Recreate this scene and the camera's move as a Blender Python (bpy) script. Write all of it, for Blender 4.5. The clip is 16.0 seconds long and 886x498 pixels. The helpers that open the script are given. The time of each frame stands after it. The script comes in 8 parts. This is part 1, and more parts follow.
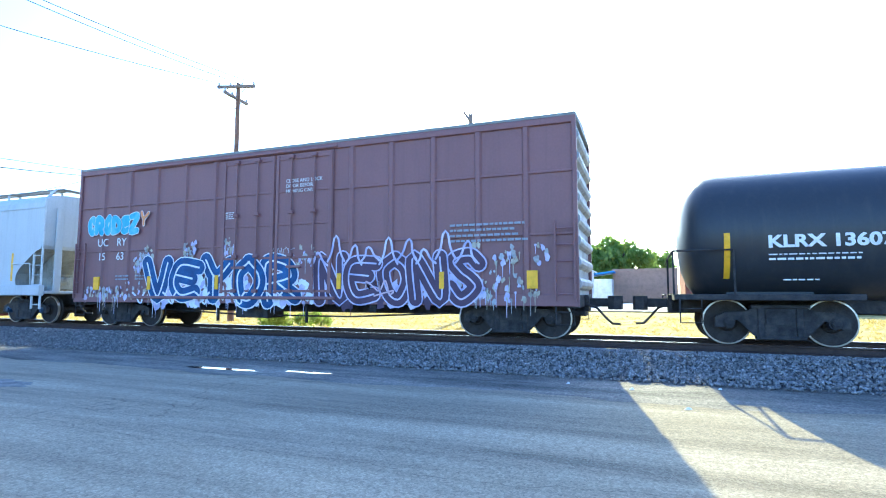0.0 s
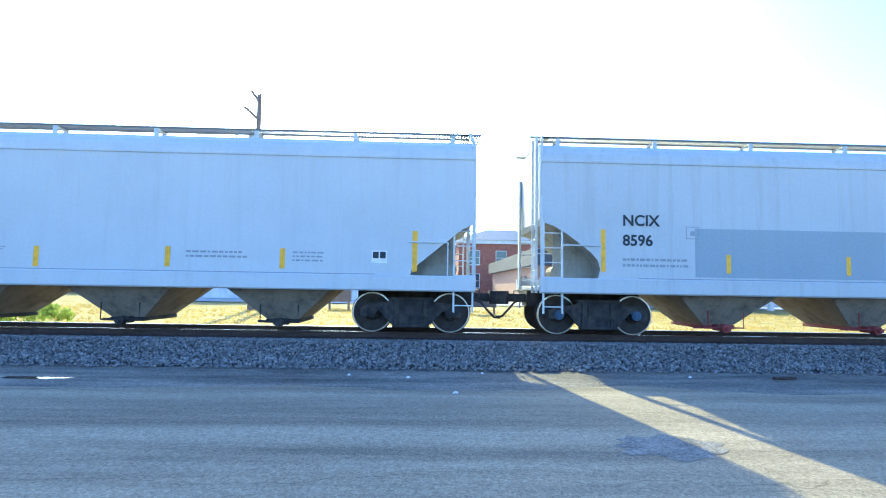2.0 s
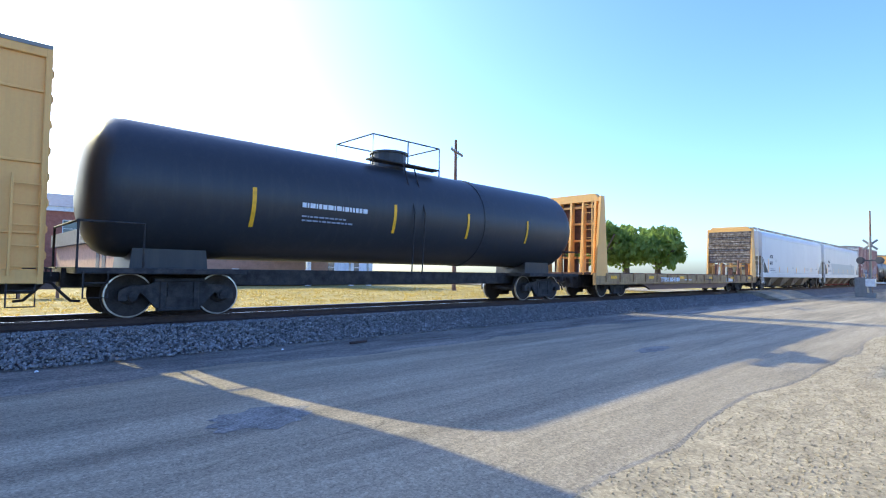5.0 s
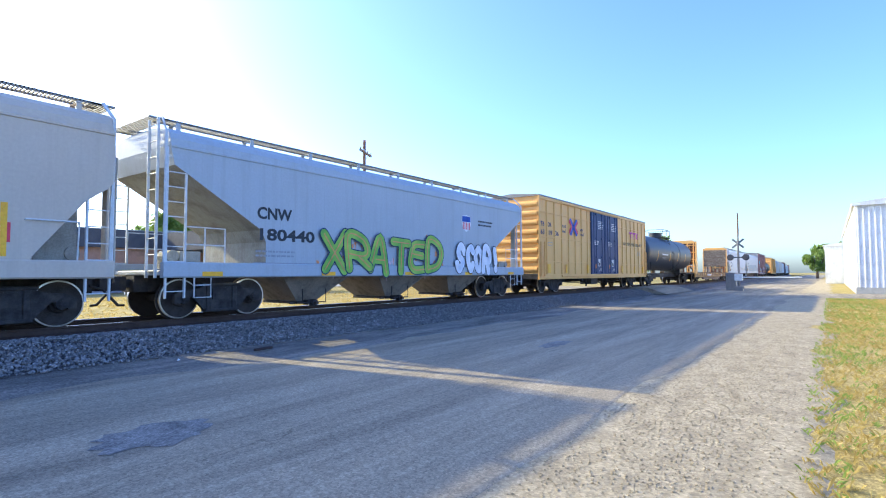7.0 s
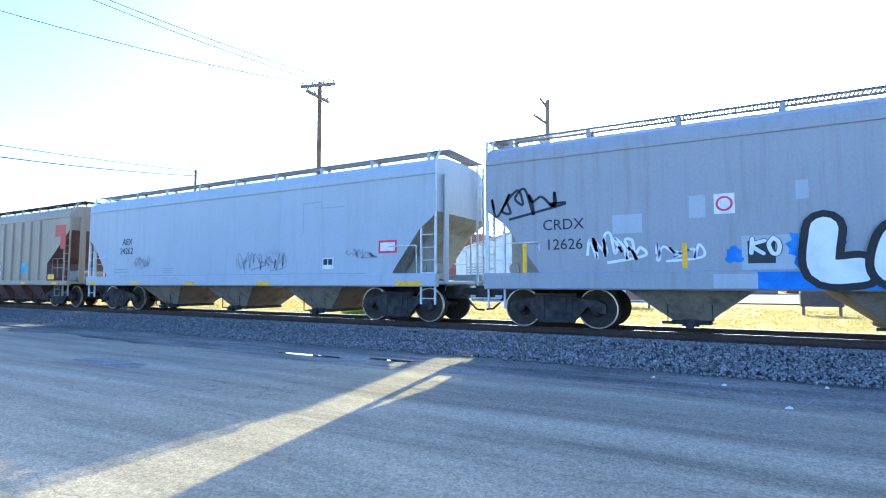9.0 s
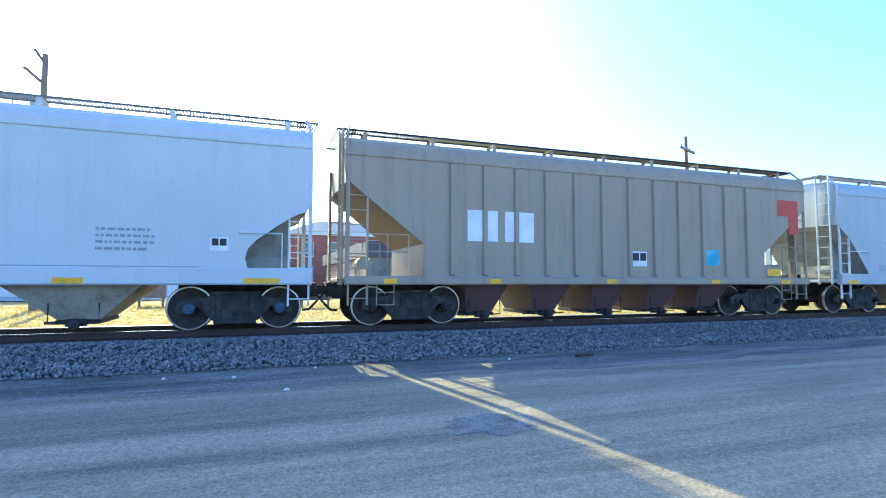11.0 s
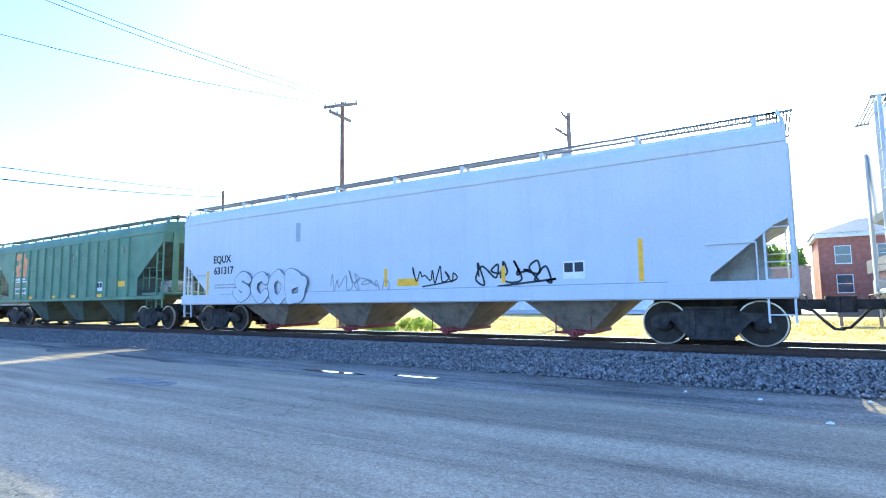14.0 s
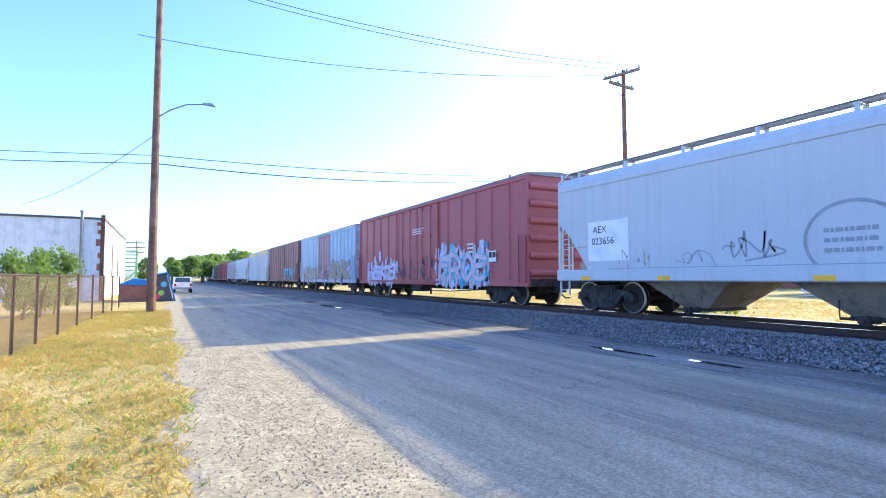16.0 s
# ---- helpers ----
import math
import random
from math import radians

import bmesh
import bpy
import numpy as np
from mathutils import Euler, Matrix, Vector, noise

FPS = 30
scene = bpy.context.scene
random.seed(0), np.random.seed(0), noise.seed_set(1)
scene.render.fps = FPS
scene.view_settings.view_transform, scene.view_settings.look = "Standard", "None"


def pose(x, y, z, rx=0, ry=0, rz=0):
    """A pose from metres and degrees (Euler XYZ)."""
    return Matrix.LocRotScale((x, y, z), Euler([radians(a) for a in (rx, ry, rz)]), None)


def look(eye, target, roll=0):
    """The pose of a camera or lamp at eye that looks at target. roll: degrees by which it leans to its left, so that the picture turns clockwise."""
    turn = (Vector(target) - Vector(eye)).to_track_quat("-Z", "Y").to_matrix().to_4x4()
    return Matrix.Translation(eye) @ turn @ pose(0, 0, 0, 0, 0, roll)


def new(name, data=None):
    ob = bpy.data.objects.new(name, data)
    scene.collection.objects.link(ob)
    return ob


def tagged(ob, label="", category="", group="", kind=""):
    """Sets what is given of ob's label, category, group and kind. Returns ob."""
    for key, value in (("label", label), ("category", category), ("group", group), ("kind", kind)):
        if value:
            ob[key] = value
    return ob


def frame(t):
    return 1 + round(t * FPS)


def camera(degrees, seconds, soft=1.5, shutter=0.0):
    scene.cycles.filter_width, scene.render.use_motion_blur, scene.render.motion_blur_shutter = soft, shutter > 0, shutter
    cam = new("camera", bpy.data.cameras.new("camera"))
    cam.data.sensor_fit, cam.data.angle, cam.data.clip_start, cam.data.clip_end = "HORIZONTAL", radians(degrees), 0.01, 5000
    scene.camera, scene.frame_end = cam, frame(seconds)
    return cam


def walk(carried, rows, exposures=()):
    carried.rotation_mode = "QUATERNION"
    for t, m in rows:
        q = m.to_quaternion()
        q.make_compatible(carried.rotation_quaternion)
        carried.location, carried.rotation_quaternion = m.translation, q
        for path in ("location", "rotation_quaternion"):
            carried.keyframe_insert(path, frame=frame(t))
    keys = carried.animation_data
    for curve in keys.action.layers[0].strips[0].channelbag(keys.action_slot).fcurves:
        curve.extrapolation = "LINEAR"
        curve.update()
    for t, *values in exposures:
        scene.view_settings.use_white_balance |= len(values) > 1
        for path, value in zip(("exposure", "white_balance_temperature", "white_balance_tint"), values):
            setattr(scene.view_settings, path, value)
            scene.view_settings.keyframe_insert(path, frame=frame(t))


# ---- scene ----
# ---------- camera: a phone held at eye height on the roadside, panning ----------
EYE = Vector((0, 0, 1.6))
SECONDS = 16.0
cam = camera(80.26, SECONDS, 1.1)


def aim(yaw, pitch, roll):
    a, p = radians(yaw), radians(pitch)
    way = Vector((-math.sin(a) * math.cos(p), math.cos(a) * math.cos(p), math.sin(p)))
    return look(EYE, EYE + way, roll)


PAN = (
    (0.0, 20.97, 4.79, 0.03), (0.5, 14.36, 4.81, 0.06), (1.0, 7.83, 4.45, 0.15), (1.5, 2.39, 4.30, 0.44),
    (2.0, -2.00, 4.20, 0.93), (2.5, -6.48, 4.54, 1.19), (3.0, -11.80, 4.38, 1.75), (3.5, -18.65, 4.01, 1.76),
    (3.7, -21.6, 3.75, 1.7), (4.75, -39.5, 2.7, 1.0), (5.8, -52.6, 1.85, 0.5),
    (6.0, -53.65, 1.77, 0.46), (6.5, -55.27, 1.62, 0.45), (7.0, -53.57, 2.64, -0.11), (7.5, -40.88, 3.85, 0.63),
    (8.0, -17.77, 4.23, 1.09), (8.5, 7.18, 4.06, 0.37), (9.0, 29.35, 3.73, 0.02), (9.5, 40.07, 2.70, 1.06),
    (9.7, 40.1, 2.75, 1.0), (10.75, -4.0, 3.5, 0.4), (11.8, -48.5, 3.95, -0.1),
    (12.0, -48.60, 4.19, -0.07), (12.5, -36.63, 5.00, 0.06), (13.0, -11.28, 5.66, -0.51), (13.5, 14.74, 5.55, -0.86),
    (14.0, 31.88, 5.41, -0.85), (14.5, 41.91, 5.11, -0.97), (15.0, 51.15, 4.30, -0.55), (15.5, 57.80, 3.16, -0.32),
    (16.0, 62.14, 3.18, -0.07),
)
# the phone opens up when it faces the shaded side of the train and closes down along the street
LIGHT = ((0.0, 2.0), (0.5, 1.95), (1.5, 1.8), (2.5, 1.65), (3.0, 1.4), (3.5, 1.35), (4.75, 1.2), (5.8, 1.2), (6.5, 1.25), (7.0, 1.3), (7.5, 1.55), (8.0, 1.95), (8.5, 1.85), (9.0, 1.8),
         (9.7, 1.6), (10.75, 1.7), (11.8, 1.2), (12.0, 1.25), (12.5, 1.7), (13.0, 1.85), (13.5, 1.95), (14.0, 1.95), (14.5, 1.88), (15.0, 1.75), (15.5, 1.65), (16.0, 1.62))
YAW = {t: y for t, y, p, r in PAN}
walk(cam, [(t, aim(y, p, r)) for t, y, p, r in PAN], exposures=[(t, e + 0.17, 5040 + 170 * away, -5 + 15 * away) for t, e, away in ((t, e, max(0.0, min(1.0, (abs(YAW[t]) - 22) / 26))) for t, e in LIGHT)])

# ---------- sky and sun: clear morning, sun beyond the train ----------
SUN_LEFT, SUN_UP = 10.3, 26.5            # degrees to the left of straight across the track, degrees up
world = bpy.data.worlds.new("sky")
scene.world = world
world.use_nodes = True
wn = world.node_tree
sky = wn.nodes.new("ShaderNodeTexSky")
sky.sky_type = 'NISHITA'
sky.sun_disc = False
sky.sun_elevation = radians(SUN_UP)
sky.sun_rotation = radians(-SUN_LEFT)
sky.air_density, sky.dust_density, sky.ozone_density = 1.0, 1.7, 3.2
bg = wn.nodes["Background"]
bg.inputs["Strength"].default_value = 0.15
deeper = wn.nodes.new("ShaderNodeHueSaturation")
deeper.inputs["Hue"].default_value, deeper.inputs["Saturation"].default_value = 0.514, 1.08
wn.links.new(sky.outputs[0], deeper.inputs["Color"])
wn.links.new(deeper.outputs[0], bg.inputs["Color"])
sun_data = bpy.data.lights.new("sun", 'SUN')
sun_data.energy, sun_data.angle, sun_data.color = 3.0, radians(0.53), (1.0, 0.77, 0.33)
sun = new("sun", sun_data)
sa, se = radians(SUN_LEFT), radians(SUN_UP)
sun_way = Vector((-math.sin(sa) * math.cos(se), math.cos(sa) * math.cos(se), math.sin(se)))
sun.matrix_basis = look(sun_way * 100, (0, 0, 0))
# ---------- materials ----------
def mat(name, base, rough=0.6, metal=0.0, dark=None, light=None, scale=3.0, fine=60.0, bump=0.1, streak=None, spec=0.4, soft=0.35):
    """Paint, stone or metal with variation at two scales; streak: colour of vertical run-down stains."""
    m = bpy.data.materials.new(name)
    m.use_nodes = True
    nt = m.node_tree
    b = nt.nodes["Principled BSDF"]
    b.inputs["Roughness"].default_value = rough
    b.inputs["Metallic"].default_value = metal
    b.inputs["Specular IOR Level"].default_value = spec
    co = nt.nodes.new("ShaderNodeTexCoord")
    dark = dark or tuple(c * 0.78 for c in base)
    light = light or tuple(min(1, c * 1.12) for c in base)
    n1 = nt.nodes.new("ShaderNodeTexNoise")
    n1.inputs["Scale"].default_value, n1.inputs["Detail"].default_value, n1.inputs["Roughness"].default_value = scale, 6, 0.62
    nt.links.new(co.outputs["Object"], n1.inputs["Vector"])
    r1 = nt.nodes.new("ShaderNodeValToRGB")
    r1.color_ramp.elements[0].position, r1.color_ramp.elements[1].position = 0.3, 0.72
    r1.color_ramp.elements[0].color, r1.color_ramp.elements[1].color = (*dark, 1), (*light, 1)
    e = r1.color_ramp.elements.new(0.5)
    e.color = (*base, 1)
    nt.links.new(n1.outputs["Fac"], r1.inputs["Fac"])
    n2 = nt.nodes.new("ShaderNodeTexNoise")
    n2.inputs["Scale"].default_value, n2.inputs["Detail"].default_value = fine, 4
    nt.links.new(co.outputs["Object"], n2.inputs["Vector"])
    mix = nt.nodes.new("ShaderNodeMix")
    mix.data_type, mix.blend_type = 'RGBA', 'OVERLAY'
    mix.inputs["Factor"].default_value = soft
    nt.links.new(r1.outputs["Color"], mix.inputs["A"])
    nt.links.new(n2.outputs["Fac"], mix.inputs["B"])
    col = mix.outputs["Result"]
    if streak:
        mp = nt.nodes.new("ShaderNodeMapping")
        mp.inputs["Scale"].default_value = (5.0, 5.0, 0.28)
        nt.links.new(co.outputs["Object"], mp.inputs["Vector"])
        n3 = nt.nodes.new("ShaderNodeTexNoise")
        n3.inputs["Scale"].default_value, n3.inputs["Detail"].default_value, n3.inputs["Roughness"].default_value = 1.0, 5, 0.7
        nt.links.new(mp.outputs[0], n3.inputs["Vector"])
        r3 = nt.nodes.new("ShaderNodeValToRGB")
        r3.color_ramp.elements[0].position, r3.color_ramp.elements[1].position = 0.5, 0.78
        r3.color_ramp.elements[0].color, r3.color_ramp.elements[1].color = (0, 0, 0, 1), (0.7, 0.7, 0.7, 1)
        nt.links.new(n3.outputs["Fac"], r3.inputs["Fac"])
        mx = nt.nodes.new("ShaderNodeMix")
        mx.data_type = 'RGBA'
        nt.links.new(r3.outputs["Color"], mx.inputs["Factor"])
        nt.links.new(col, mx.inputs["A"])
        mx.inputs["B"].default_value = (*streak, 1)
        col = mx.outputs["Result"]
    nt.links.new(col, b.inputs["Base Color"])
    if bump:
        bp = nt.nodes.new("ShaderNodeBump")
        bp.inputs["Strength"].default_value, bp.inputs["Distance"].default_value = bump, 0.02
        nt.links.new(n2.outputs["Fac"], bp.inputs["Height"])
        nt.links.new(bp.outputs[0], b.inputs["Normal"])
    return m


def car_paint(name, base, streak, rough=0.5):
    return mat(name, base, rough, 0, dark=tuple(c * 0.93 for c in base), light=tuple(min(1, c * 1.04) for c in base), scale=0.5, fine=18, bump=0.02, streak=streak, soft=0.12)


M_WHITE = car_paint("paint_white_grey", (0.53, 0.545, 0.56), (0.41, 0.415, 0.41))
M_WHITE2 = car_paint("paint_white_clean", (0.58, 0.595, 0.61), (0.51, 0.515, 0.52))
M_PATCH = car_paint("paint_grey_patch", (0.33, 0.375, 0.42), (0.3, 0.34, 0.38))
M_GREYCAR = car_paint("paint_dull_grey", (0.33, 0.34, 0.36), (0.24, 0.22, 0.21))
M_SKYGREY = car_paint("paint_pale_blue_grey", (0.42, 0.46, 0.5), (0.34, 0.36, 0.38))
M_BEIGE = car_paint("paint_pale_beige", (0.56, 0.49, 0.4), (0.46, 0.4, 0.32))
M_RUSTBEIGE = mat("paint_beige_rusting", (0.5, 0.46, 0.36), 0.7, 0, dark=(0.33, 0.22, 0.14), light=(0.58, 0.54, 0.44), scale=3.0, fine=25, streak=(0.27, 0.15, 0.09))
M_BROWN = car_paint("paint_boxcar_brown", (0.225, 0.112, 0.112), (0.175, 0.09, 0.09))
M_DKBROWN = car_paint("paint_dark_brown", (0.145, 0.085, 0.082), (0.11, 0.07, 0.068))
M_RED = car_paint("paint_boxcar_red", (0.4, 0.1, 0.1), (0.3, 0.09, 0.085))
M_YELLOW = car_paint("paint_ochre_yellow", (0.8, 0.45, 0.13), (0.66, 0.37, 0.12))
M_FLATYEL = mat("paint_flat_yellow_worn", (0.4, 0.26, 0.115), 0.75, 0, dark=(0.17, 0.095, 0.065), light=(0.5, 0.35, 0.16), scale=1.6, fine=22, streak=(0.12, 0.07, 0.055), soft=0.5)
M_DOORBLUE = car_paint("paint_door_blue", (0.018, 0.05, 0.15), (0.015, 0.035, 0.095))
M_GREEN = mat("paint_faded_green", (0.125, 0.23, 0.14), 0.6, 0, dark=(0.095, 0.175, 0.11), light=(0.165, 0.275, 0.17), scale=1.2, fine=18, bump=0.02, streak=(0.21, 0.16, 0.11), soft=0.12)
M_GREENDK = mat("green_under_grime", (0.085, 0.11, 0.085), 0.8, 0, dark=(0.05, 0.05, 0.042), scale=1.5, fine=20, streak=(0.12, 0.08, 0.06))
M_ENDGREY = mat("end_sheet_grey", (0.42, 0.42, 0.43), 0.6, 0, dark=(0.25, 0.22, 0.2), scale=1.5, fine=20, streak=(0.22, 0.17, 0.14))
M_TAN = car_paint("paint_tan_dust", (0.36, 0.29, 0.21), (0.22, 0.17, 0.13))
M_ENDRED = car_paint("paint_end_red", (0.5, 0.06, 0.04), (0.3, 0.06, 0.05))
M_BLUEBOX = car_paint("paint_blue_silver", (0.38, 0.48, 0.58), (0.33, 0.36, 0.4))
M_PINKDOOR = car_paint("paint_faded_pink_door", (0.42, 0.25, 0.27), (0.32, 0.2, 0.2))
M_TANK = car_paint("paint_tank_black", (0.035, 0.037, 0.043), (0.06, 0.057, 0.055), 0.42)
# beige dust, with the shade of the recessed car ends toned into the colour
M_SLOPE = mat("dusty_shaded_slope_sheet", (0.33, 0.32, 0.28), 0.75, 0, dark=(0.2, 0.19, 0.16), scale=1.5, fine=30, streak=(0.2, 0.18, 0.15))
M_SUMP = mat("outlet_brown_grime", (0.25, 0.21, 0.165), 0.8, 0, dark=(0.12, 0.095, 0.075), scale=2, fine=30, streak=(0.1, 0.08, 0.065))
# outlet grime again, paled in its colour by the glare over the white cars
M_SUMPPALE = mat("outlet_grime_veiled", (0.42, 0.38, 0.31), 0.8, 0, dark=(0.25, 0.21, 0.17), scale=2, fine=30, streak=(0.2, 0.16, 0.125))
M_GATE = mat("gate_rust_red", (0.24, 0.05, 0.05), 0.7, 0, dark=(0.16, 0.05, 0.04), scale=6)
M_GALV = mat("galvanised_steel", (0.25, 0.245, 0.235), 0.6, 0.2, scale=5)
M_GRIP = mat("painted_steel_white", (0.62, 0.64, 0.65), 0.5, 0, scale=4)
M_TRUCK = mat("truck_cast_steel_grime", (0.045, 0.042, 0.042), 0.8, 0.2, dark=(0.02, 0.018, 0.018), light=(0.09, 0.075, 0.065), scale=4, fine=40, bump=0.3)
M_WHEEL = mat("wheel_brown_grime", (0.05, 0.042, 0.038), 0.75, 0.3, dark=(0.03, 0.025, 0.022), scale=5, fine=40, bump=0.2)
M_RIM = mat("wheel_tread_bright", (0.45, 0.44, 0.42), 0.3, 0.9, scale=10)
M_HUB = mat("bearing_cap_blue", (0.05, 0.09, 0.16), 0.5, 0.2, scale=8)
M_STRIPE = mat("reflective_yellow", (0.86, 0.47, 0.02), 0.4, 0, scale=6, fine=50)
M_INK = mat("stencil_dark", (0.03, 0.035, 0.045), 0.6, 0, scale=6)
M_INKW = mat("stencil_white", (0.78, 0.78, 0.78), 0.6, 0, scale=6)
M_INKG = mat("stencil_grey", (0.3, 0.32, 0.36), 0.6, 0, scale=6)
M_PINK = mat("tag_pink", (0.75, 0.28, 0.3), 0.6, 0, scale=4)
M_SPRAYR = mat("spray_red", (0.62, 0.06, 0.1), 0.6, 0, scale=3)
M_SPRAYB = mat("spray_blue", (0.03, 0.08, 0.4), 0.6, 0, dark=(0.02, 0.05, 0.25), light=(0.06, 0.18, 0.6), scale=2)
M_SPRAYN = mat("spray_navy", (0.018, 0.038, 0.11), 0.6, 0, scale=2)
M_SPRAYD = mat("spray_deep_blue", (0.025, 0.075, 0.21), 0.6, 0, dark=(0.015, 0.04, 0.13), light=(0.05, 0.14, 0.34), scale=2)
M_SPRAYS = mat("spray_bright_blue", (0.05, 0.2, 0.62), 0.6, 0, dark=(0.04, 0.14, 0.5), light=(0.12, 0.32, 0.7), scale=2)
M_SPRAYP = mat("spray_pale_pink", (0.62, 0.46, 0.5), 0.6, 0, dark=(0.5, 0.34, 0.38), scale=3)
M_SPRAYV = mat("spray_dark_plum", (0.085, 0.05, 0.085), 0.6, 0, scale=2)
M_SPRAYC = mat("spray_cyan", (0.13, 0.46, 0.57), 0.6, 0, dark=(0.07, 0.33, 0.48), light=(0.32, 0.6, 0.64), scale=2)
M_SPRAYG = mat("spray_lime", (0.28, 0.5, 0.07), 0.6, 0, dark=(0.12, 0.36, 0.06), light=(0.45, 0.62, 0.1), scale=1.5)
M_SPRAYW = mat("spray_white", (0.8, 0.8, 0.84), 0.6, 0, dark=(0.62, 0.66, 0.78), scale=2)
M_SPRAYL = mat("spray_lilac", (0.55, 0.5, 0.68), 0.6, 0, dark=(0.3, 0.3, 0.5), light=(0.75, 0.7, 0.8), scale=2)
M_SPRAYO = mat("spray_orange", (0.72, 0.3, 0.12), 0.6, 0, scale=3)
M_SPRAYK = mat("spray_black", (0.018, 0.018, 0.022), 0.6, 0, scale=3)
M_SPRAYM = mat("spray_magenta", (0.55, 0.04, 0.3), 0.6, 0, scale=3)
M_PLANK = mat("weathered_plank", (0.2, 0.165, 0.135), 0.9, 0, dark=(0.055, 0.045, 0.038), light=(0.42, 0.37, 0.32), scale=5.5, fine=50, bump=0.5)
M_WOODDK = mat("rotten_plank_brown", (0.14, 0.075, 0.055), 0.9, 0, dark=(0.06, 0.04, 0.03), scale=3, fine=50, bump=0.5)
M_POLE = mat("creosote_pole", (0.2, 0.12, 0.085), 0.9, 0, dark=(0.1, 0.06, 0.045), light=(0.28, 0.18, 0.13), scale=2, fine=40, bump=0.4, streak=(0.09, 0.055, 0.04))
M_POLEGREY = mat("weathered_pole_grey", (0.22, 0.18, 0.16), 0.9, 0, scale=2, fine=40, bump=0.4)
M_WIRE = mat("wire_dark", (0.03, 0.03, 0.035), 0.6, 0.2)
M_TRAFO = mat("transformer_grey", (0.36, 0.4, 0.44), 0.5, 0.2)
M_RAILTOP = mat("rail_polished", (0.55, 0.54, 0.53), 0.22, 1.0, scale=8)
M_RAIL = mat("rail_rust", (0.075, 0.05, 0.04), 0.8, 0.3, scale=8, fine=60, bump=0.2)
M_TIE = mat("tie_wood", (0.09, 0.07, 0.06), 0.95, 0, scale=4, fine=50, bump=0.4)
M_CONC = mat("concrete_pale", (0.46, 0.45, 0.42), 0.9, 0, scale=1.5, fine=50, bump=0.2)


def ground_mat(name, base, dark, light, scale, fine, rough=0.95, bump=0.5, stretch=1.0, crack=0.0, third=None, grain=0.8):
    m = bpy.data.materials.new(name)
    m.use_nodes = True
    nt = m.node_tree
    b = nt.nodes["Principled BSDF"]
    b.inputs["Roughness"].default_value = rough
    b.inputs["Specular IOR Level"].default_value = 0.25
    co = nt.nodes.new("ShaderNodeTexCoord")
    mp = nt.nodes.new("ShaderNodeMapping")
    mp.inputs["Scale"].default_value = (1.0 / stretch, 1.0, 1.0)
    nt.links.new(co.outputs["Object"], mp.inputs["Vector"])
    n1 = nt.nodes.new("ShaderNodeTexNoise")
    n1.inputs["Scale"].default_value, n1.inputs["Detail"].default_value, n1.inputs["Roughness"].default_value = scale, 9, 0.66
    n1.inputs["Distortion"].default_value = 0.4
    nt.links.new(mp.outputs[0], n1.inputs["Vector"])
    r1 = nt.nodes.new("ShaderNodeValToRGB")
    r1.color_ramp.elements[0].position, r1.color_ramp.elements[1].position = 0.33, 0.68
    r1.color_ramp.elements[0].color, r1.color_ramp.elements[1].color = (*dark, 1), (*light, 1)
    r1.color_ramp.elements.new(0.5).color = (*base, 1)
    nt.links.new(n1.outputs["Fac"], r1.inputs["Fac"])
    n2 = nt.nodes.new("ShaderNodeTexVoronoi")
    n2.inputs["Scale"].default_value = fine
    nt.links.new(co.outputs["Object"], n2.inputs["Vector"])
    n3 = nt.nodes.new("ShaderNodeTexNoise")
    n3.inputs["Scale"].default_value, n3.inputs["Detail"].default_value, n3.inputs["Roughness"].default_value = fine * 0.4, 8, 0.75
    nt.links.new(co.outputs["Object"], n3.inputs["Vector"])
    mix = nt.nodes.new("ShaderNodeMix")
    mix.data_type, mix.blend_type = 'RGBA', 'OVERLAY'
    mix.inputs["Factor"].default_value = grain
    nt.links.new(r1.outputs["Color"], mix.inputs["A"])
    nt.links.new(n3.outputs["Fac"], mix.inputs["B"])
    mix2 = nt.nodes.new("ShaderNodeMix")
    mix2.data_type, mix2.blend_type = 'RGBA', 'OVERLAY'
    mix2.inputs["Factor"].default_value = grain * 0.5
    nt.links.new(mix.outputs["Result"], mix2.inputs["A"])
    bw = nt.nodes.new("ShaderNodeRGBToBW")
    nt.links.new(n2.outputs["Color"], bw.inputs[0])
    nt.links.new(bw.outputs[0], mix2.inputs["B"])
    hs = nt.nodes.new("ShaderNodeHueSaturation")
    hs.inputs["Saturation"].default_value = 0.95
    nt.links.new(mix2.outputs["Result"], hs.inputs["Color"])
    col = hs.outputs["Color"]
    if third:
        n4 = nt.nodes.new("ShaderNodeTexNoise")
        n4.inputs["Scale"].default_value, n4.inputs["Detail"].default_value, n4.inputs["Roughness"].default_value = 0.75, 8, 0.72
        nt.links.new(mp.outputs[0], n4.inputs["Vector"])
        r4 = nt.nodes.new("ShaderNodeValToRGB")
        r4.color_ramp.elements[0].position, r4.color_ramp.elements[1].position = 0.44, 0.66
        nt.links.new(n4.outputs["Fac"], r4.inputs["Fac"])
        mx = nt.nodes.new("ShaderNodeMix")
        mx.data_type, mx.blend_type = 'RGBA', 'MULTIPLY'
        nt.links.new(r4.outputs["Color"], mx.inputs["Factor"])
        nt.links.new(col, mx.inputs["A"])
        mx.inputs["B"].default_value = (*third, 1)
        col = mx.outputs["Result"]
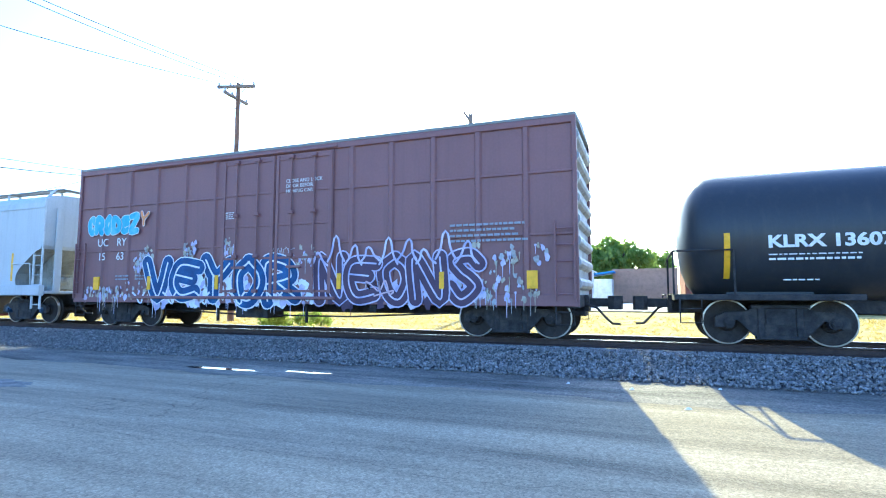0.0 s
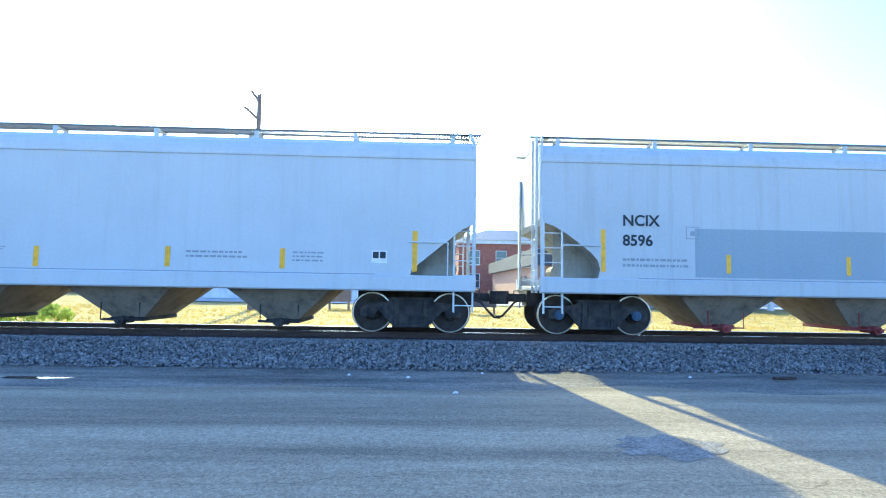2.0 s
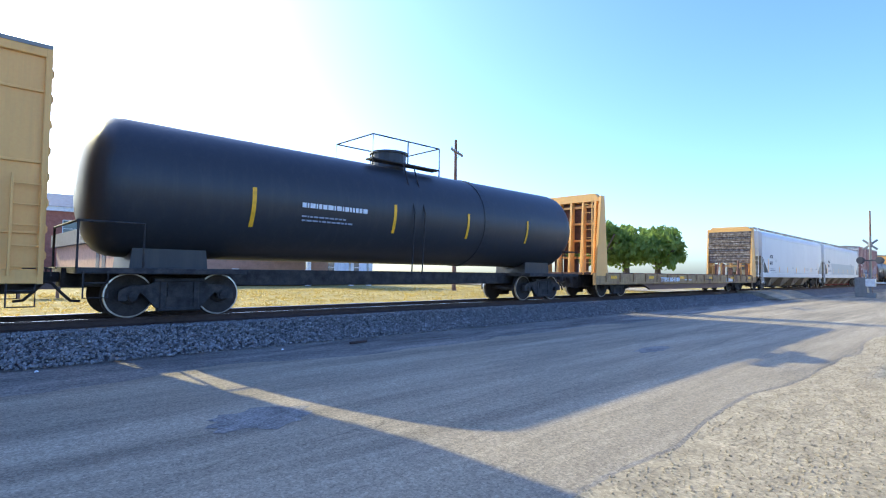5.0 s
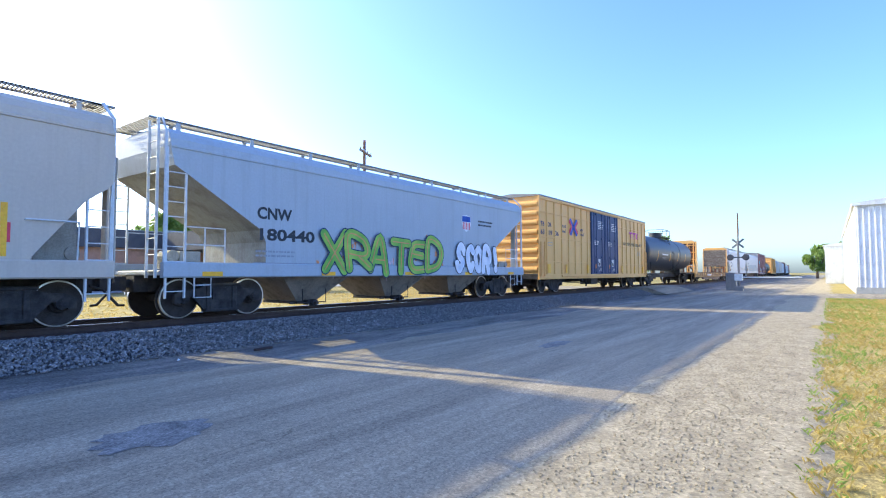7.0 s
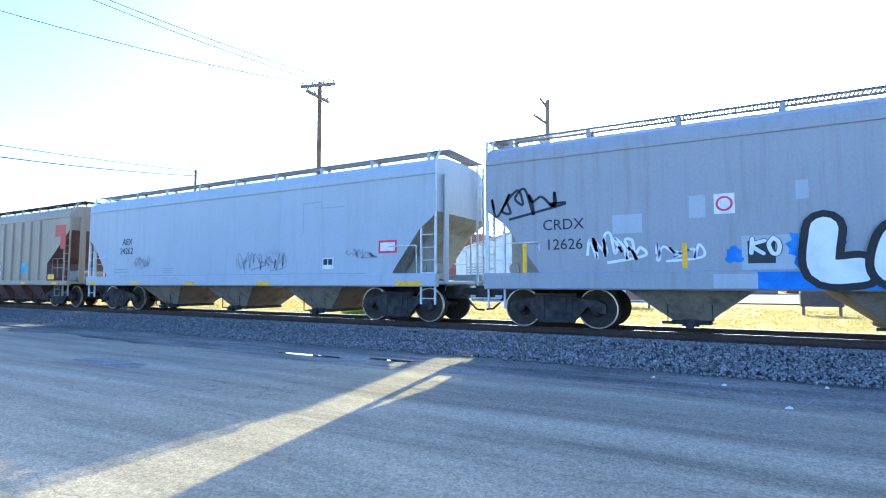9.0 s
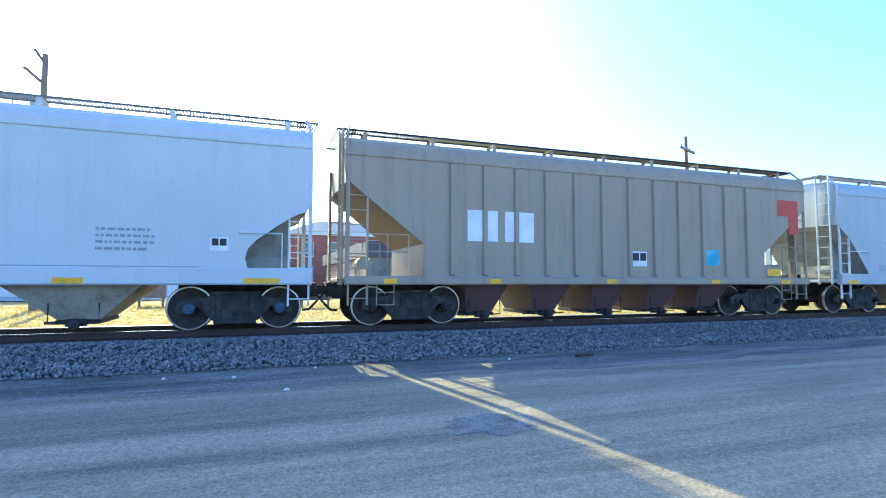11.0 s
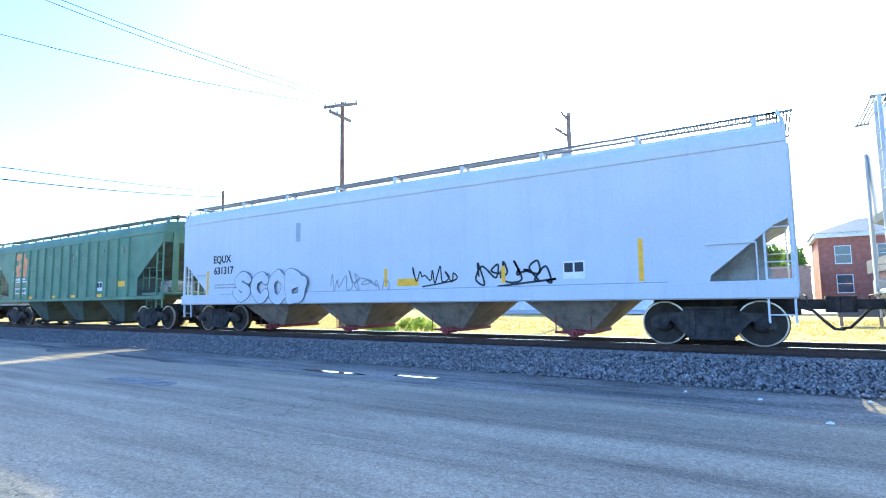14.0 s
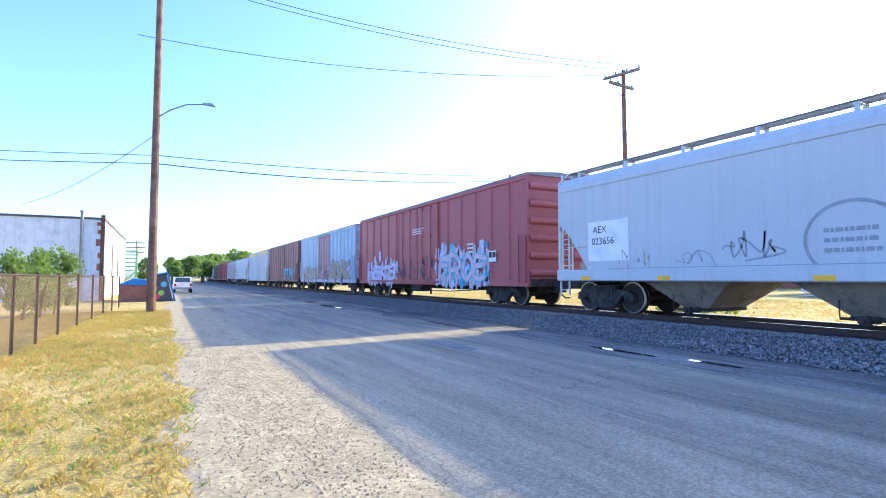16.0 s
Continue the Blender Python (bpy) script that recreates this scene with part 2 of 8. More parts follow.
    if crack:
        nd = nt.nodes.new("ShaderNodeTexNoise")
        nd.inputs["Scale"].default_value, nd.inputs["Detail"].default_value = 0.9, 6
        nt.links.new(co.outputs["Object"], nd.inputs["Vector"])
        ad = nt.nodes.new("ShaderNodeVectorMath")
        ad.operation = 'MULTIPLY_ADD'
        ad.inputs[1].default_value = (0.9, 0.9, 0.0)
        nt.links.new(nd.outputs["Color"], ad.inputs[0])
        nt.links.new(mp.outputs[0], ad.inputs[2])
        v = nt.nodes.new("ShaderNodeTexVoronoi")
        v.feature = 'DISTANCE_TO_EDGE'
        v.inputs["Scale"].default_value = crack
        nt.links.new(ad.outputs[0], v.inputs["Vector"])
        rc = nt.nodes.new("ShaderNodeValToRGB")
        rc.color_ramp.elements[0].position, rc.color_ramp.elements[1].position = 0.0, 0.004
        rc.color_ramp.elements[0].color = (0.66, 0.66, 0.66, 1)
        nt.links.new(v.outputs["Distance"], rc.inputs["Fac"])
        mc = nt.nodes.new("ShaderNodeMix")
        mc.data_type, mc.blend_type = 'RGBA', 'MULTIPLY'
        mc.inputs["Factor"].default_value = 1.0
        nt.links.new(col, mc.inputs["A"])
        nt.links.new(rc.outputs["Color"], mc.inputs["B"])
        col = mc.outputs["Result"]
    nt.links.new(col, b.inputs["Base Color"])
    bp = nt.nodes.new("ShaderNodeBump")
    bp.inputs["Strength"].default_value, bp.inputs["Distance"].default_value = bump, 0.03
    nt.links.new(n3.outputs["Fac"], bp.inputs["Height"])
    nt.links.new(bp.outputs[0], b.inputs["Normal"])
    return m


M_ROAD = ground_mat("worn_asphalt", (0.375, 0.315, 0.215), (0.275, 0.232, 0.16), (0.46, 0.386, 0.268), 0.8, 55, stretch=11.0, crack=0.35, third=(0.55, 0.56, 0.58), grain=0.65)
M_SHOULDER = ground_mat("gravel_shoulder", (0.4, 0.33, 0.205), (0.31, 0.256, 0.16), (0.47, 0.39, 0.245), 3.5, 38, bump=0.6, stretch=1.6, grain=0.6)
M_BALLAST = ground_mat("ballast_grey", (0.16, 0.153, 0.15), (0.08, 0.077, 0.076), (0.24, 0.23, 0.225), 20.0, 34, bump=1.0)
M_STONE = ground_mat("ballast_stone", (0.21, 0.2, 0.195), (0.11, 0.105, 0.102), (0.37, 0.355, 0.345), 9.0, 30, bump=0.4)
M_DRYGRASS = ground_mat("dry_grass", (0.36, 0.28, 0.075), (0.24, 0.2, 0.05), (0.46, 0.36, 0.12), 0.8, 40, bump=0.9)
M_VERGE = ground_mat("verge_grass", (0.47, 0.35, 0.1), (0.3, 0.25, 0.06), (0.58, 0.44, 0.16), 0.5, 45, bump=1.0)
M_DIRT = ground_mat("damp_dirt", (0.25, 0.228, 0.19), (0.12, 0.11, 0.095), (0.4, 0.36, 0.29), 1.1, 40, bump=0.7, stretch=5.0, third=(0.6, 0.6, 0.6))
M_TAR = ground_mat("old_patch_tar", (0.25, 0.235, 0.21), (0.16, 0.15, 0.135), (0.33, 0.31, 0.275), 3.0, 50, bump=0.8)
M_FARROAD = ground_mat("far_concrete_lot", (0.42, 0.41, 0.39), (0.34, 0.33, 0.31), (0.5, 0.49, 0.46), 0.4, 30, bump=0.2)
M_BLADE = mat("grass_blade_straw", (0.46, 0.35, 0.1), 0.8, 0, dark=(0.33, 0.25, 0.06), light=(0.56, 0.44, 0.16), scale=1.5, bump=0)
M_BLADEG = mat("grass_blade_green", (0.24, 0.32, 0.06), 0.8, 0, dark=(0.16, 0.24, 0.04), light=(0.4, 0.42, 0.1), scale=1.5, bump=0)
M_LEAF = mat("leaf_green", (0.17, 0.25, 0.06), 0.7, 0, dark=(0.09, 0.15, 0.035), light=(0.28, 0.36, 0.1), scale=1.2, bump=0)
M_BARK = mat("bark_brown", (0.12, 0.09, 0.065), 0.95, 0, scale=4, bump=0.5)
M_BRICK = mat("brick_wall_red", (0.32, 0.13, 0.09), 0.9, 0, dark=(0.24, 0.1, 0.07), light=(0.4, 0.18, 0.13), scale=2, fine=30)
M_BRICKTAN = mat("brick_wall_tan", (0.42, 0.26, 0.18), 0.9, 0, scale=2, fine=30)
M_FASCIA = mat("fascia_dark_grey", (0.09, 0.09, 0.1), 0.8, 0, scale=2, fine=20)
M_ROOFBLUE = mat("roof_slate_blue", (0.13, 0.18, 0.26), 0.7, 0, scale=2, fine=20)
M_METALW = mat("corrugated_white_metal", (0.72, 0.73, 0.73), 0.5, 0.1, scale=1.2, fine=12, streak=(0.55, 0.52, 0.46))
M_WALLW = mat("whitewashed_brick", (0.7, 0.7, 0.69), 0.85, 0, scale=1.5, fine=25, streak=(0.5, 0.48, 0.44))
M_GLASS = mat("window_glass_dark", (0.05, 0.07, 0.09), 0.08, 0, scale=2, bump=0, spec=0.8)
M_TRIM = mat("window_trim_white", (0.75, 0.75, 0.73), 0.7, 0, scale=4)
M_BLUETARP = mat("painted_blue_board", (0.05, 0.22, 0.55), 0.6, 0, scale=2)
M_GREENSTEEL = mat("green_painted_steel", (0.2, 0.42, 0.18), 0.6, 0.1, scale=3)
M_CARWHITE = mat("car_paint_white", (0.78, 0.78, 0.78), 0.25, 0, scale=1, bump=0)
M_TYRE = mat("rubber_black", (0.02, 0.02, 0.02), 0.85, 0, scale=6)
M_LAMPRED = mat("lens_red", (0.4, 0.02, 0.02), 0.3, 0, bump=0)

m_water = bpy.data.materials.new("puddle_water")
m_water.use_nodes = True
wb = m_water.node_tree.nodes["Principled BSDF"]
wb.inputs["Base Color"].default_value = (0.05, 0.048, 0.045, 1)
wb.inputs["Roughness"].default_value = 0.03
wb.inputs["IOR"].default_value = 1.33

m_link = bpy.data.materials.new("chain_link_mesh")
m_link.use_nodes = True
ln = m_link.node_tree
lb = ln.nodes["Principled BSDF"]
lb.inputs["Base Color"].default_value = (0.2, 0.13, 0.095, 1)
lb.inputs["Roughness"].default_value = 0.6


def see_through(m, share, colour):
    """Leaves and blades let some sunlight through."""
    nt = m.node_tree
    out = nt.nodes["Material Output"]
    b = nt.nodes["Principled BSDF"]
    tl = nt.nodes.new("ShaderNodeBsdfTranslucent")
    tl.inputs["Color"].default_value = (*colour, 1)
    mx = nt.nodes.new("ShaderNodeMixShader")
    mx.inputs[0].default_value = share
    nt.links.new(b.outputs[0], mx.inputs[1])
    nt.links.new(tl.outputs[0], mx.inputs[2])
    nt.links.new(mx.outputs[0], out.inputs["Surface"])


see_through(M_LEAF, 0.45, (0.26, 0.36, 0.07))
see_through(M_BLADE, 0.4, (0.6, 0.45, 0.13))
see_through(M_BLADEG, 0.4, (0.4, 0.5, 0.1))
# ---------- mesh helpers ----------
class MB:
    """Collects simple solids into one mesh."""

    def __init__(self):
        self.v, self.f = [], []

    def add(self, vs, fs):
        o = len(self.v)
        self.v += [tuple(p) for p in vs]
        self.f += [tuple(i + o for i in q) for q in fs]
        return self

    def box(self, x0, x1, y0, y1, z0, z1, taper=0.0):
        t = taper
        vs = [(x0, y0, z0), (x1, y0, z0), (x1, y1, z0), (x0, y1, z0), (x0 + t, y0 + t, z1), (x1 - t, y0 + t, z1), (x1 - t, y1 - t, z1), (x0 + t, y1 - t, z1)]
        return self.add(vs, [(3, 2, 1, 0), (4, 5, 6, 7), (0, 1, 5, 4), (1, 2, 6, 5), (2, 3, 7, 6), (3, 0, 4, 7)])

    def bar(self, x0, x1, y0, y1, z0, z1, c=0.015):
        """A box with chamfered edges along its longest side."""
        d = (x1 - x0, y1 - y0, z1 - z0)
        k = d.index(max(d))
        a, b = [(1, 2), (2, 0), (0, 1)][k]
        lo, hi = (x0, y0, z0), (x1, y1, z1)
        c = min(c, d[a] * 0.3, d[b] * 0.3)
        ring = [(lo[a] + c, lo[b]), (hi[a] - c, lo[b]), (hi[a], lo[b] + c), (hi[a], hi[b] - c), (hi[a] - c, hi[b]), (lo[a] + c, hi[b]), (lo[a], hi[b] - c), (lo[a], lo[b] + c)]
        vs = []
        for e in (lo[k], hi[k]):
            for p, q in ring:
                w = [0, 0, 0]
                w[k], w[a], w[b] = e, p, q
                vs.append(w)
        fs = [(i, (i + 1) % 8, 8 + (i + 1) % 8, 8 + i) for i in range(8)]
        return self.add(vs, fs + [tuple(range(7, -1, -1)), tuple(range(8, 16))])

    def prism(self, poly, lo, hi, axis="y"):
        """A polygon in the other two axes, pushed out along axis (poly in x,z for y; y,z for x; x,y for z)."""
        n = len(poly)
        put = {"y": lambda p, e: (p[0], e, p[1]), "x": lambda p, e: (e, p[0], p[1]), "z": lambda p, e: (p[0], p[1], e)}[axis]
        vs = [put(p, lo) for p in poly] + [put(p, hi) for p in poly]
        fs = [(i, (i + 1) % n, n + (i + 1) % n, n + i) for i in range(n)]
        return self.add(vs, fs + [tuple(range(n - 1, -1, -1)), tuple(range(n, 2 * n))])

    def cyl(self, c, r, lo, hi, axis="y", n=20, r2=None):
        r2 = r if r2 is None else r2
        put = {"y": lambda u, w, e: (c[0] + u, e, c[1] + w), "x": lambda u, w, e: (e, c[0] + u, c[1] + w), "z": lambda u, w, e: (c[0] + u, c[1] + w, e)}[axis]
        vs = [put(r * math.cos(i * math.tau / n), r * math.sin(i * math.tau / n), lo) for i in range(n)]
        vs += [put(r2 * math.cos(i * math.tau / n), r2 * math.sin(i * math.tau / n), hi) for i in range(n)]
        fs = [(i, (i + 1) % n, n + (i + 1) % n, n + i) for i in range(n)]
        return self.add(vs, fs + [tuple(range(n - 1, -1, -1)), tuple(range(n, 2 * n))])

    def tube(self, pts, r=0.015, n=6):
        pts = [Vector(p) for p in pts]
        rings = []
        for i, p in enumerate(pts):
            d = (pts[min(i + 1, len(pts) - 1)] - pts[max(i - 1, 0)]).normalized()
            a = d.cross(Vector((0, 0, 1)) if abs(d.z) < 0.9 else Vector((1, 0, 0))).normalized()
            b = d.cross(a)
            rings.append([p + r * (math.cos(k * math.tau / n) * a + math.sin(k * math.tau / n) * b) for k in range(n)])
        vs = [q for ring in rings for q in ring]
        fs = [(i * n + k, i * n + (k + 1) % n, (i + 1) * n + (k + 1) % n, (i + 1) * n + k) for i in range(len(pts) - 1) for k in range(n)]
        return self.add(vs, fs + [tuple(range(n)), tuple(range((len(pts) - 1) * n, len(pts) * n))])

    def mesh(self, name, smooth=False):
        me = bpy.data.meshes.new(name)
        me.from_pydata(self.v, [], self.f)
        b = bmesh.new()
        b.from_mesh(me)
        bmesh.ops.recalc_face_normals(b, faces=b.faces)
        b.to_mesh(me)
        b.free()
        if smooth:
            me.polygons.foreach_set("use_smooth", [True] * len(me.polygons))
        return me


def dressed(me, material):
    if not me.materials:
        me.materials.append(material)
    return me


def part(name, mb, material, parent, label="", at=None, smooth=False):
    """One mesh object under a thing or part. mb: a builder, or a mesh to share."""
    me = mb.mesh(name, smooth) if isinstance(mb, MB) else mb
    dressed(me, material)
    ob = new(name, me)
    ob.parent = parent
    if at is not None:
        ob.matrix_basis = at if isinstance(at, Matrix) else Matrix.Translation(at)
    if label:
        ob["label"] = label
    return ob


def thing(name, label, category, at=(0, 0, 0), group="", kind="", rz=0.0):
    ob = new(name)
    ob.empty_display_size = 0.2
    ob.matrix_basis = pose(*at, 0, 0, rz)
    return tagged(ob, label, category, group, kind)


def solid(name, mb, material, label, category, at=(0, 0, 0), group="", kind="", smooth=False):
    me = dressed(mb.mesh(name, smooth) if isinstance(mb, MB) else mb, material)
    ob = new(name, me)
    ob.matrix_basis = at if isinstance(at, Matrix) else Matrix.Translation(at)
    return tagged(ob, label, category, group, kind)


SHARED = {}


def shared(key, make):
    """Alike parts share one mesh."""
    if key not in SHARED:
        SHARED[key] = make()
    return SHARED[key]


def text_mesh(text, height, extrude=0.004, fat=0.0, shear=0.0, spread=1.0):
    """Lettering in the built-in font, standing in the x-z plane and facing -y, its lower left corner at the origin."""
    key = ("text", text, height, extrude, fat, shear, spread)
    if key in SHARED:
        return SHARED[key].copy()
    cu = bpy.data.curves.new("lettering", 'FONT')
    cu.body, cu.size, cu.extrude, cu.offset, cu.shear, cu.space_character = text, height * 1.38, extrude, fat, shear, spread
    cu.resolution_u = 3
    ob = bpy.data.objects.new("lettering", cu)
    me = bpy.data.meshes.new_from_object(ob)
    me.materials.clear()
    me.transform(Matrix.Rotation(radians(90), 4, 'X'))
    bpy.data.objects.remove(ob)
    bpy.data.curves.remove(cu)
    SHARED[key] = me
    return me.copy()


def lettering(parent, text, x, z, height, material, y=-1.5, name="lettering", fat=0.0, width=None, label=""):
    """Painted words on the side that faces the road."""
    me = text_mesh(text, height, 0.003, fat)
    if width:
        xs = [v.co.x for v in me.vertices]
        k = width / max(0.01, max(xs) - min(xs))
        me.transform(Matrix.Diagonal((k, 1, 1, 1)))
    return part(name, me, material, parent, label, (x, y - 0.006, z))


def bars(parent, x, z, w, h, rows, material, y=-1.5, seed=0, name="small_print"):
    """Small print that cannot be read, as plain bars."""
    rnd = random.Random(seed + int(x * 37) + rows)
    mb = MB()
    step = h / rows
    for i in range(rows):
        zz = z + h - (i + 0.8) * step
        xx = x
        while xx < x + w * rnd.uniform(0.8, 1.0):
            ww = rnd.uniform(0.04, 0.15)
            mb.box(xx, min(xx + ww, x + w), y - 0.008, y - 0.003, zz, zz + step * 0.42)
            xx += ww + 0.03
    ob_ = part(name, mb, material, parent)
    ob_["kind"] = "stuff"
    return ob_


STROKES = {
    "A": "00 49 90;23 73", "B": "00 09 68 66 05;05 86 83 60 00", "C": "97 69 27 23 60 92", "D": "00 09 68 95 71 00", "E": "98 28 05 02 30 91;05 75", "F": "00 05 28 98;05 75",
    "G": "97 59 15 30 81 94 54", "H": "00 09;90 99;05 95", "I": "50 59", "K": "00 09;98 05 90", "L": "09 01 91", "M": "00 29 54 79 90", "N": "00 09 90 99", "O": "59 16 21 60 94 87 59",
    "P": "00 09 78 95 64 04", "Q": "59 16 21 60 94 87 59;62 90", "R": "00 09 78 95 64 04;44 90", "S": "97 59 17 35 74 82 40 02", "T": "08 98;50 58", "U": "09 12 40 82 99", "V": "09 40 99",
    "X": "09 90;00 99", "Y": "09 45 99;45 40", "Z": "09 99 00 90", "a": "86 37 12 30 73 87;87 80", "i": "50 56;58 59", "!": "63 59;60 61",
}


def ribbon(vs, fs, pts, r, y):
    """A round-ended flat band along a line in the x-z plane."""
    m = len(pts)
    o = len(vs)
    for i, p in enumerate(pts):
        a, b = pts[max(0, i - 1)], pts[min(m - 1, i + 1)]
        dx, dz = b[0] - a[0], b[1] - a[1]
        k = r / max(1e-6, math.hypot(dx, dz))
        yy = y - 0.00006 * i                 # each bend passes just over the one before
        vs += [(p[0] - dz * k, yy, p[1] + dx * k), (p[0] + dz * k, yy, p[1] - dx * k)]
        if i:
            fs.append((o + 2 * i - 2, o + 2 * i - 1, o + 2 * i + 1, o + 2 * i))
    for e, p in ((0.0004, pts[0]), (0.0004 + 0.00006 * m, pts[-1])):
        c = len(vs)
        vs += [(p[0] + r * math.cos(k * math.tau / 12), y - e, p[1] + r * math.sin(k * math.tau / 12)) for k in range(12)]
        fs.append(tuple(range(c, c + 12)))


def graffiti(parent, text, x, z, w, h, fill, edge, y=-1.5, seed=0, glow=None, thin=False, label="", puff=0.05, shine=None, line=0.03):
    """Spray lettering: swollen letters in swinging strokes, an outline below and a fill on top."""
    rnd = random.Random(seed + len(text))
    n = len(text)
    fat = h * (0.02 if thin else 0.055 + puff * 0.7)
    rim = h * (0.0 if thin or not fill else line)
    layers = [(edge, fat + rim, 0.008)] + ([(fill, fat, 0.014)] if fill else [])
    if glow:
        layers = [(glow, fat + rim + 0.035 * h, 0.002)] + layers
    if shine:
        layers.append((shine, fat * 0.13, 0.02))
    lines = []
    cell = w / n
    for i, ch in enumerate(text):
        turn, tall, dz = radians(rnd.uniform(-8, 8)), rnd.uniform(0.92, 1.05), rnd.uniform(-0.03, 0.03)
        m_ = fat + rim
        sx, sz = max(cell - 1.1 * m_, cell * 0.35), max(h - 2 * m_, h * 0.4) * tall
        for stroke in STROKES.get(ch, STROKES["O"]).split(";"):
            ctl = [(int(q[0]) / 9, int(q[1]) / 9) for q in stroke.split()]
            ctl = [(u + rnd.uniform(-0.07, 0.07), v_ + rnd.uniform(-0.05, 0.05)) for u, v_ in ctl]
            ext = [ctl[0]] + ctl + [ctl[-1]]
            pts = []
            for a in range(1, len(ext) - 2):
                p0, p1_, p2_, p3_ = ext[a - 1], ext[a], ext[a + 1], ext[a + 2]
                for q in range(7):
                    t = q / 7
                    pts.append(tuple(0.5 * (2 * p1_[d] + (p2_[d] - p0[d]) * t + (2 * p0[d] - 5 * p1_[d] + 4 * p2_[d] - p3_[d]) * t * t + (3 * p1_[d] - p0[d] - 3 * p2_[d] + p3_[d]) * t ** 3) for d in (0, 1)))
            pts.append(ext[-1])
            c, s = math.cos(turn), math.sin(turn)
            out = []
            for u, v_ in pts:
                px, pz = (u - 0.5) * sx, (v_ - 0.5) * sz
                out.append((x + (i + 0.5) * cell + px * c - pz * s, z + h / 2 + dz * h + px * s + pz * c))
            lines.append((i, out))
    # every letter is a part: outline below, fill and shine on it
    for i in range(n):
        top = None
        for k, (mt, r, up) in enumerate(layers):
            vs, fs = [], []
            for q, (own, pts) in enumerate(lines):
                if own == i:
                    ribbon(vs, fs, pts, r, y - up - 0.012 * (i % 2) - 0.0003 * (q % 6) - (0.0005 if q % 2 else 0))
            me = bpy.data.meshes.new("graffiti_letter")
            me.from_pydata(vs, [], fs)
            if top is None:
                top = part("graffiti_letter", me, mt, parent, label)
            else:
                part("letter_fill", me, mt, top)


def blot(parent, x, z, w, h, material, y=-1.5, seed=0, name="paint_patch", up=0.003, n=26):
    """A ragged patch of paint."""
    rnd = random.Random(seed)
    ring = []
    for i in range(n):
        a = i * math.tau / n
        k = rnd.uniform(0.66, 1.08)
        cx, cz = math.cos(a), math.sin(a)
        e = max(abs(cx), abs(cz)) ** (0.85 if w > 3 else 0.25)
        ring.append((x + w / 2 + cx / e * k * w / 2, y - up, z + h / 2 + cz / e * k * h / 2))
    me = bpy.data.meshes.new(name)
    me.from_pydata(ring, [], [tuple(range(n))])
    return part(name, me, material, parent)


def splatter(parent, x, z, w, h, materials, y=-1.5, seed=0, n=30, size=0.16, tall=1.6):
    """Worn overspray: many small ragged dabs, some running down, one mesh for each colour."""
    rnd = random.Random(seed)
    for c, mt in enumerate(materials):
        vs, fs = [], []
        for i in range(n):
            cx, cz = x + w * rnd.random(), z + h * rnd.betavariate(1.2, 2.0)
            r = size * rnd.uniform(0.3, 1.0)
            up = y - 0.002 - 0.0003 * ((i * 3 + c * 7) % 17)
            o, k = len(vs), 11
            for q in range(k):
                a = q * math.tau / k
                d = r * rnd.uniform(0.5, 1.15)
                vs.append((cx + d * math.cos(a), up, cz + d * tall * math.sin(a)))
            fs.append(tuple(range(o, o + k)))
            if rnd.random() < 0.25:              # a run of paint
                o, l = len(vs), rnd.uniform(0.15, 0.5)
                vs += [(cx - 0.012, up, cz), (cx + 0.012, up, cz), (cx + 0.006, up, cz - l), (cx - 0.006, up, cz - l)]
                fs.append((o, o + 1, o + 2, o + 3))
        me = bpy.data.meshes.new("paint_spatter")
        me.from_pydata(vs, [], fs)
        part("paint_spatter", me, mt, parent)["kind"] = "stuff"


def spire(parent, x, z, w, h, material, y=-1.5, lean=0.0):
    """A pointed flame of spray paint, open in the middle."""
    def edge(k, q):
        u = q / 8
        return (x + lean * u + k * w / 2 * (1 - u) ** 0.6 * (1 - 0.35 * math.sin(u * math.pi)), z + h * u)
    out = [edge(-1, q) for q in range(9)] + [edge(1, q) for q in range(7, -1, -1)]
    vs, fs = [], []
    ribbon(vs, fs, out, 0.028, y - 0.006)
    me = bpy.data.meshes.new("paint_flame")
    me.from_pydata(vs, [], fs)
    return part("paint_flame", me, material, parent)


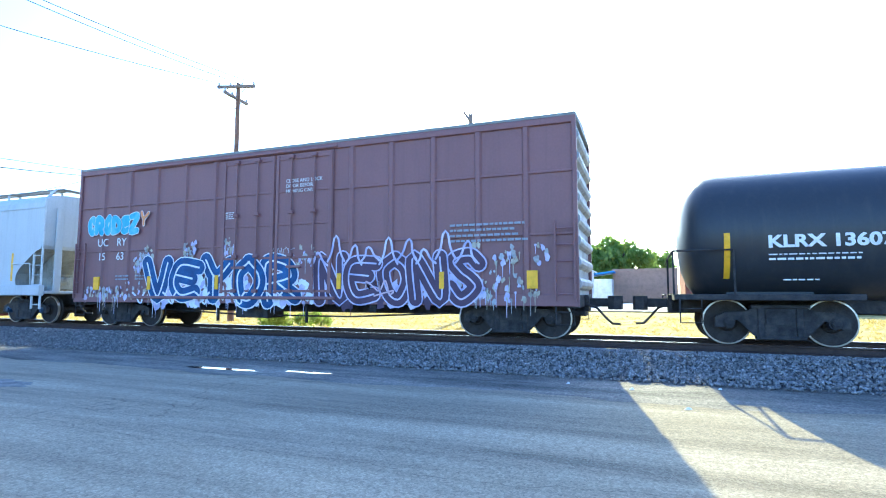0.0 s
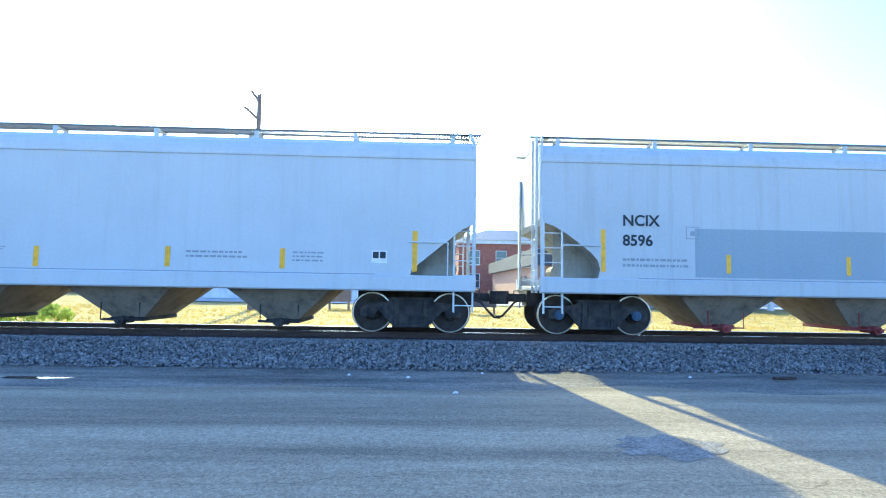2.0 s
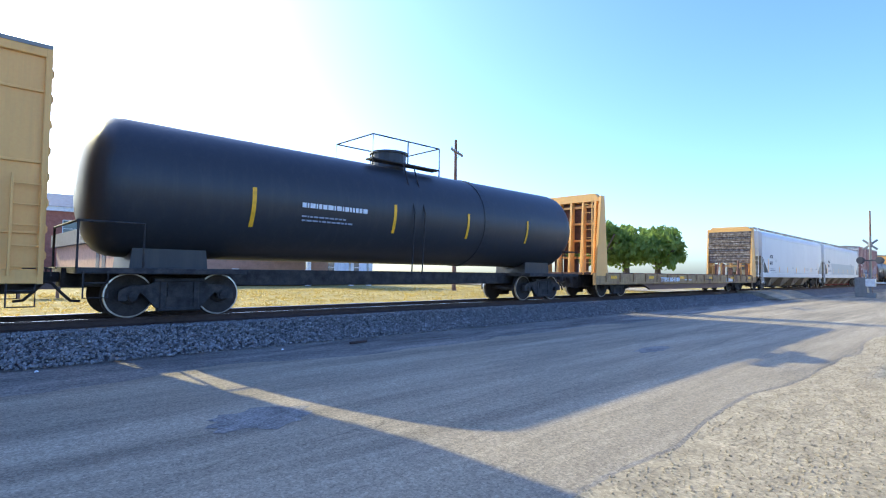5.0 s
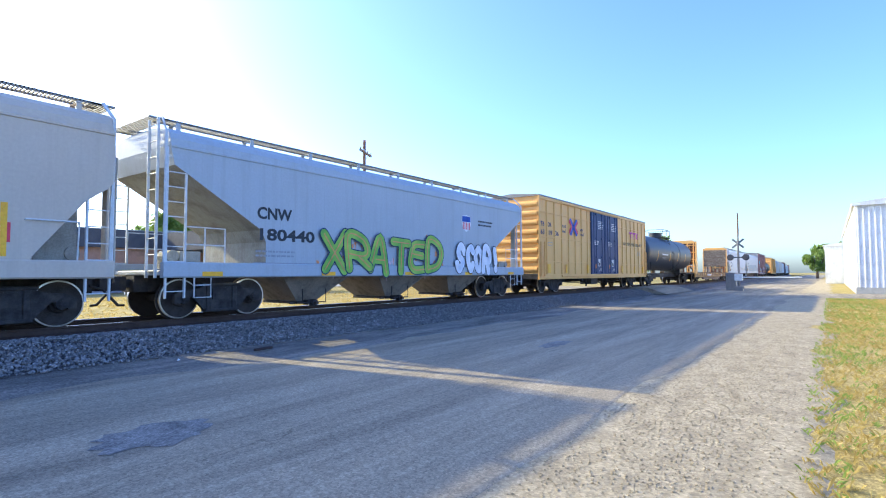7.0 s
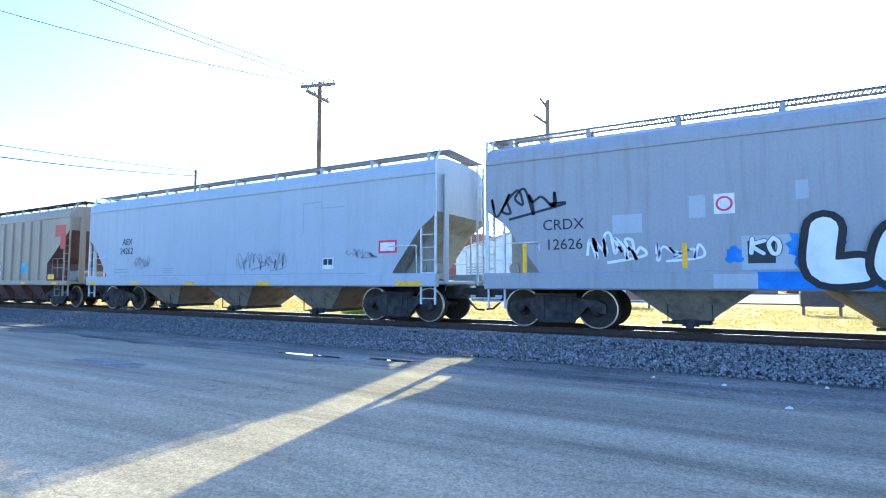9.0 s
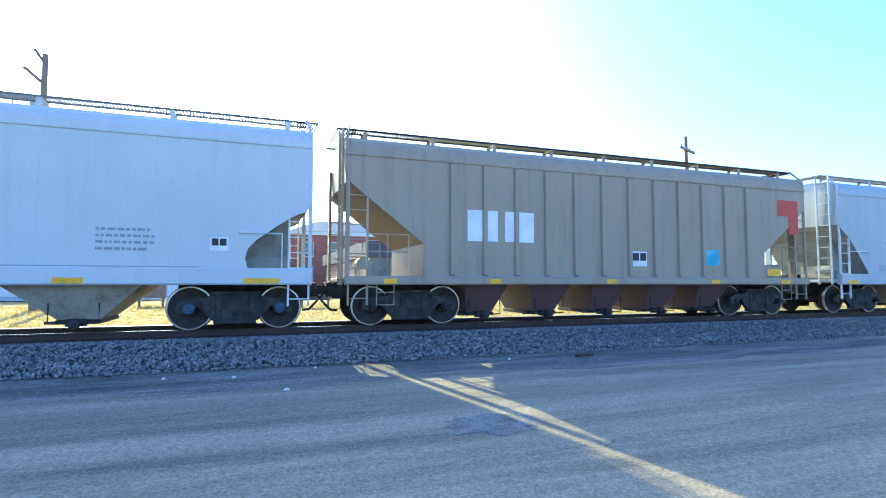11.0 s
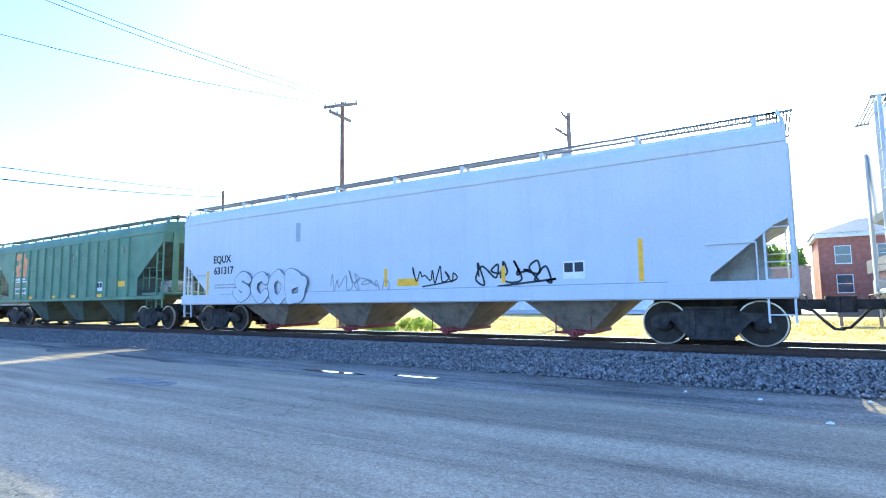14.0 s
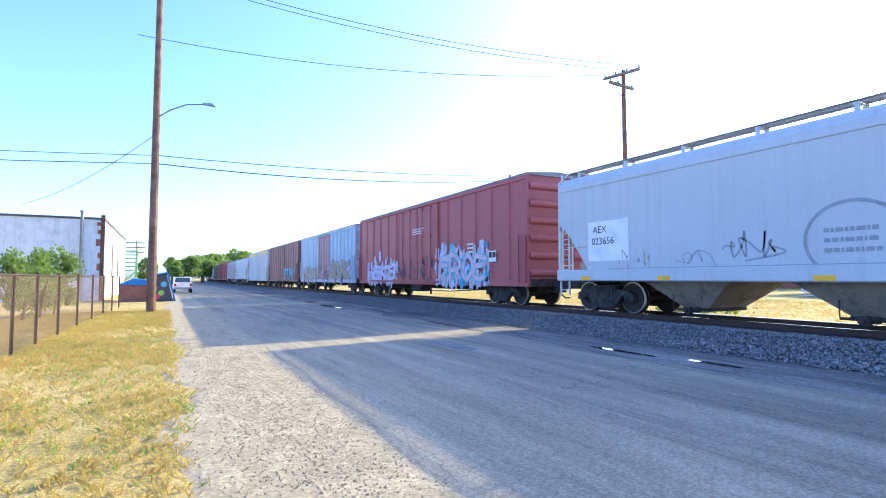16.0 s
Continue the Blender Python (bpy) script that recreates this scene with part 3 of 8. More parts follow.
def scribble(parent, x, z, w, h, material, y=-1.5, seed=0, r=0.018, turns=7, name="spray_tag"):
    """A tag drawn in one looping line."""
    rnd = random.Random(seed)
    # a quick hand: tall and short strokes, loops and a long flourish
    ctl = [(-0.04, rnd.uniform(0.2, 0.6))]
    for k in range(turns):
        u = (k + 0.5) / turns
        ctl += [(u - 0.45 / turns + rnd.uniform(-0.1, 0.05), rnd.uniform(0.45, 1.0)), (u + rnd.uniform(-0.1, 0.1), rnd.uniform(0.0, 0.5))]
        if rnd.random() < 0.75:
            ctl.append((u + rnd.uniform(-0.16, 0.16), rnd.uniform(0.1, 0.95)))
    ctl += [(1.03, rnd.uniform(0.0, 0.4)), (rnd.uniform(0.1, 0.5), rnd.uniform(-0.12, 0.0))]
    ext = [ctl[0]] + ctl + [ctl[-1]]
    pts = []
    for a in range(1, len(ext) - 2):
        p0, p1_, p2_, p3_ = ext[a - 1], ext[a], ext[a + 1], ext[a + 2]
        for q in range(8):
            t = q / 8
            u, v_ = (0.5 * (2 * p1_[d] + (p2_[d] - p0[d]) * t + (2 * p0[d] - 5 * p1_[d] + 4 * p2_[d] - p3_[d]) * t * t + (3 * p1_[d] - p0[d] - 3 * p2_[d] + p3_[d]) * t ** 3) for d in (0, 1))
            pts.append((x + w * u, y - 0.006, z + h * v_))
    m = len(pts)
    vs, fs = [], []
    for i, p in enumerate(pts):
        a, b = Vector(pts[max(0, i - 1)]), Vector(pts[min(m - 1, i + 1)])
        d = (b - a)
        nx, nz = (-d.z, d.x) if d.length > 0 else (0, 1)
        k = r / max(1e-6, math.hypot(nx, nz))
        vs += [(p[0] + nx * k, p[1], p[2] + nz * k), (p[0] - nx * k, p[1], p[2] - nz * k)]
        if i:
            fs.append((2 * i - 2, 2 * i - 1, 2 * i + 1, 2 * i))
    me = bpy.data.meshes.new(name)
    me.from_pydata(vs, [], fs)
    return part(name, me, material, parent)
# ---------- the train ----------
RAIL_Z, TRACK_Y, GAUGE = 0.56, 13.1, 1.435
SPEED = 20.507
HALF = 1.5                               # half the width of a car


def track_y(x):
    """The line is straight past the camera and bends away gently far off on both sides."""
    y = TRACK_Y
    if x < -60:
        y += 0.00013 * (x + 60) ** 2
    if x > 50:
        y += 0.00008 * (x - 50) ** 2
    return y


def track_turn(x):
    return math.degrees(math.atan((track_y(x + 5) - track_y(x - 5)) / 10))


MOVERS = []


def wheel_mesh():
    mb = MB()
    mb.cyl((0, 0), 0.455, -0.065, 0.07, "y", 32, 0.45)
    mb.cyl((0, 0), 0.485, 0.07, 0.10, "y", 32)
    mb.cyl((0, 0), 0.36, -0.05, -0.066, "y", 28, 0.39)
    mb.cyl((0, 0), 0.16, -0.11, -0.06, "y", 20, 0.2)
    return mb.mesh("wheel", False)


def rim_mesh():
    mb = MB()
    n, a, b = 36, 0.43, 0.458
    vs, fs = [], []
    for i in range(n):
        c, s = math.cos(i * math.tau / n), math.sin(i * math.tau / n)
        vs += [(a * c, -0.069, a * s), (b * c, -0.067, b * s), (b * c, 0.0, b * s), (a * c, 0.0, a * s)]
        j = (i + 1) % n
        fs += [(4 * i + k, 4 * j + k, 4 * j + (k + 1) % 4, 4 * i + (k + 1) % 4) for k in range(4)]
    mb.add(vs, fs)
    return mb.mesh("tread")


def side_frame_mesh():
    mb = MB()
    out = [(-1.14, 0.36), (-1.14, 0.56), (-0.95, 0.66), (-0.62, 0.68), (-0.36, 0.78), (0.36, 0.78), (0.62, 0.68), (0.95, 0.66), (1.14, 0.56), (1.14, 0.36), (1.0, 0.36), (0.92, 0.5), (0.72, 0.5), (0.45, 0.2), (0.3, 0.14), (-0.3, 0.14), (-0.45, 0.2), (-0.72, 0.5), (-0.92, 0.5), (-1.0, 0.36)]
    mb.prism(out, -1.09, -0.97)
    mb.bar(-0.5, 0.5, -1.13, -0.93, 0.74, 0.81)
    mb.bar(-0.42, 0.42, -1.13, -0.93, 0.13, 0.2)
    for x in (-0.33, 0.33):
        mb.bar(x - 0.06, x + 0.06, -1.12, -0.95, 0.15, 0.8)
    for x in (-0.15, 0.0, 0.15):
        for i in range(5):
            mb.cyl((x, -1.03), 0.06, 0.21 + i * 0.06, 0.24 + i * 0.06, "z", 8)
    return mb.mesh("side_frame")


def cap_mesh():
    mb = MB()
    mb.cyl((0, 0), 0.11, -0.34, -0.2, "y", 14, 0.12)
    mb.cyl((0, 0), 0.07, -0.37, -0.34, "y", 12)
    mb.box(-0.13, 0.13, -0.32, -0.22, 0.02, 0.14)
    return mb.mesh("bearing")


def truck(parent, x, gap=0.9, hub=None):
    """Two axles, cast side frames, bolster and brake gear."""
    t = part("truck", shared("bolster", lambda: MB().bar(-0.24, 0.24, -1.12, 1.12, 0.42, 0.7).bar(-0.9, 0.9, -0.06, 0.06, 0.36, 0.44).bar(-0.42, -0.34, -0.75, 0.75, 0.3, 0.4).bar(0.34, 0.42, -0.75, 0.75, 0.3, 0.4).cyl((0, 0), 0.2, 0.66, 0.84, "z", 14).mesh("truck")), M_TRUCK, parent, "", (x, 0, 0))
    fr = shared("side_frame", side_frame_mesh)
    part("side_frame", fr, M_TRUCK, t)
    part("side_frame", fr, M_TRUCK, t, "", pose(0, 0, 0, 0, 0, 180))
    for dx in (-gap, gap):
        part("axle", shared("axle", lambda: MB().cyl((0, 0), 0.085, -0.95, 0.95, "y", 12).mesh("axle")), M_TRUCK, t, "", (dx, 0, 0.457))
        for s in (-1, 1):
            turn = 0 if s < 0 else 180
            part("wheel", shared("wheel", wheel_mesh), M_WHEEL, t, "", pose(dx, s * 0.755, 0.457, 0, 0, turn))
            part("wheel_tread", shared("rim", rim_mesh), M_RIM, t, "", pose(dx, s * 0.755, 0.457, 0, 0, turn))
            part("bearing", shared("cap" + (hub.name if hub else ""), cap_mesh), hub or M_TRUCK, t, "", pose(dx, s * 0.755, 0.457, 0, 0, turn))
    return t


def coupler_mesh():
    mb = MB()
    mb.bar(-0.2, 0.52, -0.09, 0.09, 0.72, 0.92)
    mb.prism([(0.48, -0.2), (0.62, -0.26), (0.78, -0.2), (0.78, -0.08), (0.66, -0.05), (0.66, 0.1), (0.8, 0.16), (0.74, 0.26), (0.56, 0.22), (0.48, 0.14)], 0.66, 0.98, "z")
    mb.box(-0.25, 0.06, -0.3, 0.3, 0.62, 1.0)
    mb.tube([(0.0, -0.34, 0.78), (0.25, -0.34, 0.7), (0.42, -0.36, 0.5), (0.58, -0.3, 0.34), (0.74, -0.2, 0.33)], 0.03)
    mb.tube([(0.1, 0.0, 1.0), (0.12, -0.5, 1.0), (0.12, -1.2, 0.98), (0.12, -1.25, 0.86)], 0.018)
    return mb.mesh("coupler")


def couplers(parent, a, b):
    part("coupler", shared("coupler", coupler_mesh), M_TRUCK, parent, "", (b, 0, 0))
    part("coupler", shared("coupler", coupler_mesh), M_TRUCK, parent, "", pose(a, 0, 0, 0, 0, 180))


def ladder_mesh(w, z0, z1, step=0.36):
    mb = MB()
    for x in (0, w):
        mb.bar(x - 0.02, x + 0.02, -0.03, 0.03, z0, z1, 0.005)
    z = z0 + 0.15
    while z < z1 - 0.05:
        mb.tube([(0, 0, z), (w, 0, z)], 0.014)
        z += step
    return mb.mesh("ladder")


def stirrup_mesh():
    return MB().tube([(0, 0, 0), (0, 0, -0.5), (0.4, 0, -0.5), (0.4, 0, 0)], 0.018).tube([(0, 0, -0.22), (0.4, 0, -0.22)], 0.014).mesh("step")


def start_car(name, label, a, b):
    """a, b: where the body begins and ends along the train when the clip starts."""
    c = (a + b) / 2
    ob = thing(name, label, "freight car", (c, track_y(c), RAIL_Z), group="cars of the freight train")
    MOVERS.append((ob, c))
    return ob, (b - a) / 2


def roof_ring(top, w=HALF):
    return [(-w, 0.0), (-w * 0.985, top * 0.32), (-w * 0.93, top * 0.6), (-w * 0.8, top * 0.84), (-w * 0.5, top * 0.96), (0, top), (w * 0.5, top * 0.96), (w * 0.8, top * 0.84), (w * 0.93, top * 0.6), (w * 0.985, top * 0.32), (w, 0.0)]


def covered_hopper(label, a, b, paint, cut="short", bays=4, gates=None, slope=None, stripes=(), flat_stripes=(), top=4.45, ribs=0, hub=None, walk_mat=None, low=0.95, sill_h=0.35, rib_top=None, trucks=None, rails=True, sump=None):
    """Covered hopper car: long body with sloped ends, roof walk, outlet funnels, two trucks."""
    ob, h = start_car("covered_hopper", label, a, b)
    eave = top - 0.5
    base = low + sill_h if sill_h else low
    if cut == "short":                       # slope sheets show in a low cut-out
        side = [(1.28, base), (1.33, base + 0.2), (1.28, base + 0.4), (1.12, base + 0.58), (0.78, base + 0.84), (0.48, base + 1.05), (0.28, base + 1.16), (0.1, base + 1.22), (0.03, base + 1.34), (0.0, eave)]
    elif cut == "long":                      # slope sheets from just below the roof
        side = [(2.55, base), (2.55, base + 0.55), (2.4, base + 0.85), (0.55, base + 1.95), (0.2, base + 2.15), (0.1, eave)]
    elif cut == "diag":
        side = [(1.42, base), (1.4, base + 0.12), (0.3, base + 1.03), (0.08, base + 1.13), (0.0, base + 1.23), (0.0, eave)]
    elif cut == "notch":
        side = [(1.35, base), (1.3, base + 0.1), (0.5, base + 1.15), (0.1, base + 1.45), (0.0, base + 1.6), (0.02, eave)]
    else:                                    # steep, with a full-height post at the end
        side = [(1.8, base), (1.8, base + 0.75), (0.12, base + 2.05), (0.04, base + 2.15), (0.0, eave)]
    ring = [(-h + x, z) for x, z in side] + [(h - x, z) for x, z in reversed(side)]
    n = len(side)
    # sides as one polygon each, ends and slope sheets between them
    mb = MB()
    k = len(ring)
    mb.add([(x, -HALF, z) for x, z in ring], [tuple(range(k))])
    mb.add([(x, HALF, z) for x, z in ring], [tuple(range(k))])
    rr = roof_ring(top - eave)
    m = len(rr)
    x0, x1 = -h + side[-1][0], h - side[-1][0]
    vs = [(x0, y, eave + z) for y, z in rr] + [(x1, y, eave + z) for y, z in rr]
    mb.add(vs, [(i, i + 1, m + i + 1, m + i) for i in range(m - 1)] + [tuple(range(m)), tuple(range(m, 2 * m))])
    part("body", mb, paint, ob)
    for s in (1, -1):
        pr = [(s * (-h + x), z) for x, z in side]
        m_ = n - 2 if cut != "short" else n - 3    # slope below, painted end wall above
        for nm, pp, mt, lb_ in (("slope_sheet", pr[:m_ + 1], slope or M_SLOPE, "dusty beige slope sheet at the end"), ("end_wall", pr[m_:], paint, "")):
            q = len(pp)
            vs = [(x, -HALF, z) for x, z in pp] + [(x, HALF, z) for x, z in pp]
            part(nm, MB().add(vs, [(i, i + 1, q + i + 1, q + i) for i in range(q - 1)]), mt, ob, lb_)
    # thin line where roof sheet meets the side
    for s in (-1, 1):
        y0, y1 = sorted((s * (HALF + 0.025), s * (HALF - 0.01)))
        part("roof_seam", MB().bar(x0, x1, y0, y1, eave - 0.05, eave + 0.02), paint, ob)
        if sill_h:
            y0, y1 = sorted((s * (HALF + 0.05), s * (HALF - 0.12)))
            part("side_sill", MB().bar(-h - 0.02, h + 0.02, y0, y1, low, low + sill_h, 0.03), paint, ob)
            part("sill_joint", MB().box(-h + 2.2, h - 2.2, *sorted((s * (HALF + 0.012), s * (HALF - 0.02))), low + sill_h + 0.002, low + sill_h + 0.02), M_INKG, ob)
        else:
            y0, y1 = sorted((s * (HALF + 0.03), s * (HALF - 0.1)))
            part("side_sill", MB().bar(-h, h, y0, y1, base - 0.12, base + 0.04, 0.03), paint, ob)
    # centre sill and end platform
    for s in (-1, 1):
        e0, e1 = sorted((s * (h + 0.05), s * (h - 2.7)))
        part("stub_sill", MB().bar(e0, e1, -0.28, 0.28, 0.62, 1.0), M_TRUCK, ob)
        e0, e1 = sorted((s * (h + 0.02), s * (h - 1.6)))
        part("end_platform", MB().bar(e0, e1, -HALF + 0.1, HALF - 0.1, low + 0.06, low + 0.16), paint, ob)
        part("brake_gear", MB().bar(s * (h - 0.9) - 0.25, s * (h - 0.9) + 0.25, -0.9, 0.3, low + 0.2, low + 0.62).cyl((s * (h - 0.5), low + 0.5), 0.14, -0.9, -0.4, "y", 12), M_SLOPE, ob)
    if cut in ("short", "diag", "notch"):
        for s in (-1, 1):
            part("shear_plate", MB().prism([(s * (h - x), z) for x, z in ((0.42, low + 0.1), (1.9, low + 0.1), (1.6, base + 0.35), (0.95, base + 0.8), (0.42, base + 1.08))], -0.86, -0.82), slope or M_SLOPE, ob)
    # outlets
    span = 2 * h - 5.2
    w = span / bays
    sump = sump or M_SUMP

    def funnel():
        f = MB()
        zt, zb = low + 0.02, 0.24
        u = 0.31 * w
        f.add([(-w / 2 + 0.02, -1.38, zt + 0.36), (w / 2 - 0.02, -1.38, zt + 0.36), (w / 2 - 0.02, 1.38, zt + 0.36), (-w / 2 + 0.02, 1.38, zt + 0.36),
               (-u, -1.22, zt - 0.06), (u, -1.22, zt - 0.06), (u, 1.22, zt - 0.06), (-u, 1.22, zt - 0.06),
               (-0.34, -0.75, zb), (0.34, -0.75, zb), (0.34, 0.75, zb), (-0.34, 0.75, zb)],
              [(0, 1, 5, 4), (1, 2, 6, 5), (2, 3, 7, 6), (3, 0, 4, 7), (4, 5, 9, 8), (5, 6, 10, 9), (6, 7, 11, 10), (7, 4, 8, 11), (8, 9, 10, 11), (3, 2, 1, 0)])
        return f.mesh("outlet_hopper")

    def gate():
        return MB().bar(-0.38, 0.38, -0.8, 0.8, 0.17, 0.26).bar(-0.58, -0.36, -0.76, -0.7, 0.17, 0.23).bar(-0.16, 0.16, -1.02, -0.8, 0.14, 0.28).cyl((0.0, 0.2), 0.1, -1.14, -0.95, "y", 14).cyl((0.0, 0.2), 0.05, -1.24, -1.1, "y", 10).tube([(-0.42, -1.1, 0.6), (-0.42, -1.1, 0.22), (0.42, -1.1, 0.22), (0.42, -1.1, 0.6)], 0.018).mesh("outlet_gate")
    for i in range(bays):
        x = -span / 2 + (i + 0.5) * w
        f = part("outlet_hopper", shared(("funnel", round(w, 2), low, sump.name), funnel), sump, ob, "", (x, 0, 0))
        part("outlet_gate", shared(("gate", gates.name if gates else ""), gate), gates or M_TRUCK, f)
    # roof: hatch trough, running boards on brackets
    part("hatch_cover", MB().bar(-h + 1.3, h - 1.3, -0.36, 0.36, top - 0.03, top + 0.12, 0.05), paint, ob)
    wz = top + 0.14
    wm = walk_mat or M_GALV
    for s in (-1, 1):
        y0, y1 = sorted((s * 0.62, s * 1.02))
        mb = MB()
        mb.bar(-h + 0.1, h - 0.1, y0, y0 + 0.03, wz, wz + 0.05, 0.005).bar(-h + 0.1, h - 0.1, y1 - 0.03, y1, wz, wz + 0.05, 0.005)
        cnt = int((2 * h - 0.2) / 0.065)
        for i in range(cnt + 1):
            x = -h + 0.1 + (2 * h - 0.2) * i / cnt
            mb.box(x - 0.012, x + 0.012, y0, y1, wz + 0.01, wz + 0.045)
        part("running_board", mb, wm, ob, "galvanised steel grating")

        def bracket():
            return MB().bar(-0.04, 0.04, -0.22, 0.22, 0.12, 0.15, 0.004).bar(-0.05, 0.05, -0.21, -0.17, -0.28, 0.16, 0.004).bar(-0.05, 0.05, 0.15, 0.19, -0.1, 0.16, 0.004).mesh("bracket")
        for i in range(9):
            part("bracket", shared(("bracket", paint.name), bracket), paint, ob, "", pose(-h + 0.5 + (2 * h - 1.0) * i / 8, s * 0.82, top - 0.02, 0, 0, 0 if s < 0 else 180))
    for s in (-1, 1):
        e0, e1 = sorted((s * (h + 0.16), s * (h - 0.3)))
        ew = MB().bar(e0, e1, -1.02, -0.98, wz, wz + 0.05, 0.01).bar(e0, e1, 0.98, 1.02, wz, wz + 0.05, 0.01)
        for k in range(8):
            xx = e0 + 0.02 + (e1 - e0 - 0.06) * k / 7
            ew.box(xx, xx + 0.025, -1.0, 1.0, wz + 0.01, wz + 0.04)
        part("end_walk", ew, wm, ob)
    # ladders and hand rails at the corners
    for s in (-1, 1):
        for q in (-1, 1):
            x = s * (h - 0.06)
            tall = cut in ("long", "steep")
            grip = paint if ribs else M_GRIP
            lad = shared(("lad", low, eave, tall, grip.name), lambda: ladder_mesh(0.42, low - 0.45, eave - 0.05 if tall else base + 1.3, 0.33))
            part("ladder", lad, grip, ob, "", pose(x if s * 1 < 0 else x - 0.42 + 0.02, q * (HALF - 0.04), 0))
            if rails and q == s:
                part("end_ladder", shared(("elad", low, wz, grip.name), lambda: ladder_mesh(0.42, low, wz - 0.02)), grip, ob, "", pose(s * (h + 0.06), q * 1.05 - 0.21, 0, 0, 0, 90))
            elif rails:
                part("end_post", MB().bar(*sorted((s * (h + 0.005), s * (h + 0.06))), q * 1.0 - 0.12, q * 1.0 + 0.12, low + 0.1, eave, 0.02), paint, ob)
            if not tall:
                part("grab_iron", shared(("grab", low), lambda: MB().tube([(0, 0, low + 1.05), (0, -0.08, low + 1.08), (0.85, -0.08, low + 1.08), (0.85, 0, low + 1.05)], 0.018).tube([(0.85, 0, low + 0.35), (0.85, -0.05, low + 1.08)], 0.016).mesh("grab_iron")), grip, ob, "", pose(s * (h - 0.5) if s < 0 else s * (h - 0.5) - 0.95, q * (HALF - 0.05), 0))
            rail = shared(("gr", low, grip.name), lambda: MB().tube([(0, 0, low + 0.3), (0, 0, low + 1.15), (0.95, 0, low + 1.15), (0.95, 0, low + 0.3)], 0.02).tube([(0, 0, low + 0.75), (0.95, 0, low + 0.75)], 0.016).tube([(0.45, 0, low + 0.3), (0.45, 0, low + 1.15)], 0.016).mesh("hand_rail"))
            if tall:
                part("hand_rail", rail, grip, ob, "", pose(s * (h - 0.5) if s < 0 else s * (h - 0.5) - 0.95, q * (HALF - 0.05), 0))
            if tall:
                part("step", shared(("stirrup", grip.name), stirrup_mesh), grip, ob, "", pose(s * (h - 0.7) if s < 0 else h - 1.1, q * (HALF - 0.02), low + 0.05))
        part("corner_post", MB().tube([(s * (h - 0.02), -HALF + 0.02, low), (s * (h - 0.02), -HALF + 0.04, top - 0.2), (s * (h - 0.1), -1.1, wz + 0.03)], 0.035), paint if ribs else M_GRIP, ob)
    # vertical weld seams between the side sheets
    if not ribs:
        seam_ = shared(("seam", paint.name, base, eave), lambda: MB().add([(-0.016, 0, base), (0, -0.003, base), (0.016, 0, base), (-0.016, 0, eave - 0.05), (0, -0.003, eave - 0.05), (0.016, 0, eave - 0.05)], [(0, 1, 4, 3), (1, 2, 5, 4)]).mesh("weld_seam"))
        for i in range(8):
            part("weld_seam", seam_, paint, ob, "", (-h + 3.0 + (2 * h - 6.0) * i / 7, -HALF - 0.0005, 0))
    # ribs
    if ribs:
        rt = rib_top or eave

        def rib():
            return MB().add([(-0.07, 0, base), (0.07, 0, base), (0.045, -0.07, base + 0.05), (-0.045, -0.07, base + 0.05), (-0.07, 0, rt), (0.07, 0, rt), (0.045, -0.07, rt - 0.05), (-0.045, -0.07, rt - 0.05)], [(0, 1, 2, 3), (7, 6, 5, 4), (0, 3, 7, 4), (1, 5, 6, 2), (3, 2, 6, 7)]).mesh("side_rib")
        for i in range(ribs):
            x = -h + 2.5 + (2 * h - 5.0) * i / (ribs - 1)
            part("side_rib", shared(("rib", paint.name, base, rt), rib), paint, ob, "", (x, -HALF + 0.002, 0))
    for x, z, w_, hh in stripes:
        part("reflector", MB().box(-h + x - w_ / 2, -h + x + w_ / 2, -HALF - 0.008, -HALF - 0.002, z, z + hh), M_STRIPE, ob, "yellow reflective stripe")
    for x, w_ in flat_stripes:
        part("reflector", MB().box(-h + x - w_ / 2, -h + x + w_ / 2, -HALF - 0.058, -HALF - 0.051, low + 0.03, low + 0.14), M_STRIPE, ob, "yellow reflective stripe")
    tr = trucks or (1.35, 1.35)
    truck(ob, -h + tr[0], hub=hub)
    truck(ob, h - tr[1], hub=hub)
    couplers(ob, -h - 0.02, h + 0.02)
    return ob, h


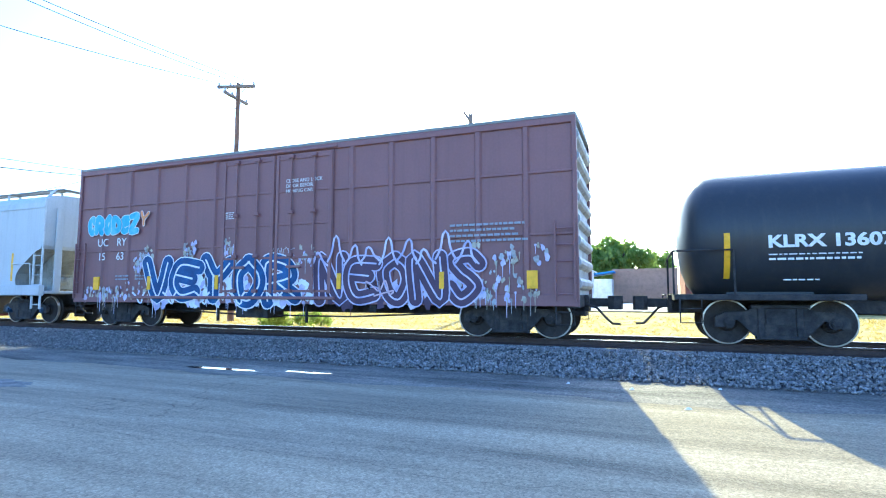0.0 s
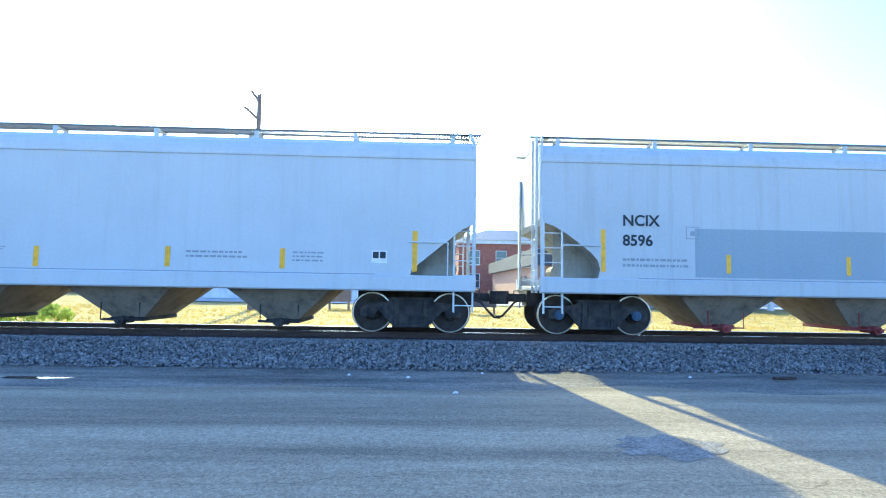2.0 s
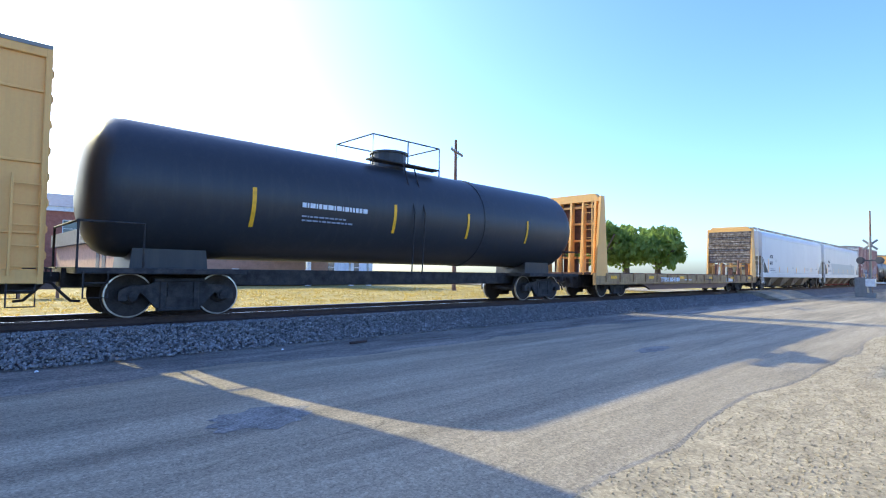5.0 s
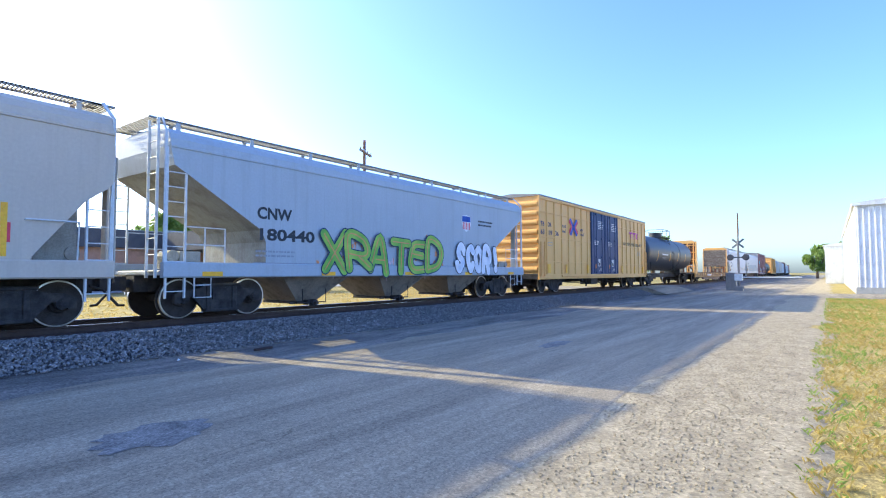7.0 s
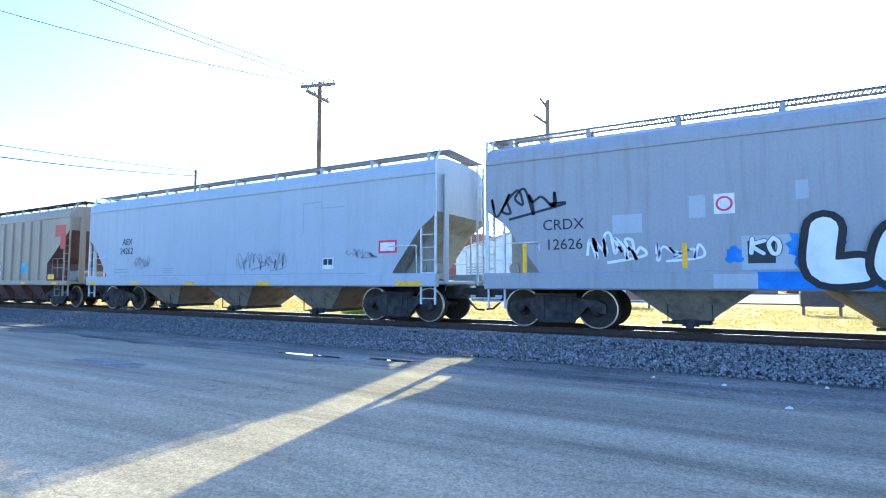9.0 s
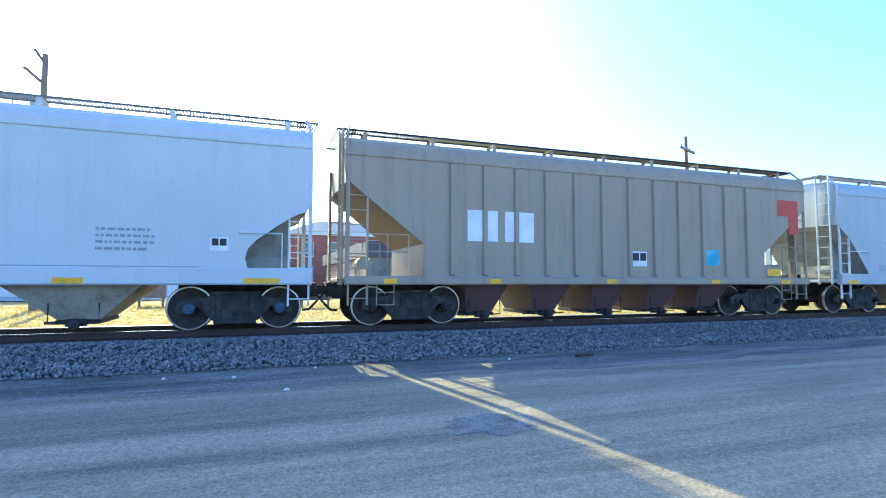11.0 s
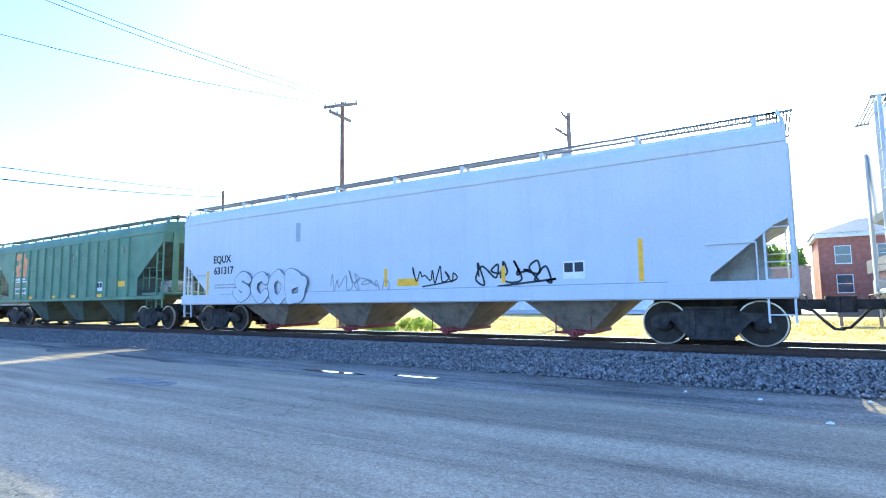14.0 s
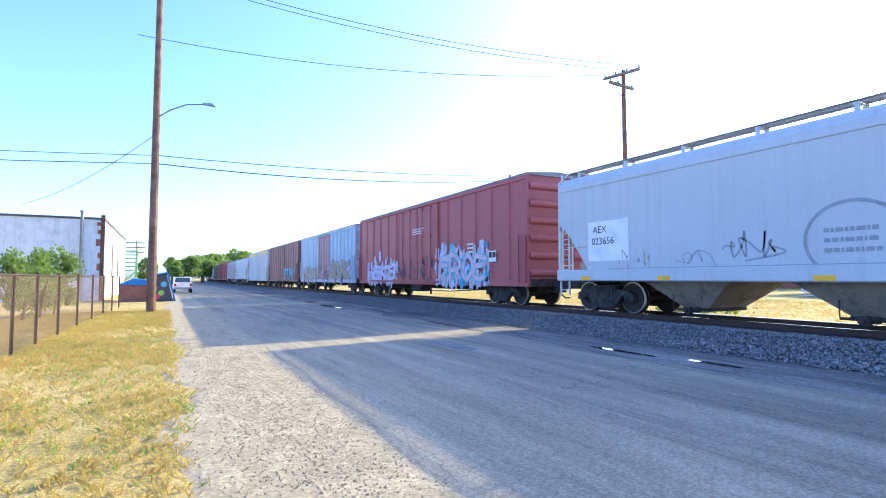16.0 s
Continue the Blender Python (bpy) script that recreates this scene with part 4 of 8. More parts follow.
def boxcar(label, a, b, paint, posts=12, top=4.95, low=0.72, door=(0.42, 0.58), door_mat=None, door_leaves=1, half_posts=True, end_mat=None, stripes=(), post_w=0.09, rows=(), ribbed_end=6, trucks=(1.75, 1.75)):
    """Box car: walls with pressed posts, sliding or plug door, ribbed ends."""
    ob, h = start_car("boxcar", label, a, b)
    part("body", MB().prism([(-HALF + 0.06, low + 0.1), (-HALF + 0.06, top - 0.12), (-HALF + 0.16, top - 0.02), (0, top + 0.06), (HALF - 0.16, top - 0.02), (HALF - 0.06, top - 0.12), (HALF - 0.06, low + 0.1)], -h + 0.08, h - 0.08, "x"), paint, ob)
    part("roof", MB().prism([(-HALF, top - 0.1), (-HALF, top - 0.03), (0, top + 0.1), (HALF, top - 0.03), (HALF, top - 0.1)], -h, h, "x"), M_GALV, ob, "grey galvanised roof")
    for s in (-1, 1):
        y0, y1 = sorted((s * HALF, s * (HALF - 0.1)))
        part("side_sill", MB().bar(-h, h, y0, y1, low, low + 0.26), paint, ob)
        part("top_plate", MB().bar(-h, h, y0, y1, top - 0.26, top - 0.1), paint, ob)
        for e in (-1, 1):
            x0, x1 = sorted((e * h, e * (h - 0.1)))
            part("corner_post", MB().bar(x0 + (e - 1) * 0.002, x1 + (e + 1) * 0.002, y0 + (s - 1) * 0.002, y1 + (s + 1) * 0.002, low - 0.003, top - 0.103), paint, ob)
    # side posts on the road side
    d0, d1 = -h + 2 * h * door[0], -h + 2 * h * door[1]

    def post():
        return MB().prism([(-post_w, -HALF + 0.062), (-post_w * 0.55, -HALF + 0.002), (post_w * 0.55, -HALF + 0.002), (post_w, -HALF + 0.062)], low + 0.26, top - 0.26, "z").mesh("side_post")
    for i in range(1, posts):
        x = -h + 2 * h * i / posts
        if d0 - 0.1 < x < d1 + 0.1:
            continue
        part("side_post", shared(("post", paint.name, post_w, low, top), post), paint, ob, "", (x, 0, 0))
    for z in rows:
        for q0, q1 in ((-h + 0.1, d0), (d1, h - 0.1)):
            part("side_rail", MB().bar(q0, q1, -HALF + 0.02, -HALF + 0.062, z - 0.025, z + 0.025, 0.008), paint, ob)
    # door
    dm = door_mat or paint
    wl = (d1 - d0) / door_leaves
    for i in range(door_leaves):
        x0, x1 = d0 + i * wl + 0.02, d0 + (i + 1) * wl - 0.02
        dr = part("door", MB().bar(x0, x1, -HALF + 0.0, -HALF + 0.06, low + 0.26, top - 0.28, 0.02), dm, ob)
        fr = MB()
        for xx in (x0 + 0.06, x1 - 0.06):
            fr.bar(xx - 0.05, xx + 0.05, -HALF - 0.035, -HALF, low + 0.28, top - 0.3, 0.012)
        for k in range(5):
            z = low + 0.34 + (top - low - 0.75) * k / 4
            fr.bar(x0 + 0.1, x1 - 0.1, -HALF - 0.025, -HALF, z - 0.03, z + 0.03, 0.01)
        part("door_frame", fr, dm, dr)
        rod = MB()
        for xx in [x0 + (x1 - x0) * f for f in ((0.12, 0.3, 0.7, 0.88) if dm is M_DOORBLUE else (0.3, 0.7))]:
            rod.tube([(xx, -HALF - 0.06, low + 0.3), (xx, -HALF - 0.06, top - 0.3)], 0.022)
        rod.bar(x0 + (x1 - x0) * 0.3 - 0.1, x0 + (x1 - x0) * 0.3 + 0.35, -HALF - 0.085, -HALF - 0.05, low + 0.95, low + 1.02)
        part("lock_rod", rod, dm, dr)
        for f in (0.3, 0.7):
            for z in (low + 0.3, low + 1.25, low + 2.4, top - 0.42):
                part("rod_keeper", shared(("keeper", dm.name), lambda: MB().bar(-0.08, 0.08, -0.1, -0.02, 0, 0.09, 0.015).mesh("rod_keeper")), dm, dr, "", (x0 + (x1 - x0) * f, -HALF, z))
    part("door_track", MB().bar(d0 - (d1 - d0) * 0.9, d1 + 0.1, -HALF - 0.08, -HALF - 0.005, low + 0.12, low + 0.2), paint, ob)
    part("door_track", MB().bar(d0 - (d1 - d0) * 0.9, d1 + 0.1, -HALF - 0.05, -HALF - 0.005, top - 0.24, top - 0.18), paint, ob)
    # ribbed ends
    em = end_mat or paint
    for e in (-1, 1):
        xs = e * (h - 0.08)
        x0, x1 = sorted((xs + e * 0.004, xs - e * 0.04))
        part("end_wall", MB().box(x0, x1, -HALF + 0.1, HALF - 0.1, low + 0.1, top - 0.12), em, ob)
        for i in range(ribbed_end):
            z = low + 0.5 + (top - low - 1.0) * i / (ribbed_end - 1)
            part("end_rib", shared(("erib", em.name, e), lambda: MB().prism([(0, -0.15), (e * 0.09, -0.1), (e * 0.125, -0.04), (e * 0.125, 0.04), (e * 0.09, 0.1), (0, 0.15)], -HALF + 0.12, HALF - 0.12, "y").mesh("end_rib")), em, ob, "", (xs, 0, z))
        part("end_beam", MB().bar(min(e * (h - 0.01), e * (h - 0.3)), max(e * (h - 0.01), e * (h - 0.3)), -HALF + 0.04, HALF - 0.04, 0.72, 1.0), M_TRUCK, ob)
        for q in (-1, 1):
            part("ladder", shared(("blad", paint.name), lambda: ladder_mesh(0.42, low + 0.15, low + 1.9)), paint, ob, "", pose(e * (h - 0.07) if e < 0 else e * (h - 0.07) - 0.42, q * (HALF + 0.05), 0))
            part("step", shared("stirrup", stirrup_mesh), M_TRUCK, ob, "", pose(e * (h - 0.1) if e < 0 else h - 0.5, q * (HALF - 0.02), low + 0.1))
    part("centre_sill", MB().bar(-h, h, -0.3, 0.3, 0.5, 0.85).bar(-1.6, -0.5, -1.2, -0.5, 0.35, 0.75), M_TRUCK, ob)
    for q in (0, h * 0.36, -h * 0.36):
        part("cross_bearer", shared("bearer", lambda: MB().bar(-0.1, 0.1, -1.35, 1.35, 0.55, 0.8).mesh("cross_bearer")), M_TRUCK, ob, "", (q, 0, 0))
    part("brake_rod", MB().tube([(-h * 0.6, -0.9, 0.55), (-h * 0.2, -0.95, 0.42), (h * 0.25, -0.95, 0.42), (h * 0.6, -0.9, 0.55)], 0.025).bar(h * 0.1, h * 0.1 + 0.05, -1.3, -1.2, 0.25, 0.72).bar(-h * 0.28, -h * 0.28 + 0.05, -1.3, -1.2, 0.25, 0.72), M_TRUCK, ob)
    for x, z, w_, hh in stripes:
        part("reflector", MB().box(-h + x - w_ / 2, -h + x + w_ / 2, -HALF - 0.04, -HALF - 0.002, z, z + hh), M_STRIPE, ob, "yellow reflective stripe")
    truck(ob, -h + trucks[0])
    truck(ob, h - trucks[1])
    couplers(ob, -h - 0.02, h + 0.02)
    return ob, h


def tank_car(label, a, b, top=4.25, r=1.5, paint=None, stripes=(), dome_at=0.0, bands=(0.25,)):
    ob, h = start_car("tank_car", label, a, b)
    paint = paint or M_TANK
    zc = top - r
    n, L = 40, h - 0.15
    prof = [(-L, 0.02), (-L + 0.02, r * 0.3), (-L + 0.08, r * 0.55), (-L + 0.2, r * 0.78), (-L + 0.36, r * 0.92), (-L + 0.55, r * 0.985), (-L + 0.75, r)]
    prof = prof + [(-x, q) for x, q in reversed(prof)]
    vs = [(x, q * math.sin(i * math.tau / n), zc + q * math.cos(i * math.tau / n)) for x, q in prof for i in range(n)]
    fs = [(j * n + i, j * n + (i + 1) % n, (j + 1) * n + (i + 1) % n, (j + 1) * n + i) for j in range(len(prof) - 1) for i in range(n)]
    part("shell", MB().add(vs, fs), paint, ob, "", smooth=True)
    for q in bands:
        part("band", MB().cyl((0, zc), r + 0.02, q * L - 0.12, q * L + 0.12, "x", 40), paint, ob)
    part("centre_sill", MB().bar(-h, h, -0.3, 0.3, 0.62, 1.02), M_TRUCK, ob)
    for e in (-1, 1):
        part("saddle", MB().prism([(e * (h - 2.6), 0.9), (e * (h - 1.0), 0.9), (e * (h - 1.1), zc - r * 0.6), (e * (h - 2.5), zc - r * 0.6)], -0.72, 0.72), paint, ob)
        part("bolster_plate", MB().bar(min(e * h, e * (h - 3.2)), max(e * h, e * (h - 3.2)), -HALF + 0.06, HALF - 0.06, 0.9, 1.02), M_TRUCK, ob)
        part("end_rail", MB().tube([(e * h, -1.4, 1.0), (e * h, -1.4, 1.9), (e * h, 1.4, 1.9), (e * h, 1.4, 1.0)], 0.025).tube([(e * h, -1.4, 1.9), (e * (h - 1.1), -1.42, 1.9), (e * (h - 1.1), -1.42, 1.0)], 0.025), M_TRUCK, ob)
        part("step", shared("stirrup", stirrup_mesh), M_TRUCK, ob, "", pose(e * (h - 0.1) if e < 0 else h - 0.5, -HALF + 0.04, 0.95))
    # fittings, platform and rail over the middle
    x = dome_at
    part("valve_dome", MB().cyl((x, 0), 0.55, top - 0.1, top + 0.42, "z", 20).cyl((x, 0), 0.6, top + 0.42, top + 0.48, "z", 20), paint, ob)
    part("platform", MB().bar(x - 1.3, x + 1.3, -0.95, -0.6, top - 0.02, top + 0.03).bar(x - 1.3, x + 1.3, 0.6, 0.95, top - 0.02, top + 0.03), M_TRUCK, ob)
    rl = MB()
    for yy in (-0.95, 0.95):
        rl.tube([(x - 1.3, yy, top - 0.2), (x - 1.3, yy, top + 0.7), (x + 1.3, yy, top + 0.7), (x + 1.3, yy, top - 0.2)], 0.022)
        rl.tube([(x, yy, top), (x, yy, top + 0.7)], 0.02)
    for xx in (x - 1.3, x + 1.3):
        rl.tube([(xx, -0.95, top + 0.7), (xx, 0.95, top + 0.7)], 0.02)
    part("safety_rail", rl, M_TRUCK, ob)
    part("ladder", MB().tube([(x - 0.2, -0.98, top), (x - 0.2, -r - 0.06, zc), (x - 0.2, -HALF + 0.05, 0.95)], 0.02).tube([(x + 0.2, -0.98, top), (x + 0.2, -r - 0.06, zc), (x + 0.2, -HALF + 0.05, 0.95)], 0.02), M_TRUCK, ob)
    for sx, zz, w_, hh in stripes:
        # stripes follow the round shell
        m = 6
        vs, fs = [], []
        for k in range(m + 1):
            z = zz + hh * k / m
            y = -math.sqrt(max(0, (r + 0.012) ** 2 - (z - zc) ** 2))
            vs += [(-h + sx - w_ / 2, y, z), (-h + sx + w_ / 2, y, z)]
            if k:
                fs.append((2 * k - 2, 2 * k - 1, 2 * k + 1, 2 * k))
        part("reflector", MB().add(vs, fs), M_STRIPE, ob, "yellow reflective stripe")
    truck(ob, -h + 1.9)
    truck(ob, h - 1.9)
    couplers(ob, -h - 0.02, h + 0.02)
    return ob, h


def bulkhead_flat(label, a, b, name="bulkhead_flatcar"):
    """Flat car with a deep fish-bellied sill and a timber bulkhead at each end."""
    ob, h = start_car(name, label, a, b)
    deck, low = 1.09, 0.56
    for s in (-1, 1):
        y0, y1 = sorted((s * HALF, s * (HALF - 0.14)))
        part("side_sill", MB().bar(-h, h, y0, y1, low, deck - 0.02, 0.03), M_FLATYEL, ob, "worn yellow side sill")
        pk = shared("stake_pocket", lambda: MB().bar(-0.09, 0.09, -0.05, 0.02, low + 0.12, deck - 0.02, 0.01).mesh("stake_pocket"))
        for i in range(17):
            part("stake_pocket", pk, M_FLATYEL, ob, "", pose(-h + 0.9 + (2 * h - 1.8) * i / 16, s * (HALF + 0.0), 0, 0, 0, 0 if s < 0 else 180))
    belly = [(-h + 4.4, 0.72), (-h + 5.8, 0.28), (h - 5.8, 0.28), (h - 4.4, 0.72)]
    for s in (-1, 1):
        y0, y1 = sorted((s * 1.25, s * 1.1))
        part("fish_belly_sill", MB().prism(belly, y0, y1), M_DKBROWN, ob)
    part("centre_sill", MB().bar(-h, h, -0.35, 0.35, 0.45, 1.0), M_TRUCK, ob)
    rnd = random.Random(4)
    nb = 58
    pl = shared("deck_plank", lambda: MB().bar(-0.18, 0.18, -HALF + 0.01, HALF - 0.01, 1.0, 1.09, 0.01).mesh("deck_plank"))
    for i in range(nb):
        part("deck_plank", pl, M_WOODDK, ob, "", (-h + 0.25 + (2 * h - 0.5) * i / (nb - 1), 0, rnd.uniform(-0.01, 0.012)))
    top = 4.42
    for e in (-1, 1):
        xo = e * (h - 0.05)
        bk = thing_part("bulkhead", ob)
        # tapered steel side frames
        for s in (-1, 1):
            y0, y1 = sorted((s * (HALF + 0.006), s * (HALF - 0.1)))
            part("bulkhead_frame", MB().prism([(xo - e * 0.95, 0.95), (xo, 0.95), (xo - e * 0.02, deck + 0.3), (xo - e * 0.38, top), (xo - e * 0.66, top)], y0, y1), M_YELLOW, bk, "ochre yellow tapered steel frame")
        part("bulkhead_cap", MB().prism([(-HALF, top - 0.22), (-HALF + 0.35, top + 0.12), (HALF - 0.35, top + 0.12), (HALF, top - 0.22)], xo - e * 0.75, xo - e * 0.4, "x"), M_YELLOW, bk)
        for k in range(5):
            yy = -1.2 + 2.4 * k / 4
            part("bulkhead_post", MB().prism([(xo - e * 0.6, 1.05), (xo - e * 0.2, 1.05), (xo - e * 0.42, top), (xo - e * 0.62, top)], yy - 0.05, yy + 0.05), M_YELLOW, bk)
        for k in range(4):
            zz = deck + 0.6 + k * 0.75
            part("bulkhead_girt", MB().bar(min(xo - e * 0.62, xo - e * 0.5), max(xo - e * 0.62, xo - e * 0.5), -1.42, 1.42, zz, zz + 0.1), M_YELLOW, bk)
        z = deck + 0.85
        # added sheet that stops light from leaking through the plank gaps
        part("backing", MB().box(min(xo - e * 0.665, xo - e * 0.64), max(xo - e * 0.665, xo - e * 0.64), -1.4, 1.4, deck + 0.85, top - 0.05), M_WOODDK, bk)
        for k in range(24):
            hh = rnd.uniform(0.11, 0.19)
            if z + hh > top - 0.03:
                break
            sh = rnd.uniform(-0.045, 0.03)
            part("plank", MB().bar(min(xo - e * (0.76 + sh), xo - e * 0.66), max(xo - e * (0.76 + sh), xo - e * 0.66), -1.43 + rnd.uniform(0, 0.1), 1.43 - rnd.uniform(0, 0.1), z, z + hh - rnd.uniform(0.008, 0.028), 0.02), M_PLANK, bk)
            z += hh
        for k in range(5):
            yy = -1.2 + k * 0.5
            part("broken_board", MB().bar(min(xo - e * 0.74, xo - e * 0.68), max(xo - e * 0.74, xo - e * 0.68), yy, yy + rnd.uniform(0.12, 0.3), deck, deck + rnd.uniform(0.45, 0.86), 0.01), M_WOODDK, bk)
        part("brace", MB().tube([(xo - e * 0.8, -0.6, deck + 1.0), (xo - e * 2.0, -0.9, deck + 0.05)], 0.06).tube([(xo - e * 0.8, 0.7, deck + 0.9), (xo - e * 1.7, 0.5, deck + 0.05)], 0.05), M_WOODDK, bk)
        part("ladder", ladder_mesh(0.42, deck - 0.1, top - 0.3), M_YELLOW, bk, "", pose(xo + e * 0.02, -1.3, 0, 0, 0, 90))
    for f in (0.07, 0.24, 0.41, 0.6, 0.77, 0.93):
        part("reflector", MB().box(-h + 2 * h * f - 0.26, -h + 2 * h * f + 0.26, -HALF - 0.012, -HALF - 0.002, 0.83, 0.96), M_STRIPE, ob, "yellow reflective stripe")
    truck(ob, -h + 2.6)
    truck(ob, h - 2.6)
    couplers(ob, -h - 0.02, h + 0.02)
    return ob, h


def thing_part(name, parent):
    """A part that only gathers its own pieces: a small mounting plate."""
    return part(name, MB().bar(-0.2, 0.2, -0.2, 0.2, 0.99, 1.06), M_TRUCK, parent)
# ---------- the cars, from the head end to the rear ----------
def marks(ob, h, x, code, number, mt=M_INK, z1=2.52, z2=2.0, size=0.26, boxed=True, small=True, seed=1):
    lettering(ob, code, -h + x, z1, size, mt, name="reporting_mark", fat=0.008)
    lettering(ob, number, -h + x, z2, size, mt, name="car_number", fat=0.008)
    if boxed:
        bx = -h + x + 1.45
        mb = MB()
        for q in ((bx, bx + 0.3, z1 - 0.28, z1 - 0.265), (bx, bx + 0.3, z1 - 0.015, z1), (bx, bx + 0.015, z1 - 0.28, z1), (bx + 0.285, bx + 0.3, z1 - 0.28, z1)):
            mb.box(q[0], q[1], -HALF - 0.007, -HALF - 0.002, q[2], q[3])
        mb.box(bx + 0.1, bx + 0.2, -HALF - 0.007, -HALF - 0.002, z1 - 0.2, z1 - 0.1)
        part("class_box", mb, M_INKG, ob)
    if small:
        bars(ob, -h + x, z2 - 0.5, 1.5, 0.26, 2, M_INKG, seed=seed)


def panel(ob, x0, x1, z0, z1, material, y=-HALF, up=0.004, name="paint_panel", label=""):
    return part(name, MB().box(x0, x1, y - up, y + 0.002, z0, z1), material, ob, label)


def placard(ob, x, z, s=0.34):
    panel(ob, x, x + s, z, z + s * 0.8, M_INKW, up=0.006, name="data_plate")
    panel(ob, x + 0.03, x + s * 0.46, z + s * 0.3, z + s * 0.72, M_INK, up=0.009, name="data_plate")
    panel(ob, x + s * 0.54, x + s - 0.03, z + s * 0.3, z + s * 0.72, M_INK, up=0.009, name="data_plate")


# far ahead, only seen small along the line
x = 15.9
boxcar("ochre yellow boxcar far ahead in the train", x + 1.4, x + 19.6, M_YELLOW, 14)
x += 21.0
for k, (pt, lab) in enumerate(((M_WHITE, "white covered hopper far ahead in the train"), (M_BEIGE, "pale beige covered hopper far ahead"), (M_WHITE2, "clean white covered hopper far ahead"))):
    covered_hopper(lab, x + 0.0, x + 17.5, pt, "short", 4)
    x += 18.9
boxcar("dark brown boxcar far ahead in the train", x, x + 16.5, M_DKBROWN, 12)
x += 17.9
for k in range(3):
    covered_hopper("pale grey covered hopper far ahead in the train", x, x + 17.5, (M_SKYGREY, M_WHITE, M_GREYCAR)[k], "long", 3)
    x += 18.9
tank_car("black tank car far ahead in the train", x, x + 16.5)
x += 17.9
boxcar("brown boxcar far ahead in the train", x, x + 16.5, M_BROWN, 12)

# black tank car
ob, h = tank_car("black tank car with white lettering and yellow stripes", 0.55, 15.6, 3.62, 1.38, stripes=((1.0, 1.33, 0.11, 0.9), (5.6, 1.4, 0.11, 0.85), (10.6, 1.4, 0.11, 0.85)), dome_at=-1.6, bands=())
lettering(ob, "KLRX 13607", -h + 1.7, 1.93, 0.24, M_INKW, -1.365, "reporting_mark", 0.012, width=2.0)
bars(ob, -h + 1.72, 1.66, 1.6, 0.2, 2, M_INKW, -1.3)
bars(ob, -h + 2.0, 1.28, 0.6, 0.06, 1, M_INKW, -1.02)

# brown boxcar with two long pieces of spray lettering
ob, h = boxcar("brown boxcar covered low down in blue and white graffiti", -17.17, -1.32, M_BROWN, 14, 5.08, 0.75, (0.377, 0.61), None, 2, stripes=((1.04, 1.14, 0.24, 0.4), (3.29, 1.14, 0.12, 0.4), (5.89, 1.14, 0.12, 0.4), (9.89, 1.14, 0.12, 0.4), (12.7, 1.14, 0.12, 0.4), (14.85, 1.14, 0.24, 0.4)), rows=(2.35, 3.75), trucks=(1.7, 1.6), end_mat=M_ENDGREY, ribbed_end=8)
graffiti(ob, "CRODEZ", -h + 0.5, 2.82, 2.25, 0.68, M_SPRAYC, M_SPRAYW, seed=3, puff=0.11, label="cyan bubble graffiti")
graffiti(ob, "Y", -h + 2.8, 3.05, 0.34, 0.5, M_SPRAYO, M_SPRAYW, seed=2)
lettering(ob, "UC", -h + 0.98, 2.5, 0.25, M_INKW, name="reporting_mark")
lettering(ob, "RY", -h + 1.83, 2.5, 0.25, M_INKW, name="reporting_mark")
lettering(ob, "15", -h + 1.02, 2.06, 0.25, M_INKW, name="car_number")
lettering(ob, "63", -h + 1.83, 2.06, 0.25, M_INKW, name="car_number")
bars(ob, -h + 1.85, 1.42, 0.55, 0.2, 2, M_INKG)
bars(ob, -h + 2.7, 1.42, 0.4, 0.2, 2, M_INKG)
for k, (q, z, w_, hh, n_) in enumerate(((0.4, 0.85, 2.9, 0.55, 26), (2.6, 1.7, 0.8, 0.8, 14), (4.6, 2.05, 0.45, 0.6, 8), (6.1, 2.1, 0.4, 0.6, 7), (8.6, 1.75, 1.0, 0.6, 12), (13.1, 0.8, 1.9, 0.8, 22), (13.4, 1.7, 1.9, 0.5, 9))):
    splatter(ob, -h + q, z, w_, hh, (M_ENDGREY, M_SPRAYL, M_RUSTBEIGE), -HALF, 11 + k, n_, 0.075, 1.5)
splatter(ob, -h + 3.4, 0.72, 5.7, 0.9, (M_SPRAYW, M_SPRAYL), -HALF, 31, 60, 0.2, 1.2)
splatter(ob, -h + 9.3, 0.75, 4.2, 1.0, (M_SPRAYV, M_SPRAYL), -HALF, 32, 36, 0.2, 1.2)
graffiti(ob, "VEYOR", -h + 3.1, 0.66, 5.5, 1.5, M_SPRAYD, M_SPRAYW, seed=5, puff=0.115, shine=M_SPRAYW, line=0.022, label="dark blue wildstyle graffiti with thin white lines")
graffiti(ob, "NEONS", -h + 9.2, 0.68, 4.5, 1.45, M_SPRAYV, M_SPRAYL, seed=8, puff=0.085, shine=M_SPRAYL, line=0.026, label="dark graffiti outlined in pale lilac")
for k in range(9):
    spire(ob, -h + 9.3 + k * 0.5, 1.75 + 0.1 * (k % 2), 0.5, 0.34 + 0.16 * ((k * 5) % 3), M_SPRAYL, -HALF - 0.03, 0.06 * ((k % 3) - 1))
for k in range(5):
    spire(ob, -h + 2.9 + k * 1.25, 1.05, 0.5, -0.32, M_SPRAYW, -HALF - 0.03, 0.1)
graffiti(ob, "AMOK", -h + 7.75, 2.02, 0.75, 0.24, None, M_SPRAYW, seed=3, thin=True)
scribble(ob, -h + 10.7, 1.0, 0.7, 0.4, M_SPRAYP, -HALF - 0.03, 3, 0.02, 4)
